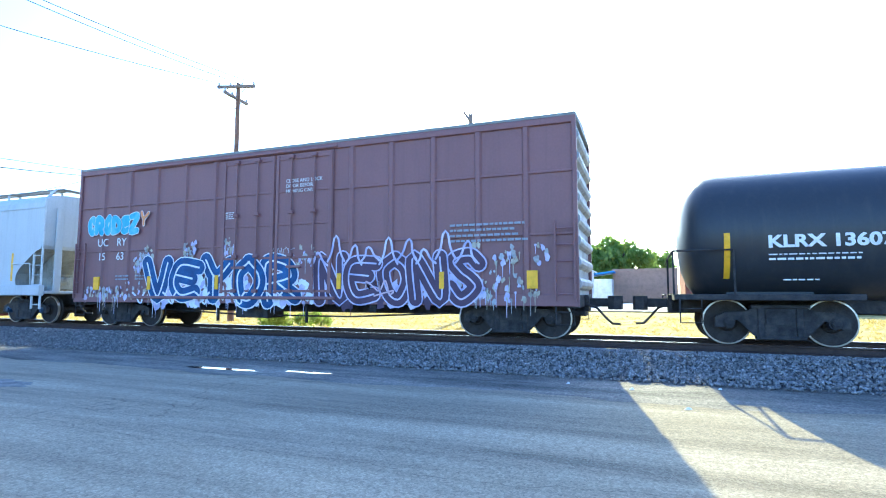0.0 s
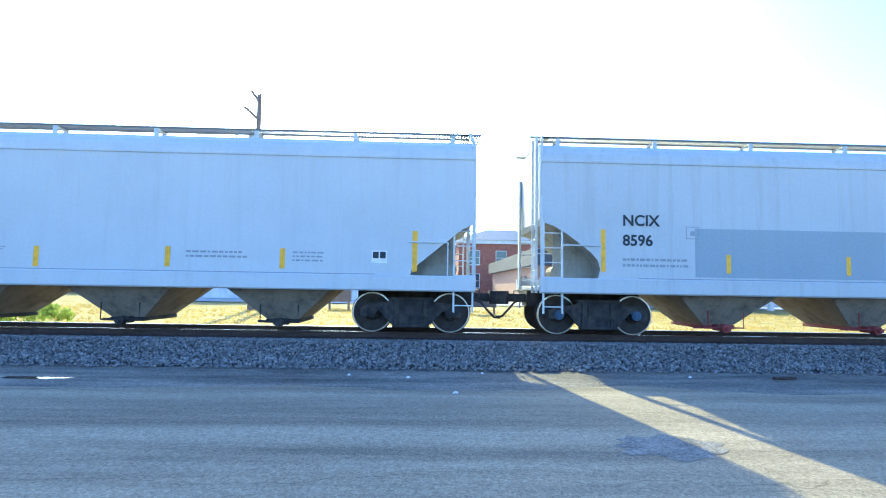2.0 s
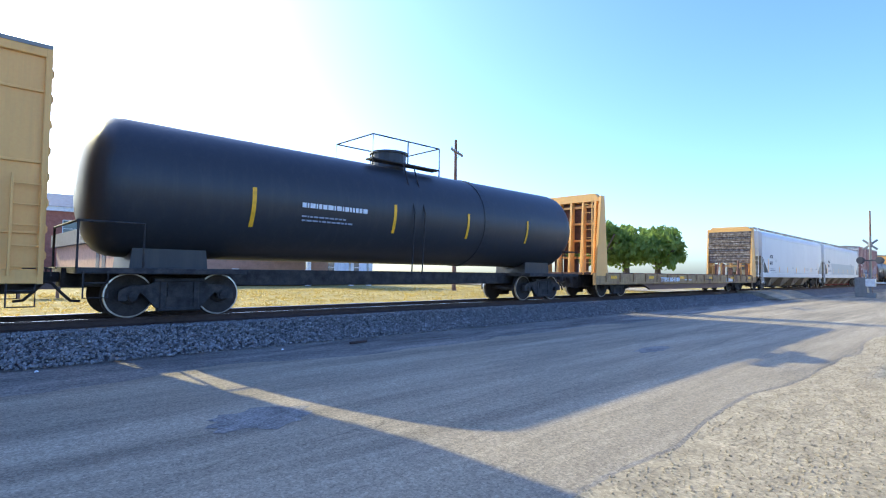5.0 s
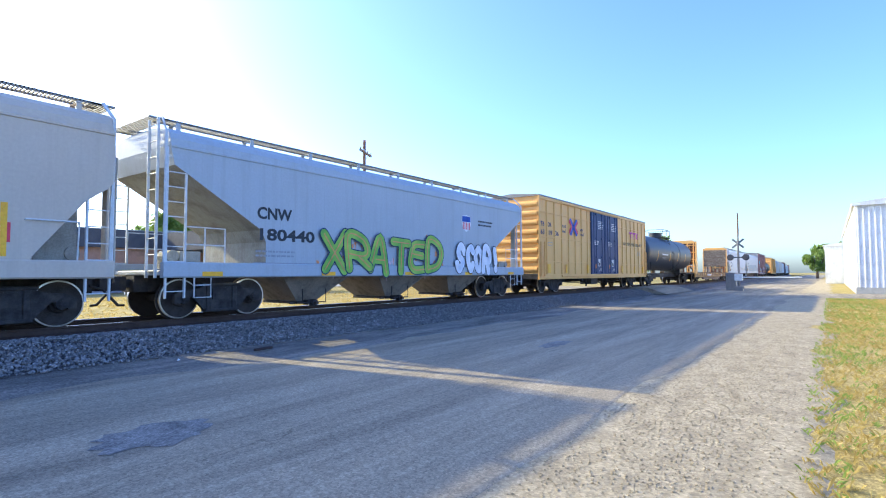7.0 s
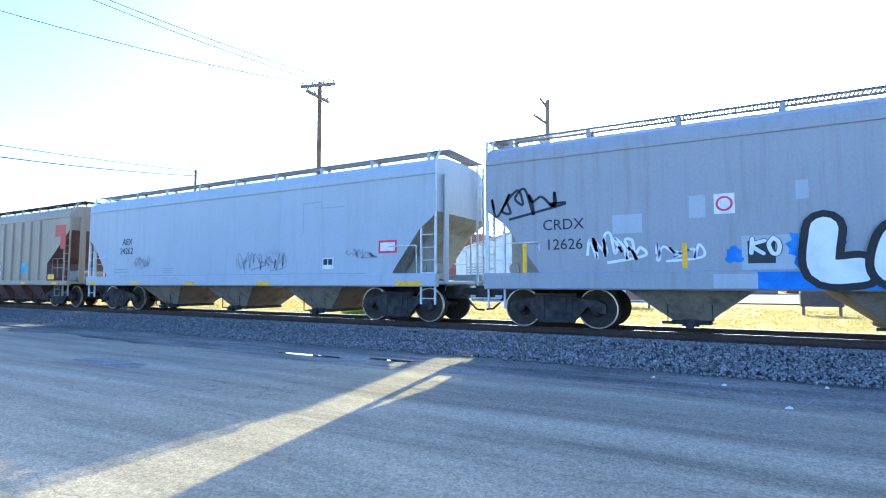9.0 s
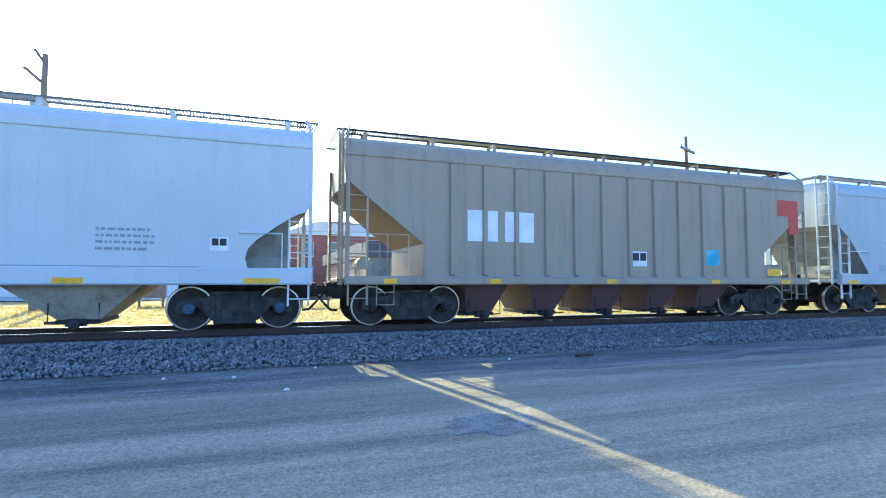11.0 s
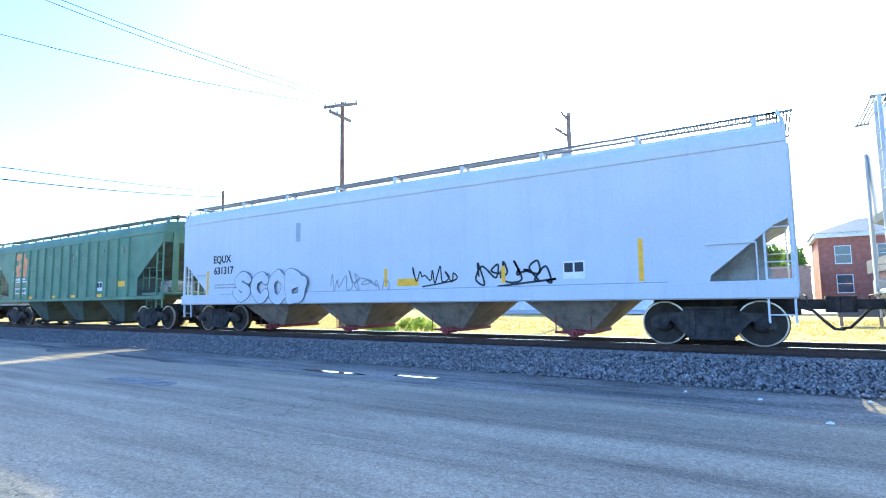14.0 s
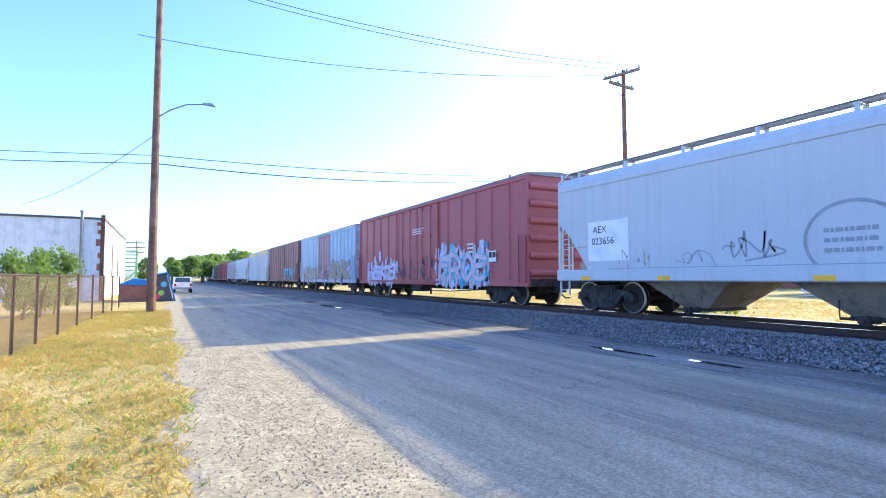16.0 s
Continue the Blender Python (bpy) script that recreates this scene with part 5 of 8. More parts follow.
lettering(ob, "CLOSE AND LOCK\nDOOR BEFORE\nMOVING CAR", -h + 8.2, 4.0, 0.1, M_INKW, -HALF - 0.04, "door_notice")
bars(ob, -h + 12.9, 2.2, 1.9, 0.5, 4, M_INKG)
bars(ob, -h + 6.15, 3.1, 0.3, 0.22, 4, M_INKW, -HALF - 0.03)

# white covered hopper with a grey paint band
ob, h = covered_hopper("white covered hopper with a grey repainted band", -38.42, -18.84, M_WHITE, "short", 4, M_GATE, stripes=[(1.4, 1.45, 0.1, 0.95)] + [(4.26 + i * 2.78, 1.46, 0.1, 0.42) for i in range(5)] + [(18.05, 1.45, 0.1, 0.95)], hub=M_HUB, trucks=(1.42, 1.42))
panel(ob, -h + 3.5, h - 2.9, 1.36, 2.46, M_PATCH, name="grey_band", label="grey repainted band")
marks(ob, h, 1.84, "NCIX", "8596", seed=2, z1=2.5, z2=2.05, size=0.25)
bars(ob, h - 5.6, 2.15, 1.5, 0.45, 5, M_INKG)
bars(ob, h - 3.3, 1.55, 1.0, 0.3, 3, M_INKG)

# pale blue-grey covered hopper
ob, h = covered_hopper("pale white covered hopper with yellow edge stripes", -59.1, -39.9, M_WHITE2, "diag", 4, None, stripes=[(1.49, 1.33, 0.11, 1.0), (4.43, 1.36, 0.11, 0.44), (6.91, 1.36, 0.11, 0.44), (9.73, 1.36, 0.11, 0.44), (12.51, 1.4, 0.11, 0.44), (14.98, 1.4, 0.11, 0.44), (17.87, 1.38, 0.11, 0.9)], trucks=(1.4, 1.4))
marks(ob, h, 1.93, "NCIX", "6812", seed=3, z1=2.4, z2=1.92, size=0.25)
placard(ob, h - 2.28, 1.56)
bars(ob, h - 4.0, 1.55, 0.7, 0.26, 3, M_INKG)
bars(ob, h - 6.3, 1.6, 1.4, 0.2, 2, M_INKG)
bars(ob, -h + 8.2, 1.7, 0.9, 0.1, 2, M_INKG)

# bulkhead flat car
ob, h = bulkhead_flat("empty worn yellow bulkhead flatcar with weathered timber ends", -82.45, -60.55)
lettering(ob, "TTPX 804180", -h + 6.2, 0.7, 0.2, M_INKW, -HALF - 0.055, "reporting_mark", 0.014, width=2.3)
panel(ob, h - 6.1, h - 4.9, 0.66, 0.88, M_PATCH, name="logo_plate")
for k in range(5):
    panel(ob, h - 6.0 + k * 0.22, h - 5.86 + k * 0.22, 0.7, 0.84, M_INKW, up=0.008, name="logo_plate")
panel(ob, h - 2.3, h - 1.95, 0.63, 0.97, M_SPRAYN, name="data_plate")
panel(ob, h - 2.26, h - 2.0, 0.8, 0.93, M_INKW, up=0.008, name="data_plate")
bars(ob, h - 9.5, 0.75, 1.0, 0.14, 1, M_INK)
bars(ob, h - 12.6, 0.72, 1.2, 0.14, 1, M_INKW)

# black tank car behind the flat
ob, h = tank_car("glossy black tank car with a safety rail on top", -100.7, -83.75, 4.25, 1.5, stripes=((3.3, 2.0, 0.1, 0.9), (7.4, 2.1, 0.1, 0.8), (10.4, 2.1, 0.1, 0.8), (13.5, 2.1, 0.1, 0.8)), dome_at=-0.2, bands=(0.34,))
bars(ob, -h + 4.5, 2.5, 2.1, 0.28, 1, M_INKW, -1.51)
bars(ob, -h + 4.5, 2.2, 1.5, 0.2, 2, M_INKG, -1.49)

# ochre boxcar with blue double doors
ob, h = boxcar("ochre yellow high boxcar with dark blue double doors", -119.78, -101.2, M_YELLOW, 20, 5.02, 0.72, (0.377, 0.64), M_DOORBLUE, 2, stripes=((1.05, 1.05, 0.3, 0.45), (3.23, 1.05, 0.16, 0.45), (6.4, 1.05, 0.16, 0.45), (12.7, 1.05, 0.16, 0.45), (15.6, 1.05, 0.16, 0.45), (17.7, 1.05, 0.3, 0.45)), rows=(1.62, 2.87, 4.14), trucks=(2.5, 2.5), post_w=0.075, end_mat=M_YELLOW, ribbed_end=8)
for q, z, s_ in ((0.14, 3.42, "TB"), (0.97, 3.42, "OX"), (0.14, 3.0, "63"), (0.99, 3.0, "19"), (1.85, 3.0, "36")):
    lettering(ob, s_, -h + q, z, 0.24, M_SPRAYN, name="reporting_mark", fat=0.004, width=0.4)
lettering(ob, "next\nload", -h + 2.74, 3.5, 0.2, M_SPRAYN, name="slogan")
lettering(ob, "any\nroad", -h + 5.3, 3.45, 0.2, M_SPRAYN, name="slogan")
for mt in (M_SPRAYR, M_SPRAYB):
    for s in (-1, 1):
        mb = MB()
        if mt is M_SPRAYR:
            mb.prism([(4.3 - h + s * 0.62, 3.2), (4.3 - h + s * 0.62, 3.42), (4.3 - h + s * 0.3, 3.62), (4.3 - h + s * 0.62, 3.82), (4.3 - h + s * 0.62, 4.0), (4.3 - h + s * 0.1, 3.7), (4.3 - h + s * 0.1, 3.52)], -HALF - 0.012, -HALF - 0.004)
        else:
            mb.prism([(4.3 - h + s * 0.35, 4.08), (4.3 - h + s * 0.55, 4.02), (4.3 - h + s * 0.14, 3.6), (4.3 - h + s * 0.55, 3.18), (4.3 - h + s * 0.35, 3.1), (4.3 - h + s * 0.02, 3.48), (4.3 - h + s * 0.02, 3.72)], -HALF - 0.017, -HALF - 0.009)
        part("crossed_arrow_logo", mb, mt, ob, "red and blue crossed arrow logo")
for k in range(2):
    xx = -h + 8.1 + k * 2.45
    bars(ob, xx, 3.75, 0.9, 0.55, 5, M_INKW, -HALF - 0.03, k)
    bars(ob, xx - 0.75, 2.75, 0.8, 0.3, 3, M_INKW, -HALF - 0.03, k + 2)
    panel(ob, xx, xx + 0.34, 1.45, 1.9, M_INKW, -HALF - 0.03, name="notice")
    panel(ob, xx + 0.05, xx + 0.29, 1.5, 1.66, M_INK, -HALF - 0.03, 0.008, name="notice")
    panel(ob, xx - 0.5, xx - 0.28, 1.32, 1.56, M_SPRAYO, -HALF - 0.03, name="notice")
    part("door_handle", MB().tube([(xx + 0.1, -HALF - 0.05, 1.15), (xx + 0.16, -HALF - 0.1, 1.3), (xx + 0.3, -HALF - 0.1, 1.3), (xx + 0.36, -HALF - 0.05, 1.15)], 0.022), M_GRIP, ob)
lettering(ob, "RAILCAR POOLING EXPERTS", -h + 13.0, 2.98, 0.22, M_INK, -HALF + 0.03, "slogan", width=4.6)
panel(ob, -h + 16.6, -h + 17.0, 2.3, 2.6, M_INKG, -HALF + 0.05, name="data_plate")
for q in (14.5, 15.25):
    part("owner_logo", MB().box(q - h, q + 0.6 - h, -HALF - 0.01, -HALF - 0.004, 3.85, 3.97).box(q + 0.24 - h, q + 0.36 - h, -HALF - 0.01, -HALF - 0.004, 3.5, 3.85), M_SPRAYM, ob, "magenta block logo")
part("owner_logo", MB().prism([(15.95 - h, 3.5), (16.1 - h, 3.5), (16.5 - h, 3.97), (16.35 - h, 3.97)], -HALF - 0.012, -HALF - 0.006), M_SPRAYM, ob)
part("owner_logo", MB().prism([(16.35 - h, 3.5), (16.5 - h, 3.5), (16.1 - h, 3.97), (15.95 - h, 3.97)], -HALF - 0.01, -HALF - 0.004), M_SPRAYM, ob)
panel(ob, -h + 0.98, -h + 1.5, 2.45, 2.62, M_INKG, name="notice")
panel(ob, -h + 1.0, -h + 1.48, 2.47, 2.6, M_YELLOW, up=0.007, name="notice")

# pale blue-grey hopper with lime graffiti
ob, h = covered_hopper("pale grey covered hopper with lime green graffiti", -138.0, -121.6, M_SKYGREY, "long", 3, None, flat_stripes=((1.1, 0.5), (4.6, 0.5), (8.2, 0.5), (11.8, 0.5), (15.2, 0.5)), hub=None, top=4.38, trucks=(1.6, 1.6))
lettering(ob, "CNW", -h + 2.28, 2.44, 0.3, M_INK, name="reporting_mark", fat=0.012)
lettering(ob, "180440", -h + 2.26, 1.9, 0.3, M_INK, name="car_number", fat=0.012, width=1.75)
bars(ob, -h + 2.25, 1.45, 1.3, 0.22, 2, M_INKG)
splatter(ob, -h + 4.2, 1.0, 6.0, 1.5, (M_SPRAYO, M_SPRAYP), -HALF, 66, 30, 0.09, 1.3)
graffiti(ob, "XRATED", -h + 4.35, 0.97, 5.7, 1.4, M_SPRAYG, M_SPRAYN, -HALF - 0.052, seed=6, puff=0.06, line=0.024, shine=M_SPRAYO, label="lime green graffiti with orange flecks")
graffiti(ob, "SCOR!", -h + 10.9, 1.0, 3.2, 1.25, M_SPRAYW, M_INK, -HALF - 0.052, seed=9, puff=0.085, line=0.024, label="white bubble graffiti")
sx, sz = -h + 11.42, 2.67
part("shield_logo", MB().prism([(sx, sz + 0.62), (sx + 0.3, sz + 0.68), (sx + 0.6, sz + 0.62), (sx + 0.62, sz + 0.3), (sx + 0.5, sz + 0.1), (sx + 0.3, sz), (sx + 0.1, sz + 0.1), (sx - 0.02, sz + 0.3)], -HALF - 0.008, -HALF - 0.003), M_INKW, ob, "red white and blue shield logo")
part("shield_logo", MB().box(sx + 0.01, sx + 0.59, -HALF - 0.011, -HALF - 0.008, sz + 0.4, sz + 0.62), M_SPRAYB, ob)
mb = MB()
for k in range(5):
    mb.box(sx + 0.06 + k * 0.11, sx + 0.11 + k * 0.11, -HALF - 0.011, -HALF - 0.008, sz + 0.1, sz + 0.38)
part("shield_logo", mb, M_SPRAYR, ob)
bars(ob, -h + 12.6, 2.95, 1.2, 0.3, 2, M_INK)

# pale beige hopper with small tags
ob, h = covered_hopper("pale beige covered hopper with blue and white graffiti", -155.35, -139.0, M_BEIGE, "notch", 3, None, stripes=((1.5, 1.3, 0.1, 0.95), (5.2, 1.4, 0.1, 0.42), (8.0, 1.4, 0.1, 0.42), (10.6, 1.4, 0.1, 0.42), (14.6, 1.35, 0.1, 0.95)), top=4.38, trucks=(1.6, 1.6), sump=M_SUMP)
marks(ob, h, 1.76, "CRDX", "12525", z1=2.38, z2=1.98, size=0.24, seed=4)
graffiti(ob, "HSQ", -h + 2.8, 0.98, 2.25, 0.95, M_SPRAYL, M_SPRAYK, -HALF - 0.052, seed=2, glow=M_SPRAYB, puff=0.1, label="white and blue bubble graffiti")
graffiti(ob, "PIA", -h + 2.05, 1.0, 0.7, 0.3, None, M_INKG, -HALF - 0.03, seed=1, thin=True)
scribble(ob, -h + 6.6, 1.5, 1.0, 0.5, M_INKG, seed=5)
scribble(ob, -h + 11.0, 1.5, 1.5, 0.5, M_INKG, seed=6)
scribble(ob, -h + 13.4, 1.4, 0.7, 0.6, M_SPRAYN, seed=7)
graffiti(ob, "OXF", -h + 8.6, 1.95, 0.6, 0.2, None, M_SPRAYM, seed=1)
graffiti(ob, "EHLEY", -h + 6.6, 1.02, 1.4, 0.24, None, M_PINK, -HALF - 0.05, seed=1, thin=True)
scribble(ob, -h + 0.8, 2.9, 0.7, 0.5, M_SPRAYB, seed=9, r=0.02)
placard(ob, h - 2.2, 1.65)
panel(ob, h - 2.1, h - 1.65, 1.6, 1.95, M_SPRAYR, name="notice")
panel(ob, h - 2.05, h - 1.7, 1.65, 1.9, M_INKW, up=0.007, name="notice")
for q, z in ((6.0, 2.0), (12.4, 1.9)):
    part("round_mark", MB().cyl((-h + q, z + 0.2), 0.2, -HALF - 0.006, -HALF - 0.002, "y", 20), M_PINK, ob)
    part("round_mark", MB().cyl((-h + q, z + 0.2), 0.16, -HALF - 0.009, -HALF - 0.006, "y", 20), M_BEIGE, ob)

# dark brown boxcar
ob, h = boxcar("dark brown boxcar with patched panels and cyan graffiti", -172.33, -156.7, M_DKBROWN, 15, 4.5, 0.78, (0.413, 0.606), None, 2, stripes=((0.55, 1.4, 0.14, 0.85), (4.4, 1.2, 0.12, 0.42), (6.1, 1.2, 0.12, 0.42), (11.9, 1.1, 0.12, 0.42), (13.6, 1.05, 0.12, 0.42), (15.2, 1.4, 0.12, 0.85)), trucks=(1.55, 1.5))
for q, w_, z, hh, mt in ((0.95, 0.75, 1.1, 1.1, M_TAN), (9.66, 0.78, 1.13, 1.04, M_RUSTBEIGE), (10.54, 0.8, 1.95, 0.12, M_TAN), (11.42, 0.8, 1.15, 1.02, M_RUSTBEIGE), (12.3, 0.86, 0.85, 1.32, M_TAN), (8.76, 5.3, 0.79, 0.22, M_RUSTBEIGE), (14.7, 0.5, 1.25, 0.9, M_RUSTBEIGE), (0.35, 0.5, 1.4, 0.7, M_TAN)):
    panel(ob, -h + q, -h + q + w_, z, z + hh, mt, up=0.006, name="paint_patch")
splatter(ob, -h + 2.6, 0.78, 3.7, 1.5, (M_SPRAYL, M_SKYGREY, M_SPRAYG, M_SPRAYC, M_TAN), -HALF, 140, 13, 0.22, 1.5)
splatter(ob, -h + 8.8, 0.8, 5.3, 1.4, (M_RUSTBEIGE, M_DKBROWN), -HALF - 0.006, 141, 26, 0.12, 1.4)
splatter(ob, -h + 0.3, 0.9, 1.6, 1.3, (M_RUSTBEIGE, M_TAN), -HALF - 0.006, 142, 10, 0.14, 1.4)
graffiti(ob, "BOAR", -h + 2.7, 0.82, 3.6, 1.35, M_SKYGREY, M_SPRAYL, seed=7, puff=0.05, shine=M_SPRAYC, line=0.025, label="cyan and white graffiti")
panel(ob, -h + 2.0, -h + 2.6, 1.2, 1.62, M_SPRAYN, up=0.006, name="lettering_panel")
bars(ob, -h + 2.08, 1.25, 0.45, 0.3, 3, M_INKW, -HALF - 0.006)
part("paint_stripe", MB().prism([(2.75 - h, 1.05), (2.95 - h, 1.05), (3.45 - h, 1.65), (3.25 - h, 1.65)], -HALF - 0.008, -HALF - 0.002), M_ENDRED, ob)
lettering(ob, "LR", -h + 2.14, 2.2, 0.24, M_INKW, -HALF - 0.033, name="reporting_mark")
lettering(ob, "S.", -h + 3.05, 2.2, 0.24, M_INKW, -HALF - 0.033, name="reporting_mark")
lettering(ob, "185", -h + 1.98, 1.84, 0.24, M_INKW, -HALF - 0.033, name="car_number")
lettering(ob, "000", -h + 2.9, 1.84, 0.24, M_INKW, -HALF - 0.033, name="car_number")
lettering(ob, "FLOOR CAPACITY 50K", -h + 7.05, 1.08, 0.12, M_INKW, -HALF - 0.035, "notice", width=1.65)
bars(ob, -h + 7.45, 1.75, 1.1, 0.3, 4, M_INKW, -HALF - 0.03)
bars(ob, h - 1.5, 1.35, 0.5, 0.4, 4, M_INKW)
placard(ob, h - 2.45, 1.45, 0.42)

# dull grey hopper with white block graffiti
ob, h = covered_hopper("dull grey covered hopper with large white graffiti", -189.9, -173.72, M_GREYCAR, "notch", 3, None, stripes=((1.0, 1.1, 0.1, 0.9), (4.4, 1.35, 0.1, 0.5), (7.7, 1.35, 0.1, 0.5), (11.2, 1.35, 0.1, 0.5), (14.6, 1.35, 0.1, 0.8)), top=4.45, trucks=(1.6, 1.25), low=0.9, sill_h=0.38)
lettering(ob, "CRDX", -h + 1.44, 2.25, 0.25, M_INK, name="reporting_mark")
lettering(ob, "12626", -h + 1.5, 1.8, 0.25, M_INK, name="car_number")
panel(ob, -h + 5.65, -h + 12.2, 0.93, 1.26, M_SPRAYS, -HALF - 0.05, name="paint_patch")
panel(ob, -h + 4.9, -h + 5.65, 0.95, 1.22, M_SKYGREY, -HALF - 0.05, name="paint_patch")
panel(ob, -h + 13.6, -h + 14.45, 0.95, 1.2, M_SKYGREY, -HALF - 0.05, name="paint_patch")
panel(ob, -h + 10.3, -h + 11.6, 1.3, 2.02, M_SPRAYS, name="paint_patch")
panel(ob, -h + 10.85, -h + 11.65, 1.32, 1.97, M_SKYGREY, up=0.007, name="paint_patch")
panel(ob, -h + 5.4, -h + 6.3, 1.3, 1.95, M_SKYGREY, name="paint_patch")
blot(ob, -h + 6.1, 1.28, 1.0, 0.8, M_SPRAYS, -HALF, 3, up=0.008)
blot(ob, -h + 5.1, 1.42, 0.35, 0.35, M_SPRAYS, -HALF, 4, up=0.008)
panel(ob, -h + 5.5, -h + 5.95, 1.42, 1.85, M_INK, up=0.008, name="paint_patch")
graffiti(ob, "POKE", -h + 11.25, 0.97, 0.8, 0.24, None, M_SPRAYW, -HALF - 0.06, seed=3, thin=True)
graffiti(ob, "LaKai", -h + 6.5, 0.9, 4.4, 1.5, M_SPRAYW, M_SPRAYK, -HALF - 0.056, seed=4, glow=M_SPRAYK, puff=0.125, line=0.05, label="white block graffiti with a black shadow")
for ch_, q, z in (("T", 11.05, 2.1), ("K", 11.55, 1.92), ("O", 12.02, 1.58)):
    graffiti(ob, ch_, -h + q, z, 0.36, 0.38, None, M_SPRAYW, seed=4, puff=0.03)
scribble(ob, -h + 3.9, 1.5, 0.8, 0.4, M_SPRAYW, seed=44, r=0.025, turns=5)
graffiti(ob, "KO", -h + 5.55, 1.55, 0.5, 0.4, M_SPRAYW, M_SPRAYK, seed=5)
scribble(ob, -h + 0.3, 2.6, 1.6, 0.7, M_INK, seed=4, r=0.03)
scribble(ob, -h + 2.5, 1.5, 1.1, 0.6, M_SPRAYW, seed=14, r=0.03, turns=9)
scribble(ob, h - 1.6, 2.6, 1.0, 0.7, M_SPRAYN, seed=15, r=0.03)
for q, z, w_, hh in ((3.0, 2.1, 0.6, 0.4), (4.5, 2.35, 0.3, 0.45), (6.3, 2.6, 0.2, 0.35), (12.3, 2.2, 0.7, 0.5), (9.8, 2.55, 0.25, 0.4), (13.2, 2.3, 0.35, 0.35)):
    panel(ob, -h + q, -h + q + w_, z, z + hh, M_SKYGREY, up=0.005, name="paint_patch")
for q in (4.95, 10.5):
    panel(ob, -h + q, -h + q + 0.36, 2.4, 2.8, M_INKW, up=0.006, name="notice")
    part("round_mark", MB().cyl((-h + q + 0.18, 2.6), 0.15, -HALF - 0.01, -HALF - 0.007, "y", 18), M_SPRAYR, ob)
    part("round_mark", MB().cyl((-h + q + 0.18, 2.6), 0.11, -HALF - 0.013, -HALF - 0.01, "y", 18), M_INKW, ob)
placard(ob, h - 2.0, 1.45, 0.55)
panel(ob, h - 1.6, h - 1.1, 1.75, 2.05, M_PINK, up=0.006, name="notice")

# light blue-grey hopper
ob, h = covered_hopper("light blue-grey covered hopper with small dark tags", -207.7, -191.3, M_SKYGREY, "notch", 3, None, flat_stripes=((0.5, 0.5), (3.4, 0.4), (6.6, 0.5), (10.2, 0.6), (15.6, 0.8)), top=4.42, trucks=(1.5, 1.5))
lettering(ob, "AEX", -h + 2.4, 2.5, 0.25, M_INK, name="reporting_mark")
lettering(ob, "24262", -h + 2.25, 2.15, 0.25, M_INK, name="car_number")
for k, (q, z, w_, hh) in enumerate(((3.25, 1.6, 0.9, 0.5), (9.0, 1.45, 1.2, 0.6), (10.3, 1.45, 0.8, 0.55), (13.5, 1.75, 1.0, 0.25))):
    scribble(ob, -h + q, z, w_, hh, M_INKG, seed=30 + k, r=0.02, turns=7)
graffiti(ob, "VIPER", -h + 10.2, 1.85, 0.9, 0.25, None, M_INKG, seed=2, thin=True)
mb = MB()
for q in ((11.8, 12.5, 3.4, 3.44), (11.8, 11.84, 2.5, 3.4), (12.5, 12.54, 3.25, 3.44), (12.5, 13.4, 3.21, 3.25)):
    mb.box(-h + q[0], -h + q[1], -HALF - 0.007, -HALF - 0.002, q[2], q[3])
part("weld_patch", mb, M_PATCH, ob)
placard(ob, h - 3.8, 1.45, 0.4)
panel(ob, -h + 14.6, -h + 15.2, 1.85, 2.2, M_SPRAYR, name="notice")
panel(ob, -h + 14.66, -h + 15.14, 1.91, 2.14, M_INKW, up=0.007, name="notice")
bars(ob, -h + 5.0, 1.4, 0.6, 0.2, 3, M_INKG)
bars(ob, -h + 1.9, 1.42, 0.9, 0.2, 2, M_INKG)

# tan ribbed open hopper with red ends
# slope sheets and outlets are a darker brown than the tan sides
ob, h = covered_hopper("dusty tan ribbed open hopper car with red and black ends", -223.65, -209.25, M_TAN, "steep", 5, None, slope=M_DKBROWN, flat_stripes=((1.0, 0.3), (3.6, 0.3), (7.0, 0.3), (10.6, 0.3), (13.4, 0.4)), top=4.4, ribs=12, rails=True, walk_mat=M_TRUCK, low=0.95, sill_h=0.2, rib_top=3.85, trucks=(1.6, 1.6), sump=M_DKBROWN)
panel(ob, h - 1.2, h - 0.32, 3.05, 3.55, M_ENDRED, name="red_corner")
panel(ob, h - 0.75, h - 0.32, 2.5, 3.05, M_ENDRED, name="red_corner")
for q in (2.9, 3.9):
    panel(ob, -h + q, -h + q + 0.8, 2.0, 2.75, M_SPRAYW, name="paint_patch")
panel(ob, h - 4.2, h - 3.6, 1.5, 1.95, M_SPRAYC, name="paint_patch")
placard(ob, h - 6.7, 1.45, 0.5)
panel(ob, h - 1.7, h - 1.15, 1.2, 1.42, M_STRIPE, name="reflector")

# white hopper with red and blue graffiti
ob, h = covered_hopper("white covered hopper with red and blue block graffiti", -244.0, -224.4, M_WHITE2, "short", 4, None, flat_stripes=((1.4, 1.1), (4.6, 0.6), (8.8, 0.6), (12.2, 0.6), (15.2, 0.5), (18.6, 0.7)), trucks=(1.45, 1.5), hub=M_HUB, sump=M_SUMPPALE)
marks(ob, h, 2.0, "CBFX", "470401", seed=5, z2=2.05)
splatter(ob, -h + 4.4, 1.0, 5.8, 1.05, (M_SPRAYR, M_PINK), -HALF - 0.052, 5, 60, 0.2, 1.2)
panel(ob, -h + 4.5, -h + 10.2, 1.0, 1.95, M_SPRAYR, -HALF - 0.05, name="paint_patch")
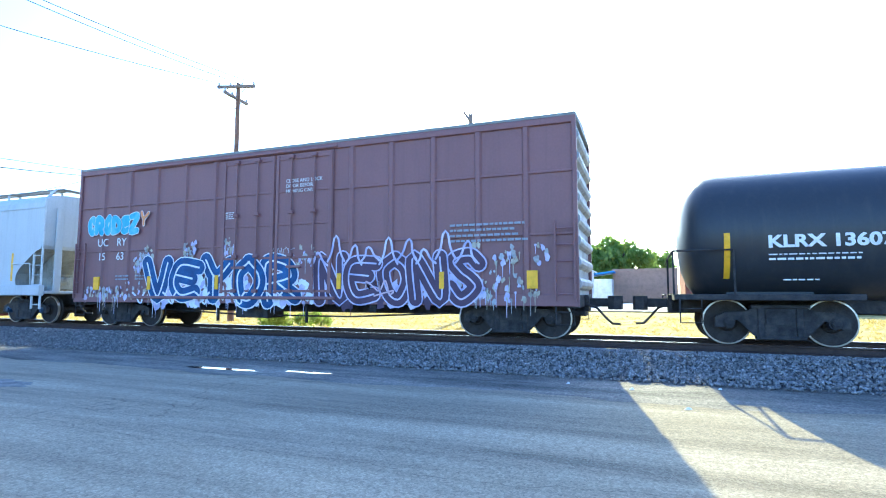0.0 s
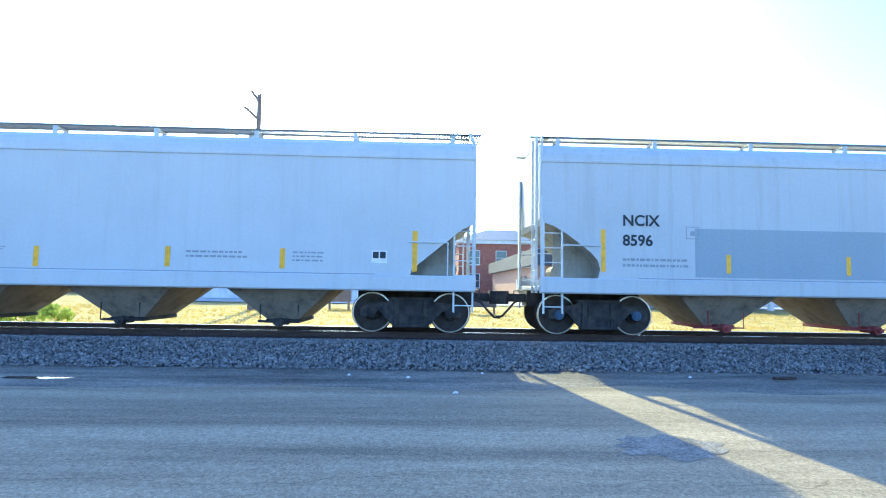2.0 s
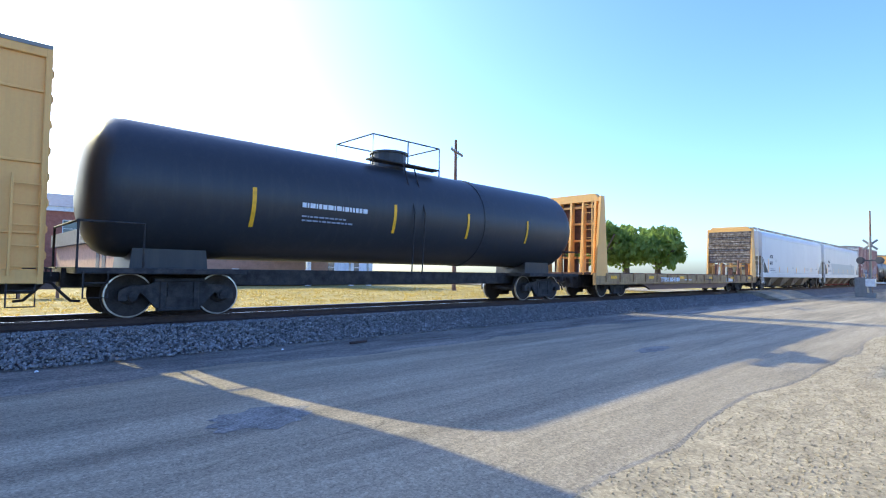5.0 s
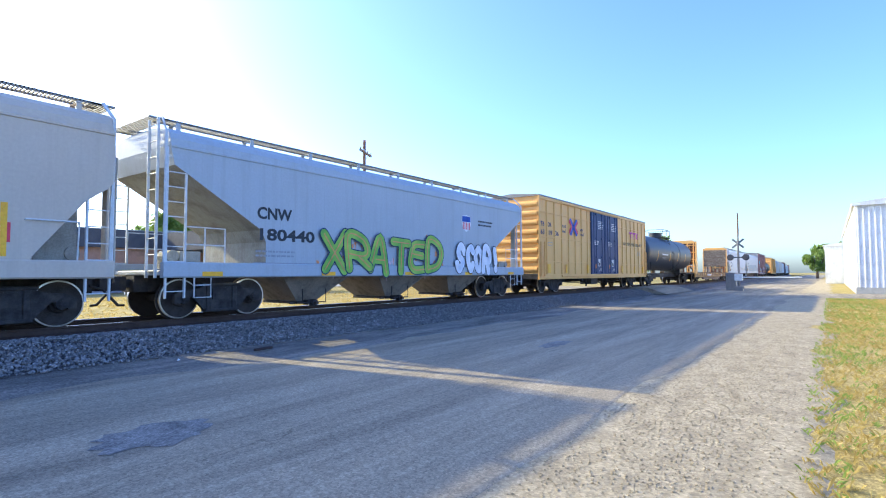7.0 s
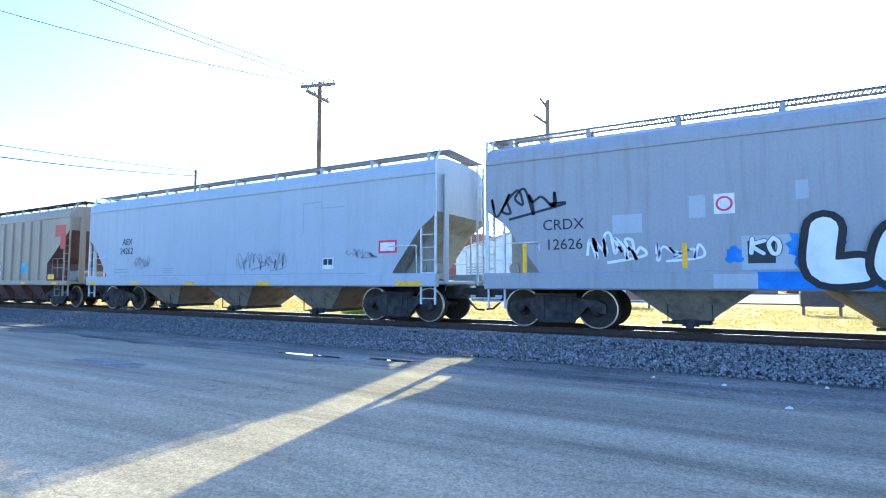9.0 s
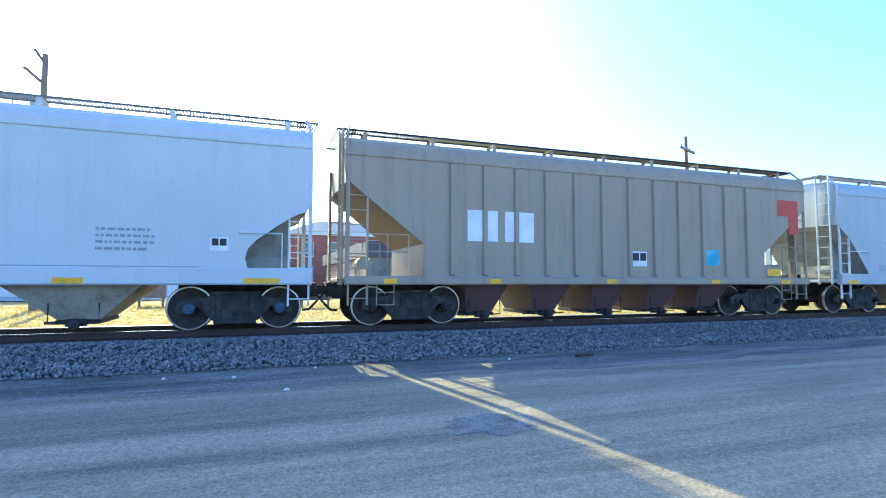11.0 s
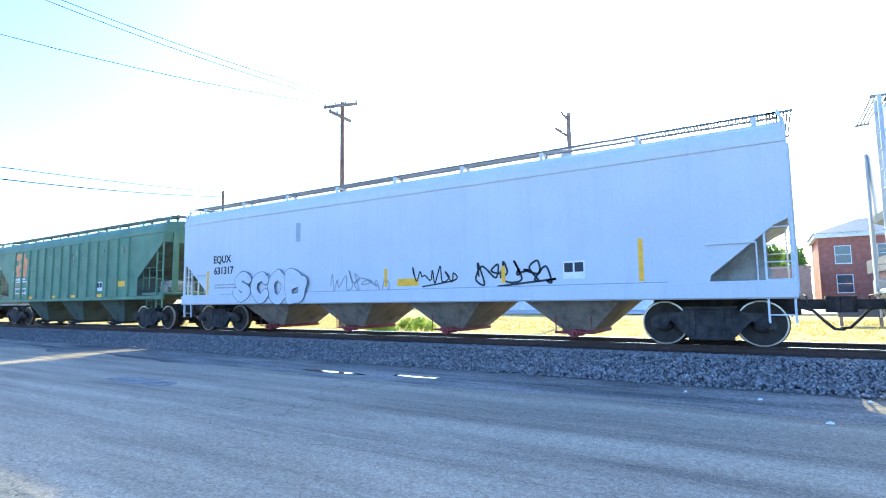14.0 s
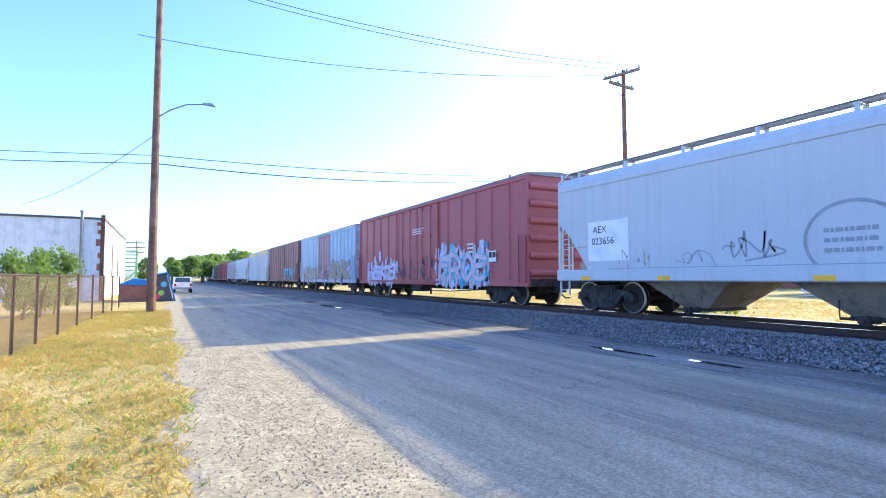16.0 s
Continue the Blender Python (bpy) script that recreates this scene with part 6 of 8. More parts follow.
graffiti(ob, "NUTE", -h + 4.6, 0.98, 5.7, 1.1, M_SPRAYS, M_SPRAYD, -HALF - 0.06, seed=3, puff=0.1, line=0.02, label="blue block graffiti on red")
scribble(ob, -h + 6.8, 2.15, 1.4, 0.4, M_INK, seed=51)
scribble(ob, -h + 10.4, 1.05, 1.3, 1.2, M_INK, seed=52, r=0.03, turns=5)
bars(ob, -h + 15.6, 1.6, 1.0, 0.5, 4, M_INKG)
placard(ob, h - 2.0, 1.65)

# two more white hoppers
ob, h = covered_hopper("clean white covered hopper with yellow sill stripes", -264.65, -245.1, M_WHITE2, "short", 4, None, flat_stripes=((1.2, 0.75), (4.6, 0.45), (7.2, 0.4), (10.0, 0.4), (13.0, 0.5), (16.2, 0.6), (18.4, 0.6)), trucks=(1.45, 1.4), hub=M_HUB, sump=M_SUMPPALE)
marks(ob, h, 2.05, "EQUX", "16401", seed=6)
bars(ob, h - 6.0, 1.7, 2.2, 0.7, 7, M_INKG)
bars(ob, h - 3.0, 1.7, 0.6, 0.2, 3, M_INKG)
ob, h = covered_hopper("clean white covered hopper with a grey notice block", -285.2, -265.9, M_WHITE2, "short", 4, None, flat_stripes=((1.1, 0.7), (4.2, 0.4), (7.0, 0.5), (10.3, 0.5), (13.4, 0.5), (17.9, 0.9)), trucks=(1.45, 1.45), hub=M_HUB, sump=M_SUMPPALE)
marks(ob, h, 1.8, "EQUX", "12432", seed=7)
bars(ob, h - 6.1, 1.55, 1.55, 0.62, 7, M_INKG)
panel(ob, h - 3.85, h - 3.3, 1.55, 1.9, M_PATCH, name="data_plate")
bars(ob, h - 2.9, 1.65, 0.5, 0.2, 3, M_INKG)

# white hopper with outline graffiti
ob, h = covered_hopper("white covered hopper with black outline graffiti", -305.8, -286.7, M_WHITE2, "diag", 4, M_GATE, stripes=((1.5, 1.3, 0.1, 0.85), (6.0, 1.4, 0.1, 0.5), (9.6, 1.4, 0.1, 0.5), (13.2, 1.4, 0.1, 0.42), (16.4, 1.35, 0.1, 0.9)), trucks=(1.5, 1.5))
lettering(ob, "EQUX", -h + 1.8, 2.42, 0.26, M_INK, name="reporting_mark", fat=0.008)
lettering(ob, "631317", -h + 1.85, 2.02, 0.26, M_INK, name="car_number", fat=0.008)
graffiti(ob, "SCOB", -h + 3.05, 0.98, 3.5, 1.1, M_WHITE2, M_SPRAYN, -HALF - 0.052, seed=21, puff=0.12, line=0.018, label="white graffiti outlined in black")
scribble(ob, -h + 7.6, 1.2, 2.0, 0.7, M_INKG, seed=61, turns=8)
scribble(ob, -h + 10.6, 1.4, 1.2, 0.5, M_INK, seed=62, turns=6, r=0.02)
scribble(ob, -h + 12.6, 1.35, 1.8, 0.6, M_INK, seed=63, turns=10, r=0.025)
panel(ob, -h + 10.0, -h + 10.7, 1.4, 1.6, M_STRIPE, name="notice")
panel(ob, -h + 6.0, -h + 6.2, 2.9, 3.5, M_PATCH, name="paint_patch")
bars(ob, -h + 1.9, 1.5, 1.2, 0.2, 2, M_INKG)
placard(ob, h - 4.4, 1.45, 0.5)

# green ribbed hopper
ob, h = covered_hopper("faded green ribbed covered hopper with a rusty orange emblem", -323.4, -307.2, M_GREEN, "steep", 3, None, slope=M_GREENDK, flat_stripes=(), top=4.35, ribs=14, low=1.3, sill_h=0.0, rib_top=3.82, trucks=(1.6, 1.6), sump=M_GREENDK)
for q in (4.1, 6.6, 8.8, 11.0):
    panel(ob, -h + q, -h + q + 0.6, 1.34, 1.46, M_STRIPE, up=0.012, name="reflector")
for q, z, w_, hh in ((2.45, 2.5, 1.4, 1.2), (2.4, 2.2, 1.5, 0.06), (2.4, 1.85, 1.5, 0.05), (2.4, 1.62, 1.5, 0.05)):
    panel(ob, -h + q, -h + q + w_, z, z + hh, M_SPRAYO if hh > 0.2 else M_INKW, up=0.005, name="emblem")
for q, z, w_, hh in ((2.45, 3.1, 0.45, 0.25), (3.05, 3.2, 0.4, 0.22), (3.0, 2.75, 0.45, 0.2), (2.45, 2.5, 0.2, 0.3), (3.6, 3.45, 0.25, 0.25)):
    panel(ob, -h + q, -h + q + w_, z, z + hh, M_GREEN, up=0.008, name="emblem")
bars(ob, -h + 2.45, 2.26, 1.4, 0.26, 1, M_INKW, seed=5)
panel(ob, h - 3.3, h - 2.75, 1.75, 1.98, M_STRIPE, name="reflector")
splatter(ob, -h + 2.2, 1.5, 2.2, 2.4, (M_RUSTBEIGE, M_SPRAYO), -HALF, 91, 14, 0.1, 2.2)
splatter(ob, -h + 4.5, 2.9, 10.0, 0.95, (M_GREENDK, M_TAN), -HALF, 92, 12, 0.05, 2.6)
placard(ob, h - 5.1, 1.6, 0.5)

# white hopper with a wavy tag
ob, h = covered_hopper("weathered white covered hopper with a looping black tag", -341.8, -324.9, M_WHITE, "notch", 3, None, flat_stripes=((1.3, 0.4), (4.2, 0.4), (8.0, 0.4), (11.6, 0.5), (15.0, 0.6)), top=4.4, trucks=(1.6, 1.6))
panel(ob, -h + 1.4, -h + 3.0, 1.55, 2.75, M_SPRAYW, name="lettering_panel")
splatter(ob, -h + 2.6, 1.2, 1.2, 0.9, (M_RUSTBEIGE, M_INKG), -HALF, 77, 9, 0.07, 1.3)
lettering(ob, "AEX", -h + 1.6, 2.4, 0.22, M_INK, name="reporting_mark")
lettering(ob, "023656", -h + 1.55, 2.05, 0.22, M_INK, name="car_number")
scribble(ob, -h + 5.9, 1.45, 1.3, 0.75, M_INKG, seed=71, r=0.022, turns=6)
scribble(ob, -h + 4.6, 1.25, 1.2, 0.5, M_INKG, seed=75, r=0.012, turns=4)
vs, fs = [], []
ribbon(vs, fs, [(-h + 8.5 + 0.85 * math.cos(k * math.tau / 40), 1.78 + 0.75 * math.sin(k * math.tau / 40)) for k in range(42)], 0.035, -HALF - 0.006)
me = bpy.data.meshes.new("round_tag")
me.from_pydata(vs, [], fs)
part("round_tag", me, M_INKG, ob, "large grey circle sprayed round a tag")
graffiti(ob, "CRSO", -h + 9.9, 1.2, 2.6, 0.85, M_WHITE, M_INKG, seed=5, puff=0.1, line=0.02)
bars(ob, -h + 8.0, 1.5, 1.0, 0.6, 3, M_INKG, seed=3)
panel(ob, -h + 12.48, -h + 13.2, 2.2, 2.95, M_GREYCAR, name="paint_patch")
panel(ob, h - 2.8, h - 1.7, 1.4, 1.75, M_SPRAYW, name="data_plate")

# red boxcar
ob, h = boxcar("faded red boxcar with white and blue graffiti along the bottom", -362.05, -343.5, M_RED, 15, 4.95, 0.72, (0.355, 0.62), None, 2, stripes=(), trucks=(2.3, 2.3), post_w=0.1)
splatter(ob, -h + 1.4, 0.78, 5.0, 1.6, (M_SPRAYP, M_SKYGREY, M_SPRAYL), -HALF, 80, 30, 0.22, 1.7)
splatter(ob, -h + 11.3, 0.78, 4.6, 1.9, (M_SPRAYP, M_SPRAYL, M_SPRAYC, M_SKYGREY), -HALF, 81, 34, 0.24, 1.7)
splatter(ob, -h + 6.7, 0.85, 4.4, 1.3, (M_SPRAYV, M_DKBROWN), -HALF - 0.03, 82, 20, 0.14, 1.9)
graffiti(ob, "HEKS", -h + 1.6, 0.85, 4.7, 1.1, M_SPRAYL, M_SPRAYP, seed=4, line=0.02, puff=0.03)
graffiti(ob, "FROE", -h + 11.6, 0.9, 4.2, 1.3, M_SPRAYP, M_SPRAYC, seed=6, line=0.03, puff=0.03)
panel(ob, h - 3.1, h - 2.95, 1.1, 2.6, M_SPRAYP, -HALF + 0.05, name="paint_patch")
placard(ob, h - 2.6, 1.7, 0.55)
bars(ob, h - 4.3, 2.1, 0.5, 0.5, 3, M_INKW)
bars(ob, h - 10.0, 3.3, 1.4, 0.35, 3, M_INKW, -HALF - 0.03)
# silver-blue boxcar
ob, h = boxcar("silver-blue boxcar with tan graffiti", -379.4, -363.05, M_BLUEBOX, 18, 4.85, 0.72, (0.4, 0.6), M_PINKDOOR, 2, trucks=(1.7, 1.7))
splatter(ob, -h + 0.8, 0.8, 14.5, 1.5, (M_TAN, M_SPRAYL, M_SPRAYV), -HALF, 83, 50, 0.24, 1.8)
graffiti(ob, "OPER", -h + 1.2, 0.9, 5.0, 1.1, M_TAN, M_INKG, seed=4)
graffiti(ob, "SOAK", -h + 10.2, 0.9, 5.0, 1.6, M_TAN, M_SPRAYN, seed=7)
# the rest of the train behind
x = -380.8
tail = [("box", M_BROWN, "brown boxcar with pale blue graffiti", 16.0), ("box", M_WHITE, "white boxcar with a yellow top band", 17.5), ("hop", M_WHITE, "white covered hopper far behind", 17.0),
        ("hop", M_GREYCAR, "grey covered hopper far behind", 17.0), ("box", M_RED, "faded red boxcar far behind", 16.0), ("box", M_BROWN, "brown boxcar far behind", 16.0), ("box", M_DKBROWN, "dark brown boxcar far behind", 16.0),
        ("hop", M_WHITE2, "white covered hopper at the tail", 17.0), ("box", M_RED, "red boxcar at the tail", 16.0), ("box", M_BROWN, "brown boxcar at the tail", 16.0), ("hop", M_SKYGREY, "pale grey covered hopper at the tail", 17.0),
        ("box", M_DKBROWN, "dark boxcar at the tail", 16.0), ("box", M_BROWN, "brown boxcar at the tail", 16.0), ("hop", M_WHITE, "white covered hopper at the tail", 17.0)]
for k, (kind_, pt, lab, ln_) in enumerate(tail):
    if kind_ == "box":
        ob, h = boxcar(lab, x - ln_, x, pt, 14, 4.85)
        if k == 0:
            graffiti(ob, "STAY", h - 7.0, 0.9, 5.5, 1.3, M_SPRAYC, M_SPRAYB, seed=2)
        if k == 1:
            panel(ob, -h + 0.2, h - 0.2, 4.35, 4.58, M_STRIPE, up=0.004, name="yellow_band")
    else:
        ob, h = covered_hopper(lab, x - ln_, x, pt, "long", 3)
    x -= ln_ + 1.4
# ---------- ground, road and track ----------
def strip_mesh(x0, x1, y0, y1, z, nx, ny, bumpy=0.0, seed=0, edge=0.0):
    """A sheet with a little unevenness and ragged long edges."""
    vs, fs = [], []
    for i in range(nx + 1):
        for j in range(ny + 1):
            x = x0 + (x1 - x0) * i / nx
            y = y0 + (y1 - y0) * j / ny
            dip = 0.0
            if edge:                         # long edges run out under the next surface
                if j in (1, ny - 1):
                    y = y0 + 0.14 if j == 1 else y1 - 0.14
                if j in (0, 1, ny - 1, ny):
                    side = 0 if j < 2 else ny
                    y += edge * noise.noise((x * 0.45, seed + side, 0.3)) + 0.4 * edge * noise.noise((x * 2.1, seed + side, 1.3))
                if j in (0, ny):
                    dip = 0.022
            vs.append((x, y, z - dip + bumpy * noise.noise((x * 0.5, y * 0.8, seed))))
    for i in range(nx):
        for j in range(ny):
            a = i * (ny + 1) + j
            fs.append((a, a + ny + 1, a + ny + 2, a + 1))
    return MB().add(vs, fs)


solid("ground", strip_mesh(-2500, 2500, -2500, 2500, -0.03, 2, 2), M_DRYGRASS, "flat ground of dry yellow grass", "ground", kind="structure")
solid("verge", strip_mesh(-130, 41, -40, 0.9, -0.006, 340, 20, 0.006, 3, 0.25), M_VERGE, "grass verge, half dry and half green", "verge", kind="structure")
solid("shoulder", strip_mesh(-130, 150, 0.1, 2.9, 0.008, 1400, 4, 0.0, 7, 0.5), M_SHOULDER, "pale gravel shoulder of the road", "shoulder", kind="structure")
solid("road", strip_mesh(-400, 400, 2.0, 9.1, 0.016, 800, 8, 0.0015, 11, 0.3), M_ROAD, "worn cracked asphalt street beside the track", "road", kind="structure")
solid("dirt_strip", strip_mesh(-400, 400, 8.3, 11.6, 0.021, 1600, 4, 0.003, 17, 0.5), M_DIRT, "strip of damp dirt and gravel beside the ballast", "dirt", kind="structure")
# cross street with the grade crossing
solid("cross_street", strip_mesh(40, 49, -60, 11.0, 0.026, 10, 60, 0.004, 23), M_ROAD, "asphalt cross street leading to the grade crossing", "road", kind="structure")
solid("cross_street_far", strip_mesh(40, 49, 15.4, 120, 0.3, 10, 40, 0.004, 24), M_ROAD, "asphalt cross street beyond the track", "road", kind="structure")
# far side: raised field and a concrete lot
solid("far_field", strip_mesh(-500, 500, 15.2, 300, 0.22, 100, 60, 0.05, 29), M_DRYGRASS, "mown dry yellow grass beyond the track", "field", kind="structure")
solid("far_lot", strip_mesh(-22, 70, 40.5, 74, 0.31, 60, 6, 0.0, 31, 0.3), M_FARROAD, "pale concrete lot beyond the grass", "lot", kind="structure")
# tar patches on the road
def tar(x, y, w, d, seed):
    rnd = random.Random(seed)
    n = 30
    vs = []
    for i in range(n):
        a = i * math.tau / n
        k = rnd.uniform(0.75, 1.1)
        vs.append((x + w / 2 * k * math.cos(a), y + d / 2 * k * math.sin(a), 0.0205))
    solid("tar_patch", MB().add(vs, [tuple(range(n))]), M_TAR, "dark irregular tar patch in the asphalt", "road patch", kind="structure")


for x, y, w, d, sd in ((2.55, 5.4, 1.2, 0.9, 1), (-11.0, 6.0, 2.4, 0.7, 3), (-19, 5.2, 2.0, 0.6, 6), (11.0, 5.0, 1.5, 0.5, 7)):
    tar(x, y, w, d, sd)


def puddle(x, y, w, d, seed):
    rnd = random.Random(seed)
    n = 40
    vs = []
    for i in range(n):
        a = i * math.tau / n
        k = 1 + 0.3 * noise.noise((math.cos(a) * 2.5, math.sin(a) * 2.5, seed)) + rnd.uniform(-0.05, 0.05)
        vs.append((x + w / 2 * k * math.cos(a), y + d / 2 * k * math.sin(a), 0.03))
    solid("puddle", MB().add(vs, [tuple(range(n))]), m_water, "shallow rain puddle reflecting the sky", "puddle", kind="structure")


puddle(-8.3, 8.72, 1.9, 0.2, 1)
puddle(-6.3, 8.98, 1.1, 0.26, 2)
puddle(-28.5, 8.2, 5.0, 0.35, 3)
puddle(-23.6, 9.15, 2.2, 0.3, 4)

# ballast bed along the line
def bed():
    prof = [(-2.75, -0.55), (-2.3, -0.38), (-1.75, -0.2), (-1.3, -0.17), (0, -0.19), (1.3, -0.17), (1.75, -0.2), (2.3, -0.3), (2.7, -0.4)]
    vs, fs = [], []
    xs = [-700 + 10 * i for i in range(60)] + [-100 + 0.25 * i for i in range(801)] + [110 + 10 * i for i in range(60)]
    m = len(prof)
    for i, x in enumerate(xs):
        for j, (y, z) in enumerate(prof):
            k = 0.035 if abs(x) < 101 else 0
            vs.append((x, track_y(x) + y + (0.12 * noise.noise((x * 0.8, j, 0)) if j == 0 else 0), RAIL_Z + z + k * noise.noise((x * 2.2, y * 3, 5))))
        if i:
            fs += [((i - 1) * m + j, i * m + j, i * m + j + 1, (i - 1) * m + j + 1) for j in range(m - 1)]
    return MB().add(vs, fs)


solid("ballast_bed", bed(), M_BALLAST, "grey crushed stone ballast bed under the track", "ballast", kind="structure")

# loose stones on the near shoulder of the ballast
def stones(n, seed, plain=False):
    rnd = random.Random(seed)
    shapes = []
    for k in range(8):
        pts = []
        for z, r, m in ((-0.6, 0.6, 5), (0.35, 1.0, 6), (0.85, 0.5, 4)):
            for i in range(m):
                a = i * math.tau / m + rnd.uniform(-0.3, 0.3)
                q = r * rnd.uniform(0.75, 1.2)
                pts.append((q * math.cos(a), q * math.sin(a), z * rnd.uniform(0.8, 1.2)))
        b = bmesh.new()
        for p in pts:
            b.verts.new(p)
        bmesh.ops.convex_hull(b, input=b.verts)
        b.verts.ensure_lookup_table()
        loose = [v for v in b.verts if not v.link_faces]
        for v in loose:
            b.verts.remove(v)
        b.verts.index_update()
        shapes.append(([v.co.copy() for v in b.verts], [tuple(v.index for v in f.verts) for f in b.faces]))
        b.free()
    vs, fs = [], []
    for _ in range(n):
        x = rnd.triangular(-42, 42, 0)
        u = rnd.random()
        y = -3.05 + 1.75 * u
        z = -0.56 + (0.06 if u < 0.1 else 0.06 + 0.36 * min(1, (u - 0.1) / 0.62))
        s = rnd.uniform(0.012, 0.03) * (1.2 if u < 0.3 else 1)
        if u < 0.14 and rnd.random() < 0.6:
            continue
        if plain:                            # pebbles on the flat shoulder of the road
            side = rnd.choice((-1, 1))
            x, y, s = side * rnd.triangular(2.0, 26, 4), rnd.triangular(0.15, 2.6, 1.0) - track_y(0), rnd.triangular(0.004, 0.016, 0.006)
            z = 0.01 - RAIL_Z
        m = Euler((rnd.uniform(0, 6), rnd.uniform(0, 6), rnd.uniform(0, 6))).to_matrix() * s
        o = len(vs)
        sv, sf = shapes[rnd.randrange(8)]
        c = Vector((x, track_y(x) + y, RAIL_Z + z))
        vs += [tuple(c + m @ q) for q in sv]
        fs += [tuple(i + o for i in f) for f in sf]
    me = bpy.data.meshes.new("ballast_stones")
    me.from_pydata(vs, [], fs)
    return me


solid("pebbles", stones(14000, 9, True), M_SHOULDER, "loose pale pebbles on the gravel shoulder", "gravel", kind="stuff")
solid("ballast_stones", stones(42000, 5), M_STONE, "loose grey crushed ballast stones on the shoulder", "ballast", kind="stuff")

# rails
def rail(side):
    prof = [(-0.07, -0.17), (-0.07, -0.155), (-0.012, -0.13), (-0.012, -0.045), (-0.036, -0.035), (-0.036, -0.004), (0.036, -0.004), (0.036, -0.035), (0.012, -0.045), (0.012, -0.13), (0.07, -0.155), (0.07, -0.17)]
    xs = [-700 + 12 * i for i in range(118)]
    vs, fs, m = [], [], len(prof)
    for i, x in enumerate(xs):
        for y, z in prof:
            vs.append((x, track_y(x) + side * (GAUGE / 2 + 0.036) + y, RAIL_Z + z))
        if i:
            fs += [((i - 1) * m + j, i * m + j, i * m + (j + 1) % m, (i - 1) * m + (j + 1) % m) for j in range(m)]
    return MB().add(vs, fs), xs


for s in (-1, 1):
    mb, xs = rail(s)
    r = solid("rail", mb, M_RAIL, "rusty steel rail with a polished running surface", "rail", group="rails of the track", kind="structure")
    vs, fs = [], []
    for i, x in enumerate(xs):
        y = track_y(x) + s * (GAUGE / 2 + 0.036)
        vs += [(x, y - 0.034, RAIL_Z - 0.004), (x, y - 0.022, RAIL_Z), (x, y + 0.022, RAIL_Z), (x, y + 0.034, RAIL_Z - 0.004)]
        if i:
            a, b = 4 * (i - 1), 4 * i
            fs += [(a + k, b + k, b + k + 1, a + k + 1) for k in range(3)]
    part("running_surface", MB().add(vs, fs), M_RAILTOP, r, "bright polished running surface")
tie_mesh = MB().bar(-0.11, 0.11, -1.3, 1.3, -0.33, -0.165, 0.015).mesh("tie")
dressed(tie_mesh, M_TIE)
rnd = random.Random(9)
for i in range(200):
    x = -52 + i * 0.52
    t = new("tie", tie_mesh)
    t.matrix_basis = pose(x, track_y(x), RAIL_Z, 0, 0, rnd.uniform(-1, 1))
    tagged(t, "dark weathered timber railway tie in the ballast", "railway tie", "ties under the track", "structure")
# plank and asphalt crossing surface
solid("crossing_deck", MB().prism([(-3.6, -0.5), (-2.2, -0.05), (-0.85, -0.02), (-0.85, -0.2), (0.85, -0.2), (0.85, -0.02), (2.2, -0.05), (3.4, -0.35)], 40, 49, "x"), M_ROAD, "asphalt ramp of the grade crossing", "crossing", (0, TRACK_Y, RAIL_Z), kind="structure")

# grass tufts
def tufts(n, seed, area, hgt):
    rnd = random.Random(seed)
    vs, fs = [], []
    x0, x1, y0, y1 = area
    for _ in range(n):
        x, y = rnd.uniform(x0, x1), rnd.uniform(y0, y1)
        if noise.noise((x * 0.35, y * 0.6, seed)) < -0.15 and rnd.random() < 0.7:
            continue
        for b in range(4):
            a = rnd.uniform(0, 6.28)
            l = hgt * rnd.uniform(0.5, 1.3)
            dx, dy = math.cos(a), math.sin(a)
            bx, by = x + rnd.uniform(-0.04, 0.04), y + rnd.uniform(-0.04, 0.04)
            w = 0.007
            o = len(vs)
            vs += [(bx - dy * w, by + dx * w, 0), (bx + dy * w, by - dx * w, 0), (bx + dx * l * 0.35, by + dy * l * 0.35, l * 0.6), (bx + dx * l * 0.8, by + dy * l * 0.8, l * 0.75)]
            fs += [(o, o + 1, o + 2), (o + 1, o + 3, o + 2)]
    me = bpy.data.meshes.new("grass")
    me.from_pydata(vs, [], fs)
    return me


solid("grass", tufts(16000, 2, (-30, -3.5, -5.5, 0.25), 0.075), M_BLADE, "short dry straw-coloured grass on the verge", "grass", kind="stuff")
solid("grass", tufts(2200, 5, (-30, -3.5, -4.5, 0.35), 0.07), M_BLADEG, "short green grass among the straw", "grass", kind="stuff")
solid("grass", tufts(12000, 3, (4, 40, -6.5, 0.2), 0.075), M_BLADE, "short dry straw-coloured grass on the verge", "grass", kind="stuff")
solid("grass", tufts(2500, 6, (4, 40, -2.0, 0.3), 0.08), M_BLADEG, "green grass along the road edge", "grass", kind="stuff")
me = tufts(14000, 8, (-45, 45, 16.0, 33.0), 0.12)
solid("grass", me, M_BLADE, "short dry grass of the far field", "grass", (0, 0, 0.2), kind="stuff")

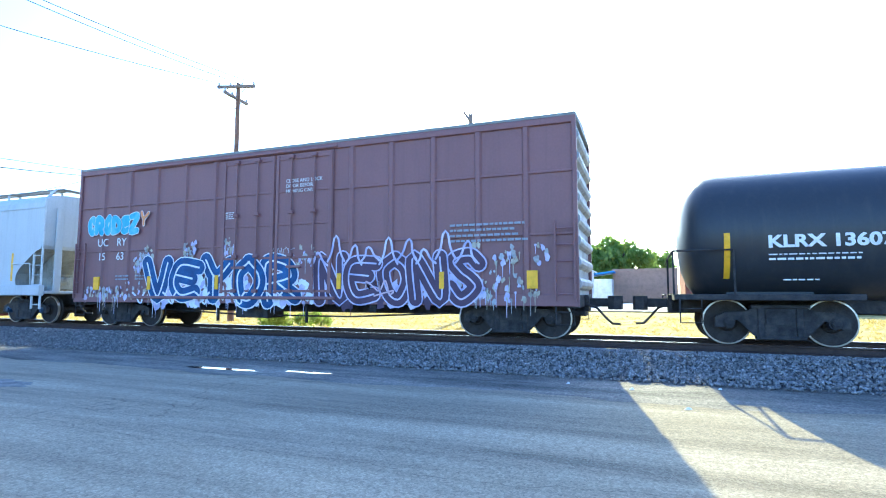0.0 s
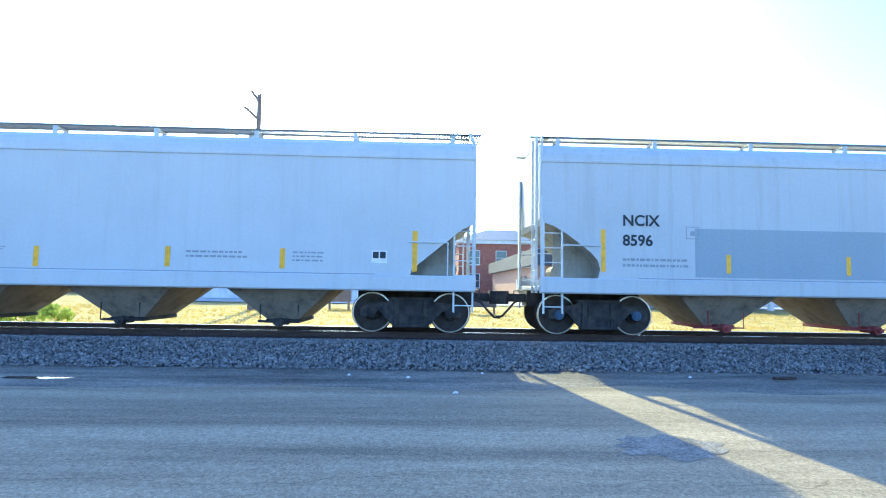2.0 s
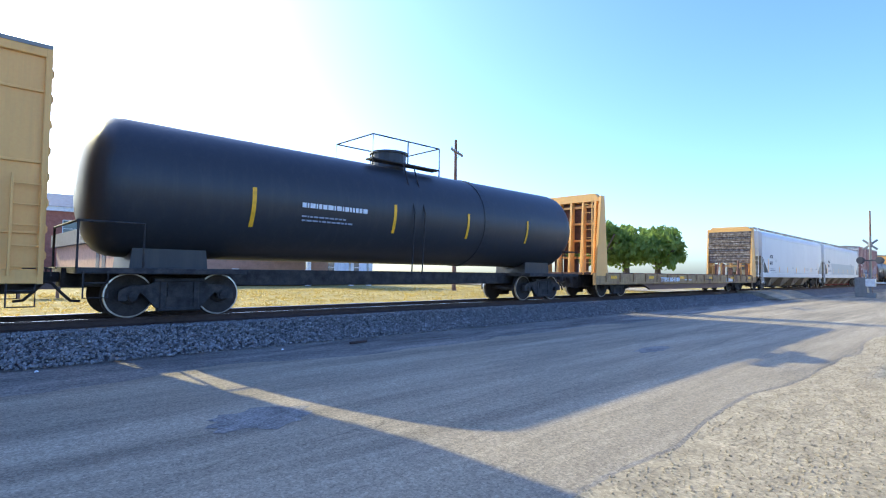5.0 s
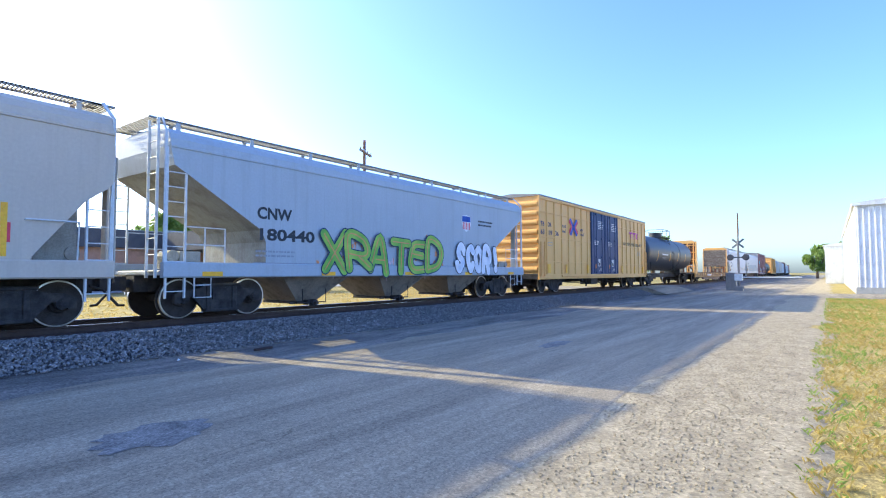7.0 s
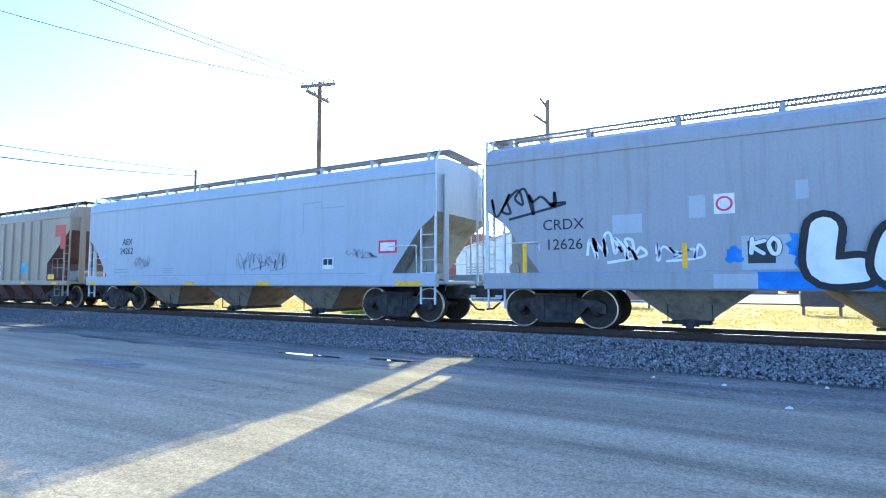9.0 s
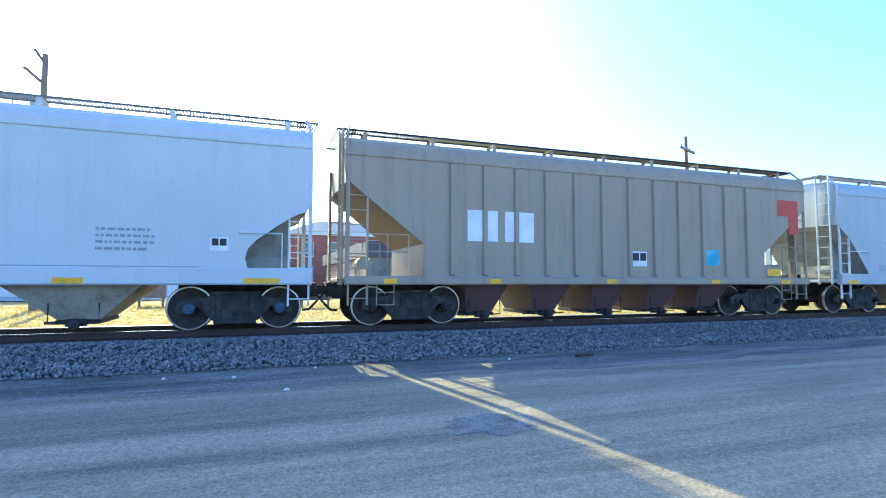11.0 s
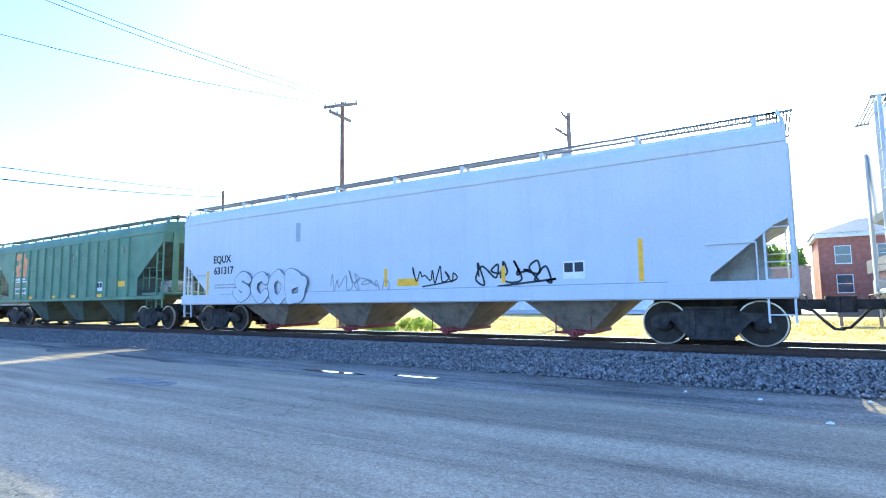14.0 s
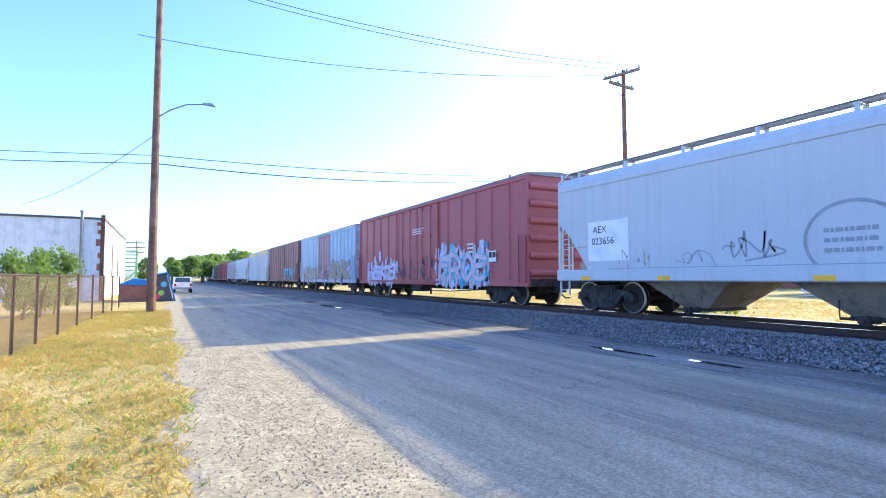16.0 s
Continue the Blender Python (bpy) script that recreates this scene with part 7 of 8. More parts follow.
# ---------- poles and wires ----------
def pole(label, x, y, base, top, r=0.15, arms=(), mt=None, name="utility_pole"):
    """arms: (height, half length, turn in degrees)."""
    ob = thing(name, label, "utility pole", (x, y, base))
    H = top - base
    part("shaft", MB().cyl((0, 0), r, 0, H, "z", 14, r * 0.62), mt or M_POLE, ob, smooth=False)
    for z, half, turn in arms:
        a = part("crossarm", MB().bar(-half, half, -0.06, 0.06, -0.07, 0.07, 0.01), M_POLEGREY, ob, "", pose(0, -0.14, z - base, 0, 0, turn))
        for k in range(4):
            px = -half * 0.92 + 2 * half * 0.92 * k / 3
            part("insulator", MB().cyl((px, 0), 0.035, 0.07, 0.2, "z", 8, 0.05).cyl((px, 0), 0.05, 0.13, 0.16, "z", 8), M_TRAFO, a)
        part("brace", MB().tube([(-half * 0.5, 0.02, -0.06), (0, 0.06, -0.55), (half * 0.5, 0.02, -0.06)], 0.02), M_POLEGREY, a)
    return ob


P0 = (-28.7, -0.55)
P1 = (-19.0, 20.5)
P2 = (-9.2, 28.5)
P3 = (27.0, 27.0)
SP = (-31.2, 22.0)
p0 = pole("tall brown timber utility pole with a street lamp arm", P0[0], P0[1], 0, 17.0, 0.21, ((16.3, 1.2, 70),))
part("lamp_arm", MB().tube([(0.05, 0.1, 9.45), (0.25, 0.6, 9.8), (0.5, 1.3, 10.1), (0.75, 2.1, 10.15)], 0.035, 8), M_GALV, p0)
part("lamp_head", MB().add([(0.68, 2.0, 10.12), (0.84, 2.0, 10.12), (0.95, 2.55, 10.06), (0.8, 2.6, 10.06), (0.7, 2.02, 10.22), (0.82, 2.0, 10.22), (0.9, 2.4, 10.22), (0.8, 2.45, 10.22)], [(0, 1, 2, 3), (4, 5, 6, 7), (0, 1, 5, 4), (1, 2, 6, 5), (2, 3, 7, 6), (3, 0, 4, 7)]), M_TRAFO, p0, "grey cobra head street lamp")
p1 = pole("dark utility pole with two crossarms", P1[0], P1[1], 0.2, 12.2, 0.16, ((12.0, 0.98, 17), (11.4, 0.9, 95)))
p2 = pole("grey utility pole with transformers", P2[0], P2[1], 0.2, 12.0, 0.19, (), mt=M_POLEGREY)
for dx, dz in ((-0.95, 8.2), (-0.12, 8.35), (0.42, 7.95)):
    tr_ = part("transformer", MB().cyl((dx, -0.35), 0.26, dz, dz + 0.95, "z", 18).cyl((dx, -0.35), 0.28, dz + 0.95, dz + 1.0, "z", 18).cyl((dx - 0.08, -0.35), 0.04, dz + 1.0, dz + 1.25, "z", 8), M_TRAFO, p2, "grey transformer can")
part("transformer_bracket", MB().bar(-1.1, 0.45, -0.12, -0.05, 8.5, 8.6).bar(-1.1, 0.45, -0.12, -0.05, 8.9, 9.0), M_TRAFO, p2)
part("alley_arm", MB().tube([(0.05, -0.1, 10.35), (-0.75, -0.1, 11.05)], 0.085), M_POLEGREY, p2)
part("alley_arm", MB().tube([(0.05, -0.1, 11.3), (-0.4, -0.1, 11.95)], 0.075), M_POLEGREY, p2)
part("flood_lamp", MB().tube([(0, 0, 6.6), (0.5, -0.3, 6.75)], 0.03).box(0.45, 0.95, -0.5, -0.2, 6.7, 6.9, 0.05), M_TRAFO, p2)
pole("short brown timber pole stub", -8.6, 29.6, 0.2, 5.7, 0.2)
p3 = pole("brown utility pole with a crossarm", P3[0], P3[1], 0.2, 11.25, 0.16, ((10.3, 1.15, 25),))
sp = pole("slim utility pole beyond the track", SP[0], SP[1], 0.2, 9.1, 0.12)
pole("utility pole behind the metal shed", -23.0, 55.0, 0.2, 12.3, 0.16, ((12.0, 1.2, 0), (11.2, 1.2, 0)))
pole("slim pole far along the street", -58, 27, 0.2, 9, 0.12)


def wire(a, b, sag, r=0.012, label="overhead wire between poles"):
    a, b = Vector(a), Vector(b)
    pts = []
    for i in range(17):
        u = i / 16
        p = a.lerp(b, u)
        p.z -= sag * 4 * u * (1 - u)
        pts.append(p)
    return solid("overhead_wire", MB().tube(pts, r, 5), M_WIRE, label, "wire", group="overhead wires")


for k, (dz, dx) in enumerate(((0.0, -1.0), (0.05, 0.2), (0.05, 1.1))):
    wire((P0[0] + dx * 0.4, P0[1] + dx * 0.9, 16.5 - (3.0 if k == 0 else 0) + dz), (P1[0] + dx * 0.9, P1[1] - 0.1 + dx * 0.6, 12.15), 0.7, 0.016)
wire((P0[0], P0[1], 7.55), (SP[0], SP[1], 9.0), 0.25, 0.022, "thick black overhead cable across the street")
wire((P0[0], P0[1], 7.15), (SP[0], SP[1], 8.7), 0.45, 0.028, "thick black overhead cable across the street")
wire((P0[0], P0[1], 7.55), (-40, -40, 8.7), 0.5, 0.018)
wire((P0[0], P0[1], 7.15), (-40, -40, 8.1), 0.5, 0.022)
wire((P0[0], P0[1], 8.6), (-46, -9, 6.8), 0.5, 0.016)
wire((P2[0], P2[1], 11.8), (P1[0], P1[1], 12.1), 0.4, 0.01)
wire((SP[0], SP[1], 8.6), (-75, 24, 8.6), 0.8, 0.02)

# ---------- buildings ----------
def window(parent, x, z, w, h, y, depth=0.12):
    wd = part("window", MB().box(x, x + w, y - 0.02, y + depth, z, z + h), M_GLASS, parent)
    fr = MB()
    t = 0.09
    fr.box(x - t, x + w + t, y - 0.06, y - 0.0, z - t * 1.6, z).box(x - t, x + w + t, y - 0.05, y, z + h, z + h + t)
    fr.box(x - t, x, y - 0.05, y, z, z + h).box(x + w, x + w + t, y - 0.05, y, z, z + h).box(x, x + w, y - 0.045, y - 0.021, z + h / 2 - 0.03, z + h / 2 + 0.03)
    part("window_frame", fr, M_TRIM, wd)
    return wd


# low commercial building with a dark mansard band and a drive-through canopy
lb = thing("commercial_building", "low tan brick building with a dark fascia band", "building", (9.4, 44.0, 0.3))
part("wall", MB().box(0, 17.5, 0, 28, 0, 3.4), M_BRICKTAN, lb)
part("fascia", MB().prism([(-0.5, -0.5), (17.8, -0.5), (17.8, 28.5), (-0.5, 28.5)], 3.3, 4.65, "z"), M_FASCIA, lb, "dark grey fascia band")
part("roof", MB().box(-0.3, 17.6, -0.3, 28.3, 4.62, 4.72), M_CONC, lb)
part("canopy", MB().prism([(11.2, -7.4), (17.6, -7.4), (17.6, -0.4), (11.2, -0.4)], 3.1, 4.55, "z"), M_FASCIA, lb, "dark canopy on posts")
for q in (11.5, 15.5, 17.3):
    part("canopy_post", MB().bar(q - 0.16, q + 0.16, -7.1, -6.8, 0, 3.15), M_TRIM, lb)
part("rooftop_unit", MB().bar(5.4, 6.6, 6, 7.4, 4.7, 5.6, 0.05).bar(2.6, 3.7, 9, 10.2, 4.7, 5.3, 0.05), M_METALW, lb, "pale metal rooftop air units")
for q in (1.0, 3.2):
    part("door_panel", MB().box(-0.04, 0.02, 3 + q, 4.2 + q, 0.1, 2.5), M_FASCIA, lb)
part("wall_sign", MB().bar(8.3, 8.9, -0.08, -0.01, 0.9, 1.3), M_TRIM, lb)

# two-storey brick building with a hipped slate-blue roof
bb = thing("brick_building", "two-storey red brick building with a hipped blue roof", "building", (5.6, 86.0, 0.3))
part("wall", MB().box(0, 15.6, 0, 13, 0, 8.6), M_BRICK, bb)
part("cornice", MB().box(-0.4, 16.0, -0.4, 13.4, 8.6, 9.2), M_TRIM, bb, "white cornice")
part("roof", MB().add([(-0.6, -0.6, 9.2), (16.2, -0.6, 9.2), (16.2, 13.6, 9.2), (-0.6, 13.6, 9.2), (5.2, 6, 11.6), (10.4, 6, 11.6), (10.4, 7, 11.6), (5.2, 7, 11.6)], [(0, 1, 5, 4), (1, 2, 6, 5), (2, 3, 7, 6), (3, 0, 4, 7), (4, 5, 6, 7), (3, 2, 1, 0)]), M_ROOFBLUE, bb, "hipped slate-blue roof")
for q in (1.8, 6.2, 10.2, 13.2):
    window(bb, q, 5.2, 1.6, 2.2, 0)
    window(bb, q, 1.4, 1.6, 2.2, 0)
# white metal shed with a low gable
ms = thing("metal_shed", "large white metal shed with a low gable roof", "shed", (-26.5, 50.0, 0.3))
part("wall", MB().prism([(0, 0), (0, 4.7), (10.1, 7.4), (20.6, 3.9), (20.6, 0)], 0, 18), M_METALW, ms)
part("roof", MB().prism([(-0.3, 4.62), (-0.3, 4.78), (10.1, 7.56), (21.0, 3.92), (21.0, 3.76), (10.1, 7.4)], -0.3, 18.3), M_METALW, ms)
part("roller_door", MB().bar(13.2, 17.0, -0.05, 0.02, 0, 3.2), M_TRIM, ms, "white roller door")
part("canopy_strip", MB().bar(-0.1, 20.4, -0.25, -0.01, 3.3, 3.42), M_TRIM, ms)
part("sign_board", MB().bar(1.2, 4.6, -0.09, -0.01, 2.2, 3.3), M_TRIM, ms, "white sign board")
bars(ms, 1.4, 2.35, 3.0, 0.8, 3, M_INKG, -0.09)
# further buildings
rbk = thing("brick_warehouse", "red brick warehouse with a flat roof", "building", (-52, 72, 0.3))
part("wall", MB().box(0, 17.8, 0, 14, 0, 8.3).box(-0.1, 17.9, -0.1, 14.1, 8.3, 8.8), M_BRICK, rbk)
for q in range(4):
    window(rbk, 2.0 + q * 4.2, 4.2, 1.8, 2.2, 0)
wbk = thing("white_office_block", "distant white three-storey office block", "building", (-28.5, 150, 0.3))
part("wall", MB().box(0, 11.5, 0, 14, 0, 16.0), M_WALLW, wbk)
part("roof", MB().box(-0.4, 12, -0.4, 14.4, 16.0, 16.6).box(1, 4, 2, 6, 16.6, 18.0), M_TRIM, wbk)
for fl in range(4):
    for q in range(4):
        window(wbk, 0.9 + q * 2.7, 2 + fl * 3.6, 1.8, 2.0, 0)
tb = thing("flat_building", "low beige flat-roofed building", "building", (-4.2, 78, 0.3))
part("wall", MB().box(0, 8.4, 0, 8, 0, 4.4).box(-0.1, 8.5, -0.1, 8.1, 4.4, 4.7), M_BRICKTAN, tb)
b2 = thing("blue_roof_shed", "low shed with a blue metal roof", "shed", (-10.5, 74, 0.3))
part("wall", MB().box(0, 6.4, 0, 6, 0, 3.2), M_METALW, b2)
part("roof", MB().prism([(-0.3, 3.2), (-0.3, 3.4), (6.7, 4.3), (6.7, 4.1)], -0.3, 6.3), M_BLUETARP, b2)
hs_ = thing("white_house", "small white house behind the canopy", "house", (30.5, 52, 0.3))
part("wall", MB().box(0, 7.5, 0, 6, 0, 3.0), M_WALLW, hs_)
part("roof", MB().prism([(-0.4, 3.0), (3.75, 4.6), (7.9, 3.0)], -0.4, 6.4), M_FASCIA, hs_)
window(hs_, 1.2, 1.0, 0.9, 1.2, 0)
window(hs_, 4.6, 1.0, 0.9, 1.2, 0)

# white corrugated warehouse beside the cross street
cw = thing("corrugated_warehouse", "long white corrugated metal warehouse", "warehouse", (49.5, -1.5, 0.0))
part("plinth", MB().box(-0.05, 45, -22, 0.05, 0, 0.5), M_CONC, cw)
part("wall", MB().box(0.04, 45, -22, -0.04, 0.4, 6.6), M_METALW, cw)
seam = shared("corrugation", lambda: MB().prism([(-0.06, 0), (-0.03, -0.045), (0.03, -0.045), (0.06, 0)], 0.5, 6.6, "z").mesh("corrugation"))
for k in range(60):
    part("corrugation", seam, M_METALW, cw, "", pose(0.05, -0.2 - k * 0.34, 0, 0, 0, -90))
for k in range(90):
    part("corrugation", seam, M_METALW, cw, "", pose(0.25 + k * 0.5, -0.05, 0, 0, 0, 180))
part("roof", MB().prism([(0.15, 6.55), (0.15, 6.75), (-11, 8.2), (-22.2, 6.75), (-22.2, 6.55)], -0.25, 45.2, "x"), M_METALW, cw)
cw2 = thing("corrugated_warehouse", "lower white corrugated metal warehouse further along", "warehouse", (71, -0.2, 0.0))
part("wall", MB().box(24, 84, -19.5, 0.9, 0, 5.4), M_METALW, cw2)
part("roof", MB().prism([(1.1, 5.4), (1.1, 5.6), (-9.3, 7.0), (-19.7, 5.6), (-19.7, 5.4)], 23.8, 84.2, "x"), M_METALW, cw2)

# crossing signal
sg = thing("crossing_signal", "grade crossing signal mast with red lamps and a crossbuck", "railway signal", (53.0, 6.6, 0.0))
part("mast", MB().cyl((0, 0), 0.08, 0, 4.9, "z", 12).bar(-0.35, 0.35, -0.35, 0.35, 0, 0.4), M_GALV, sg)
part("crossbuck", MB().bar(0.1, 0.15, -0.6, 0.6, -0.08, 0.08), M_GALV, sg, "", pose(-0.1, 0, 4.2, 40, 0, 0))
part("crossbuck", MB().bar(0.16, 0.21, -0.6, 0.6, -0.08, 0.08), M_GALV, sg, "", pose(-0.1, 0, 4.2, -40, 0, 0))
part("lamp_bar", MB().bar(-0.1, 0.1, -0.75, 0.75, 2.9, 3.0), M_FASCIA, sg)
for yy in (-0.6, 0.6):
    lp = part("lamp_hood", MB().cyl((yy, 2.95), 0.28, -0.16, -0.1, "x", 18).cyl((yy, 2.95), 0.16, -0.4, -0.1, "x", 16), M_FASCIA, sg, "black lamp hood")
part("gate_mechanism", MB().bar(-0.3, 0.3, -0.3, 0.3, 0.9, 1.5).bar(-0.1, 0.1, -4.6, 0.3, 1.15, 1.25), M_TRIM, sg, "white gate box and arm")
part("control_box", MB().bar(1.2, 2.0, 0.4, 1.2, 0, 1.6), M_GALV, sg)
pole("slim signal line pole by the crossing", 58, 7.2, 0, 7.4, 0.1)

# ---------- the yard side on the left: fence, shrubs, whitewashed building ----------
fence = thing("chain_link_fence", "rusty chain-link fence with top rail", "fence", (0, 0, 0))
fx = [-8.6, -11.2, -13.9, -15.9, -18.4, -21.4, -24.6, -27.8, -31.0, -34.2]
for x in fx:
    y = -2.95 + (x + 8) * -0.028
    part("fence_post", MB().cyl((x, y), 0.035, 0, 1.75, "z", 10), M_RAIL, fence)
part("top_rail", MB().tube([(x, -2.95 + (x + 8) * -0.028, 1.68) for x in fx], 0.025), M_RAIL, fence)
mb = MB()
span = 25.6
for k in range(250):
    x0 = -8.6 - span * k / 250
    for sgn in (-1, 1):
        x1 = x0 + sgn * 1.6
        a_, b_ = x0, x1
        z0, z1 = 0.06, 1.66
        if b_ > -8.6 or b_ < -34.2:
            continue
        ya, yb = -2.95 + (a_ + 8) * -0.028, -2.95 + (b_ + 8) * -0.028
        w = 0.011
        mb.add([(a_ - w, ya, z0), (a_ + w, ya, z0), (b_ + w, yb, z1), (b_ - w, yb, z1)], [(0, 1, 2, 3)])
part("chain_link", mb, m_link, fence, "rusty diamond wire mesh")
wh = thing("whitewashed_building", "old whitewashed brick building with a crumbling corner", "building", (-46, -4.1, 0))
part("wall", MB().box(-24, 0, -22, 0, 0, 5.95), M_WALLW, wh)
part("parapet", MB().box(-24.1, 0.08, -22, 0.08, 5.95, 6.1), M_FASCIA, wh)
part("corner_pier", MB().bar(-0.2, 0.1, -0.16, 0.1, 0, 6.3), M_WOODDK, wh, "brick corner pier with flaking paint")
part("flue_pipe", MB().cyl((0.25, -1.3), 0.11, 0, 6.4, "z", 14).cyl((0.25, -1.3), 0.16, 6.4, 6.55, "z", 14), M_GALV, wh, "grey metal flue pipe")
for q in (-8, -14):
    part("window", MB().box(q, q + 0.5, -0.02, 0.06, 1.8, 4.6), M_GLASS, wh)
for k, (yy, zz, ww, hh) in enumerate(((-0.25, 4.9, 0.22, 0.3), (-0.3, 4.0, 0.3, 0.5), (-0.22, 3.1, 0.2, 0.4), (-0.3, 5.5, 0.25, 0.25), (-0.24, 2.2, 0.24, 0.5))):
    part("bare_brick", MB().bar(-0.02, 0.02 + 0.003 * k, yy - ww / 2, yy + ww / 2, zz, zz + hh), M_BRICK, wh)
gr = thing("green_steel_frame", "green painted steel loading frame", "steel frame", (-72, -2.6, 0))
for k in range(6):
    part("rung", MB().bar(-0.06, 0.06, -2.6, -0.4, 2.5 + k * 0.46, 2.62 + k * 0.46), M_GREENSTEEL, gr)
part("brace", MB().tube([(0, -2.6, 0.3), (0, -0.4, 2.5)], 0.07), M_GREENSTEEL, gr)
for yy in (-2.6, -0.4):
    part("leg", MB().bar(-0.12, 0.12, yy - 0.1, yy + 0.1, 0, 4.95), M_GREENSTEEL, gr)
bsd = thing("blue_shed", "low dark painted shed with a blue roof and white end board", "shed", (-42, -1.0, 0))
part("wall", MB().box(-5, 0, -1.7, 0.1, 0, 1.15), M_BRICK, bsd, "low brick wall")
part("tarp", MB().prism([(-1.8, 1.15), (-1.8, 1.22), (-0.9, 1.6), (0.1, 1.45), (0.1, 1.15)], -5.1, 0.1, "x"), M_BLUETARP, bsd, "blue sheet over the low wall")
part("cabin", MB().prism([(0.12, 0), (0.12, 1.75), (1.1, 1.95), (1.55, 0.05)], -4.5, 0.25, "x"), M_FASCIA, bsd, "dark cabin wall with spray paint")
part("roof", MB().prism([(0.05, 1.76), (0.05, 1.84), (1.2, 2.06), (1.2, 1.98)], -4.7, 0.4, "x"), M_BLUETARP, bsd)
part("end_board", MB().prism([(1.14, 1.96), (1.24, 1.96), (1.74, 0.0), (1.64, 0.0)], -4.4, 0.3, "x"), M_BLUETARP, bsd, "leaning blue end board")
for k, (yy, zz, mt) in enumerate(((0.35, 0.9, M_SPRAYO), (0.8, 0.6, M_SPRAYG), (0.55, 0.35, M_SPRAYR), (0.95, 1.2, M_SPRAYC))):
    part("spray_mark", MB().cyl((yy, zz), 0.2, 0.252, 0.258 + 0.002 * k, "x", 9), mt, bsd)
pole("slim pole with three crossarms beyond the yard", -90, -3.8, 0, 7.2, 0.12, ((6.9, 1.3, 90), (6.2, 1.3, 90), (5.5, 1.1, 90)))

# parked white pickup far down the street
sv = thing("pickup_truck", "white pickup truck parked on the street shoulder", "car", (-66, 1.75, 0.03))
part("body", MB().prism([(-2.6, 0.45), (-2.65, 1.0), (-1.3, 1.08), (-0.7, 1.75), (0.9, 1.75), (1.2, 1.1), (2.6, 1.08), (2.65, 0.45)], -0.92, 0.92), M_CARWHITE, sv)
part("rear_window", MB().add([(1.02, -0.7, 1.66), (1.02, 0.7, 1.66), (1.24, 0.75, 1.16), (1.24, -0.75, 1.16)], [(0, 1, 2, 3)]), M_GLASS, sv)
part("bumper", MB().bar(2.6, 2.75, -0.85, 0.85, 0.42, 0.62), M_GALV, sv)
for yy in (-0.75, 0.75):
    part("tail_light", MB().bar(2.63, 2.68, yy - 0.1, yy + 0.1, 0.75, 1.02), M_LAMPRED, sv)
for xx in (-1.7, 1.6):
    for yy in (-0.82, 0.82):
        part("wheel", MB().cyl((xx, 0.37), 0.37, yy - 0.12, yy + 0.12, "y", 18), M_TYRE, sv)

# wooden stand and sign frames in the far field
for lab, x, y, w, hh in (("timber stand on legs in the far field", -5.6, 31.0, 1.3, 1.3), ("dark utility box on the far grass", 2.3, 27.5, 1.5, 1.1)):
    st = thing("field_stand", lab, "stand", (x, y, 0.22))
    part("box", MB().bar(0, w, 0, 0.6, hh * 0.35, hh), M_FASCIA if hh < 1.2 else M_POLEGREY, st)
    for q in (0.1, w - 0.1):
        part("leg", MB().bar(q - 0.06, q + 0.06, 0.1, 0.22, 0, hh * 0.4), M_POLEGREY, st)

# ---------- trees and shrubs ----------
def leaf_crown(cx, cy, cz, rx, ry, rz, n, size, seed):
    rnd = random.Random(seed)
    blobs = []
    for k in range(13):
        a, u = rnd.uniform(0, 6.28), rnd.uniform(-0.8, 0.9)
        q = math.sqrt(max(0, 1 - u * u)) * rnd.uniform(0.35, 0.85)
        blobs.append((cx + rx * q * math.cos(a), cy + ry * q * math.sin(a), cz + rz * u * 0.75, rnd.uniform(0.28, 0.5)))
    vs, fs = [], []
    for _ in range(n):
        bx, by, bz, br = blobs[rnd.randrange(len(blobs))]
        d = Vector((rnd.gauss(0, 1), rnd.gauss(0, 1), rnd.gauss(0, 1))).normalized() * (rnd.random() ** 0.4)
        p = Vector((bx + d.x * br * rx, by + d.y * br * ry, bz + d.z * br * rz))
        m = Euler((rnd.uniform(0, 6), rnd.uniform(0, 6), rnd.uniform(0, 6))).to_matrix() * (size * rnd.uniform(0.6, 1.3))
        o = len(vs)
        for q in ((-1, 0, 0), (0, -0.5, 0.1), (1, 0, 0), (0, 0.5, 0.1)):
            vs.append(tuple(p + m @ Vector(q)))
        fs.append((o, o + 1, o + 2, o + 3))
    me = bpy.data.meshes.new("crown")
    me.from_pydata(vs, [], fs)
    return me


def tree(x, y, base, hgt, wide, seed, label, n=2600):
    ob = thing("tree", label, "tree", (x, y, base))
    rnd = random.Random(seed)
    mb = MB()
    mb.cyl((0, 0), wide * 0.05 + 0.1, 0, hgt * 0.45, "z", 10, wide * 0.03 + 0.05)
    for k in range(6):
        a = k * 1.05 + rnd.uniform(-0.3, 0.3)
        mb.tube([(0, 0, hgt * 0.3), (math.cos(a) * wide * 0.18, math.sin(a) * wide * 0.18, hgt * 0.5), (math.cos(a) * wide * 0.34, math.sin(a) * wide * 0.34, hgt * rnd.uniform(0.6, 0.8))], 0.06 + wide * 0.008, 6)
    part("trunk", mb, M_BARK, ob)
    part("crown", leaf_crown(0, 0, hgt * 0.62, wide / 2, wide / 2, hgt * 0.42, n, 0.045 * wide + 0.05, seed), M_LEAF, ob)
    return ob


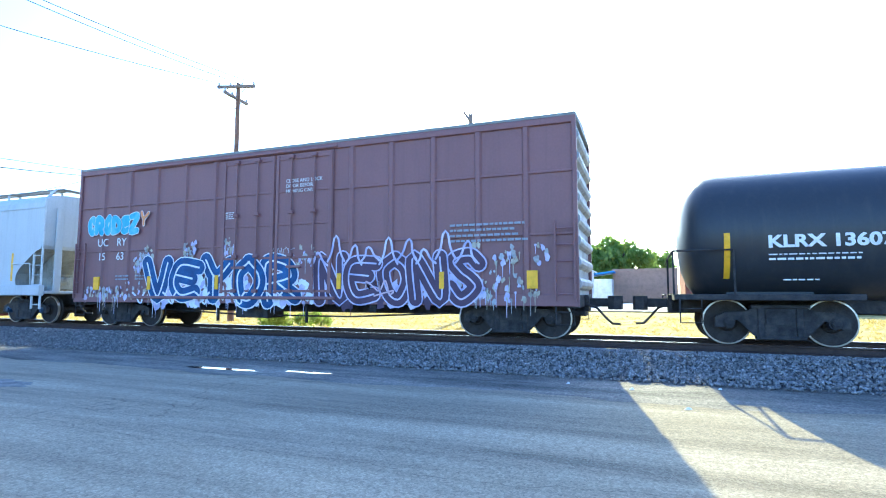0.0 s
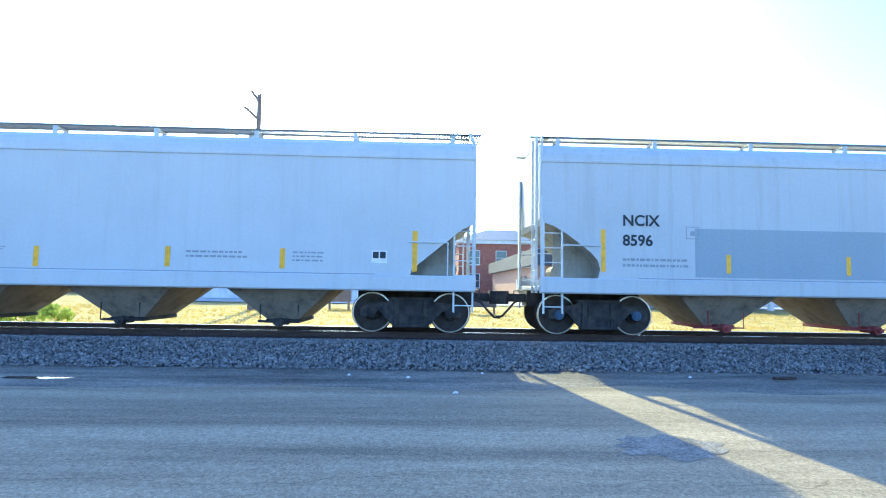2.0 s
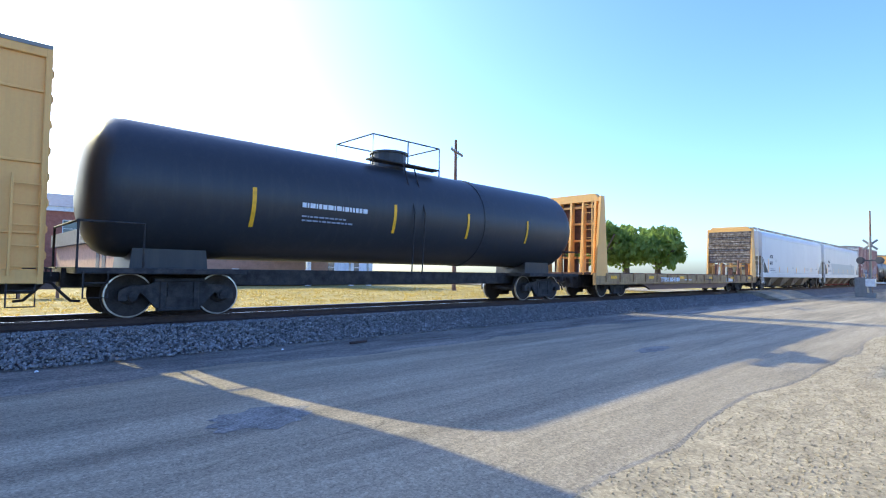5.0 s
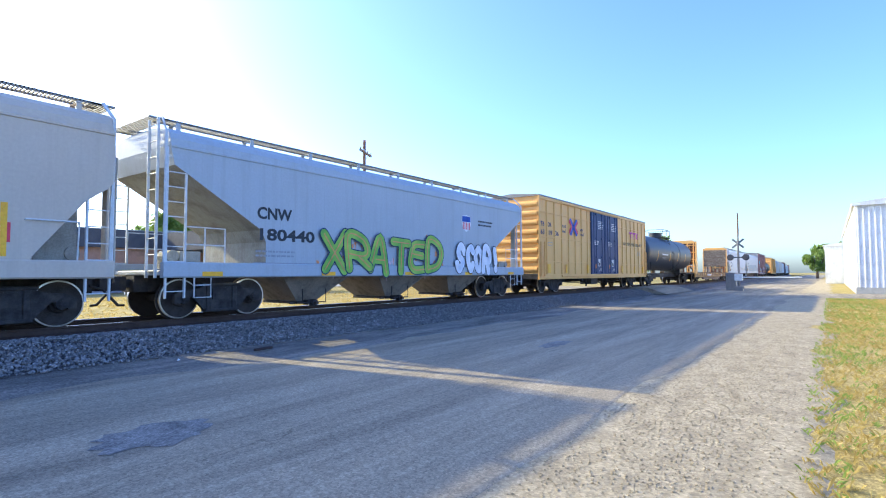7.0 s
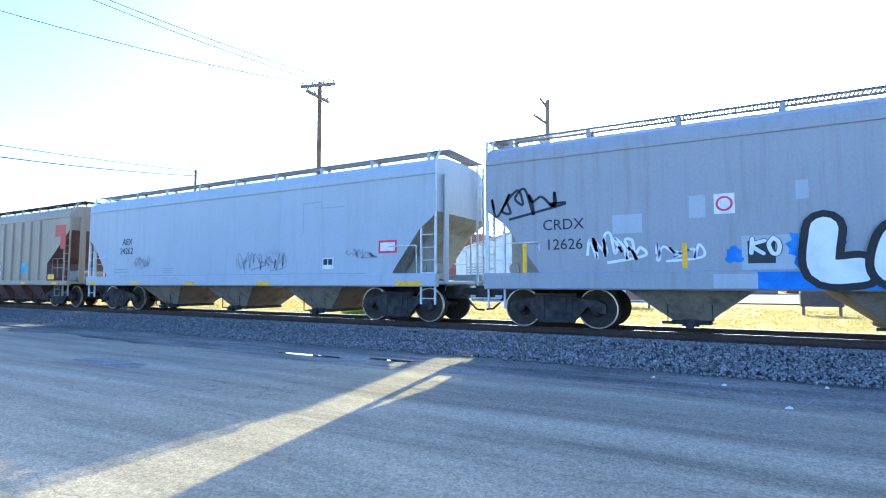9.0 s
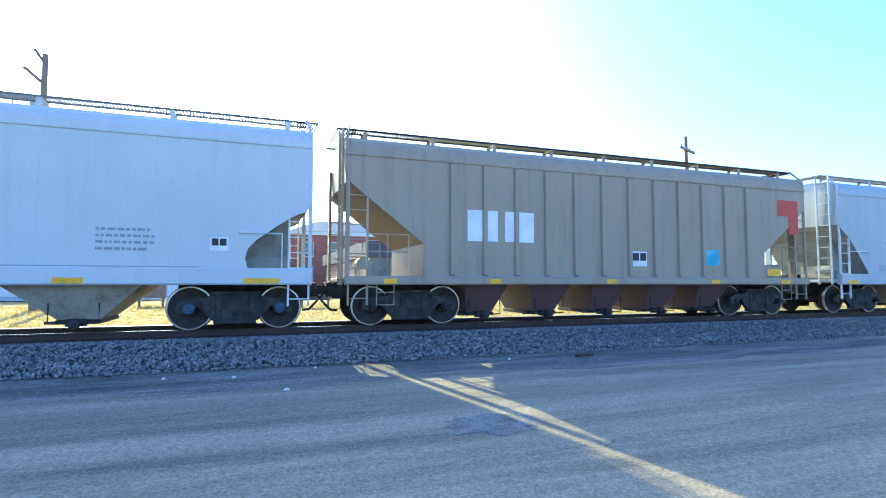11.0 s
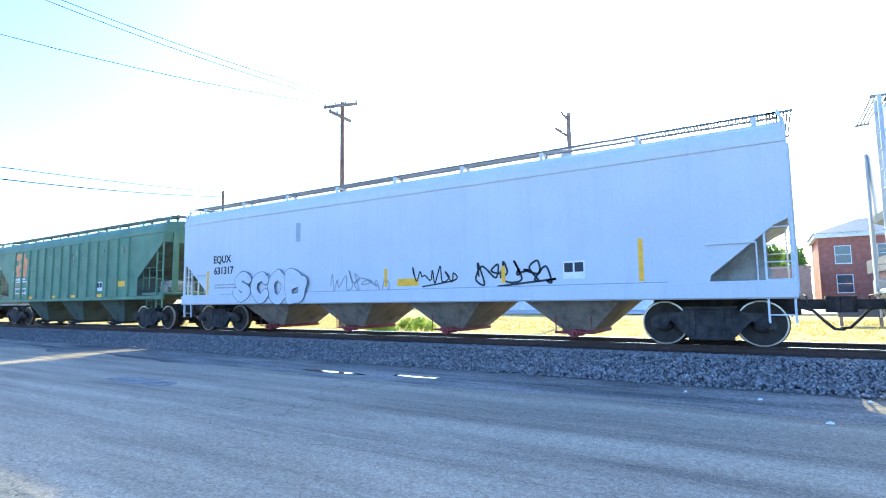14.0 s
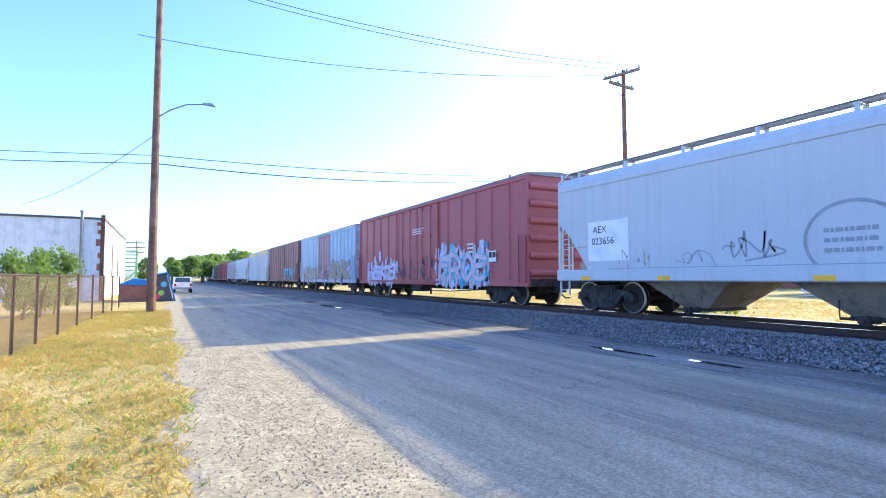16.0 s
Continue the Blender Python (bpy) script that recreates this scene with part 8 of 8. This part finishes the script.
far = "leafy green tree far behind the buildings"
for k, (az, d, el, w) in enumerate(((6.0, 118, 5.2, 11), (3.2, 122, 5.6, 13), (0.8, 120, 5.2, 10), (-1.5, 150, 4.2, 9), (-26.2, 105, 5.9, 12), (-29.5, 108, 6.0, 13), (-32.2, 106, 5.5, 10), (29.5, 130, 4.5, 12), (-60, 95, 5.4, 12), (-63, 100, 5.2, 12), (-66, 105, 4.4, 11))):
    a = radians(az)
    tree(-math.sin(a) * d, math.cos(a) * d, 0.2, 1.4 + d * math.tan(radians(el)), w, 40 + k, far)
for k, (x, y, hh, w) in enumerate(((-150, 5, 7.2, 8), (-138, 1.5, 6.4, 5), (-190, 11, 9, 12), (-210, 17, 10.5, 14), (-230, 26, 12.5, 17), (-260, 8, 10, 16), (-120, -3, 5.5, 5), (-300, 30, 13, 20), (172, 3.0, 8, 6), (180, 0.5, 9, 9), (196, -2, 10, 12), (118, 29, 8.6, 9), (126, 33, 9.2, 10))):
    tree(x, y, 0, hh, w, 70 + k, "leafy green tree at the far end of the street")
for k, (x, y, hh, w) in enumerate(((-26.5, -4.45, 2.75, 1.9), (-28.6, -4.3, 2.9, 2.2), (-25.2, -4.75, 2.6, 1.8))):
    s_ = thing("shrub", "bright green leafy shrub behind the fence", "shrub", (x, y, 0))
    part("stem", MB().tube([(0, 0, 0), (0.2, 0.1, 0.8), (0.3, 0.3, 1.6)], 0.04).tube([(0, 0, 0), (-0.3, 0.1, 0.9), (-0.5, -0.2, 1.6)], 0.035), M_BARK, s_)
    part("leaves", leaf_crown(0, 0, hh * 0.55, w / 2, w / 2, hh * 0.5, 2600, 0.09, 90 + k), M_LEAF, s_)
for k in range(5):
    b_ = thing("weed_clump", "clump of tall green weeds beyond the track", "weeds", (-14 + k * 1.1 - (4 if k > 2 else 0), 17.4 + (k % 2) * 0.7, 0.15))
    part("leaves", leaf_crown(0, 0, 0.35, 0.6, 0.4, 0.4, 500, 0.07, 120 + k), M_BLADEG, b_)


# litter on the dirt strip
for k, (x, y, s_) in enumerate(((0.5, 8.0, 0.05), (-0.25, 9.3, 0.04), (4.9, 9.6, 0.03), (-1.3, 9.5, 0.03), (1.1, 9.8, 0.03))):
    solid("litter_scrap", MB().add([(-s_, -s_ * 0.5, 0), (s_, -s_ * 0.4, 0.004), (s_ * 0.8, s_ * 0.5, 0.02), (-s_ * 0.7, s_ * 0.6, 0.012), (0, 0, 0.035)], [(0, 1, 4), (1, 2, 4), (2, 3, 4), (3, 0, 4)]), M_TRIM, "small pale scrap of litter on the dirt", "litter", (x, y, 0.024))
solid("steel_scrap", MB().bar(-0.22, 0.22, -0.035, 0.035, 0, 0.05), M_RAIL, "dark scrap of steel lying in the gravel", "scrap", pose(6.5, 9.35, 0.05, 0, 0, 8))


# ---------- what moves ----------
def motions():
    times = [-1.0] + [1.0 * k for k in range(17)] + [17.0]
    for car, c in MOVERS:
        rows = []
        for t in times:
            x = c + SPEED * t
            rows.append((t, pose(x, track_y(x), RAIL_Z, 0, 0, track_turn(x))))
        walk(car, rows)


motions()
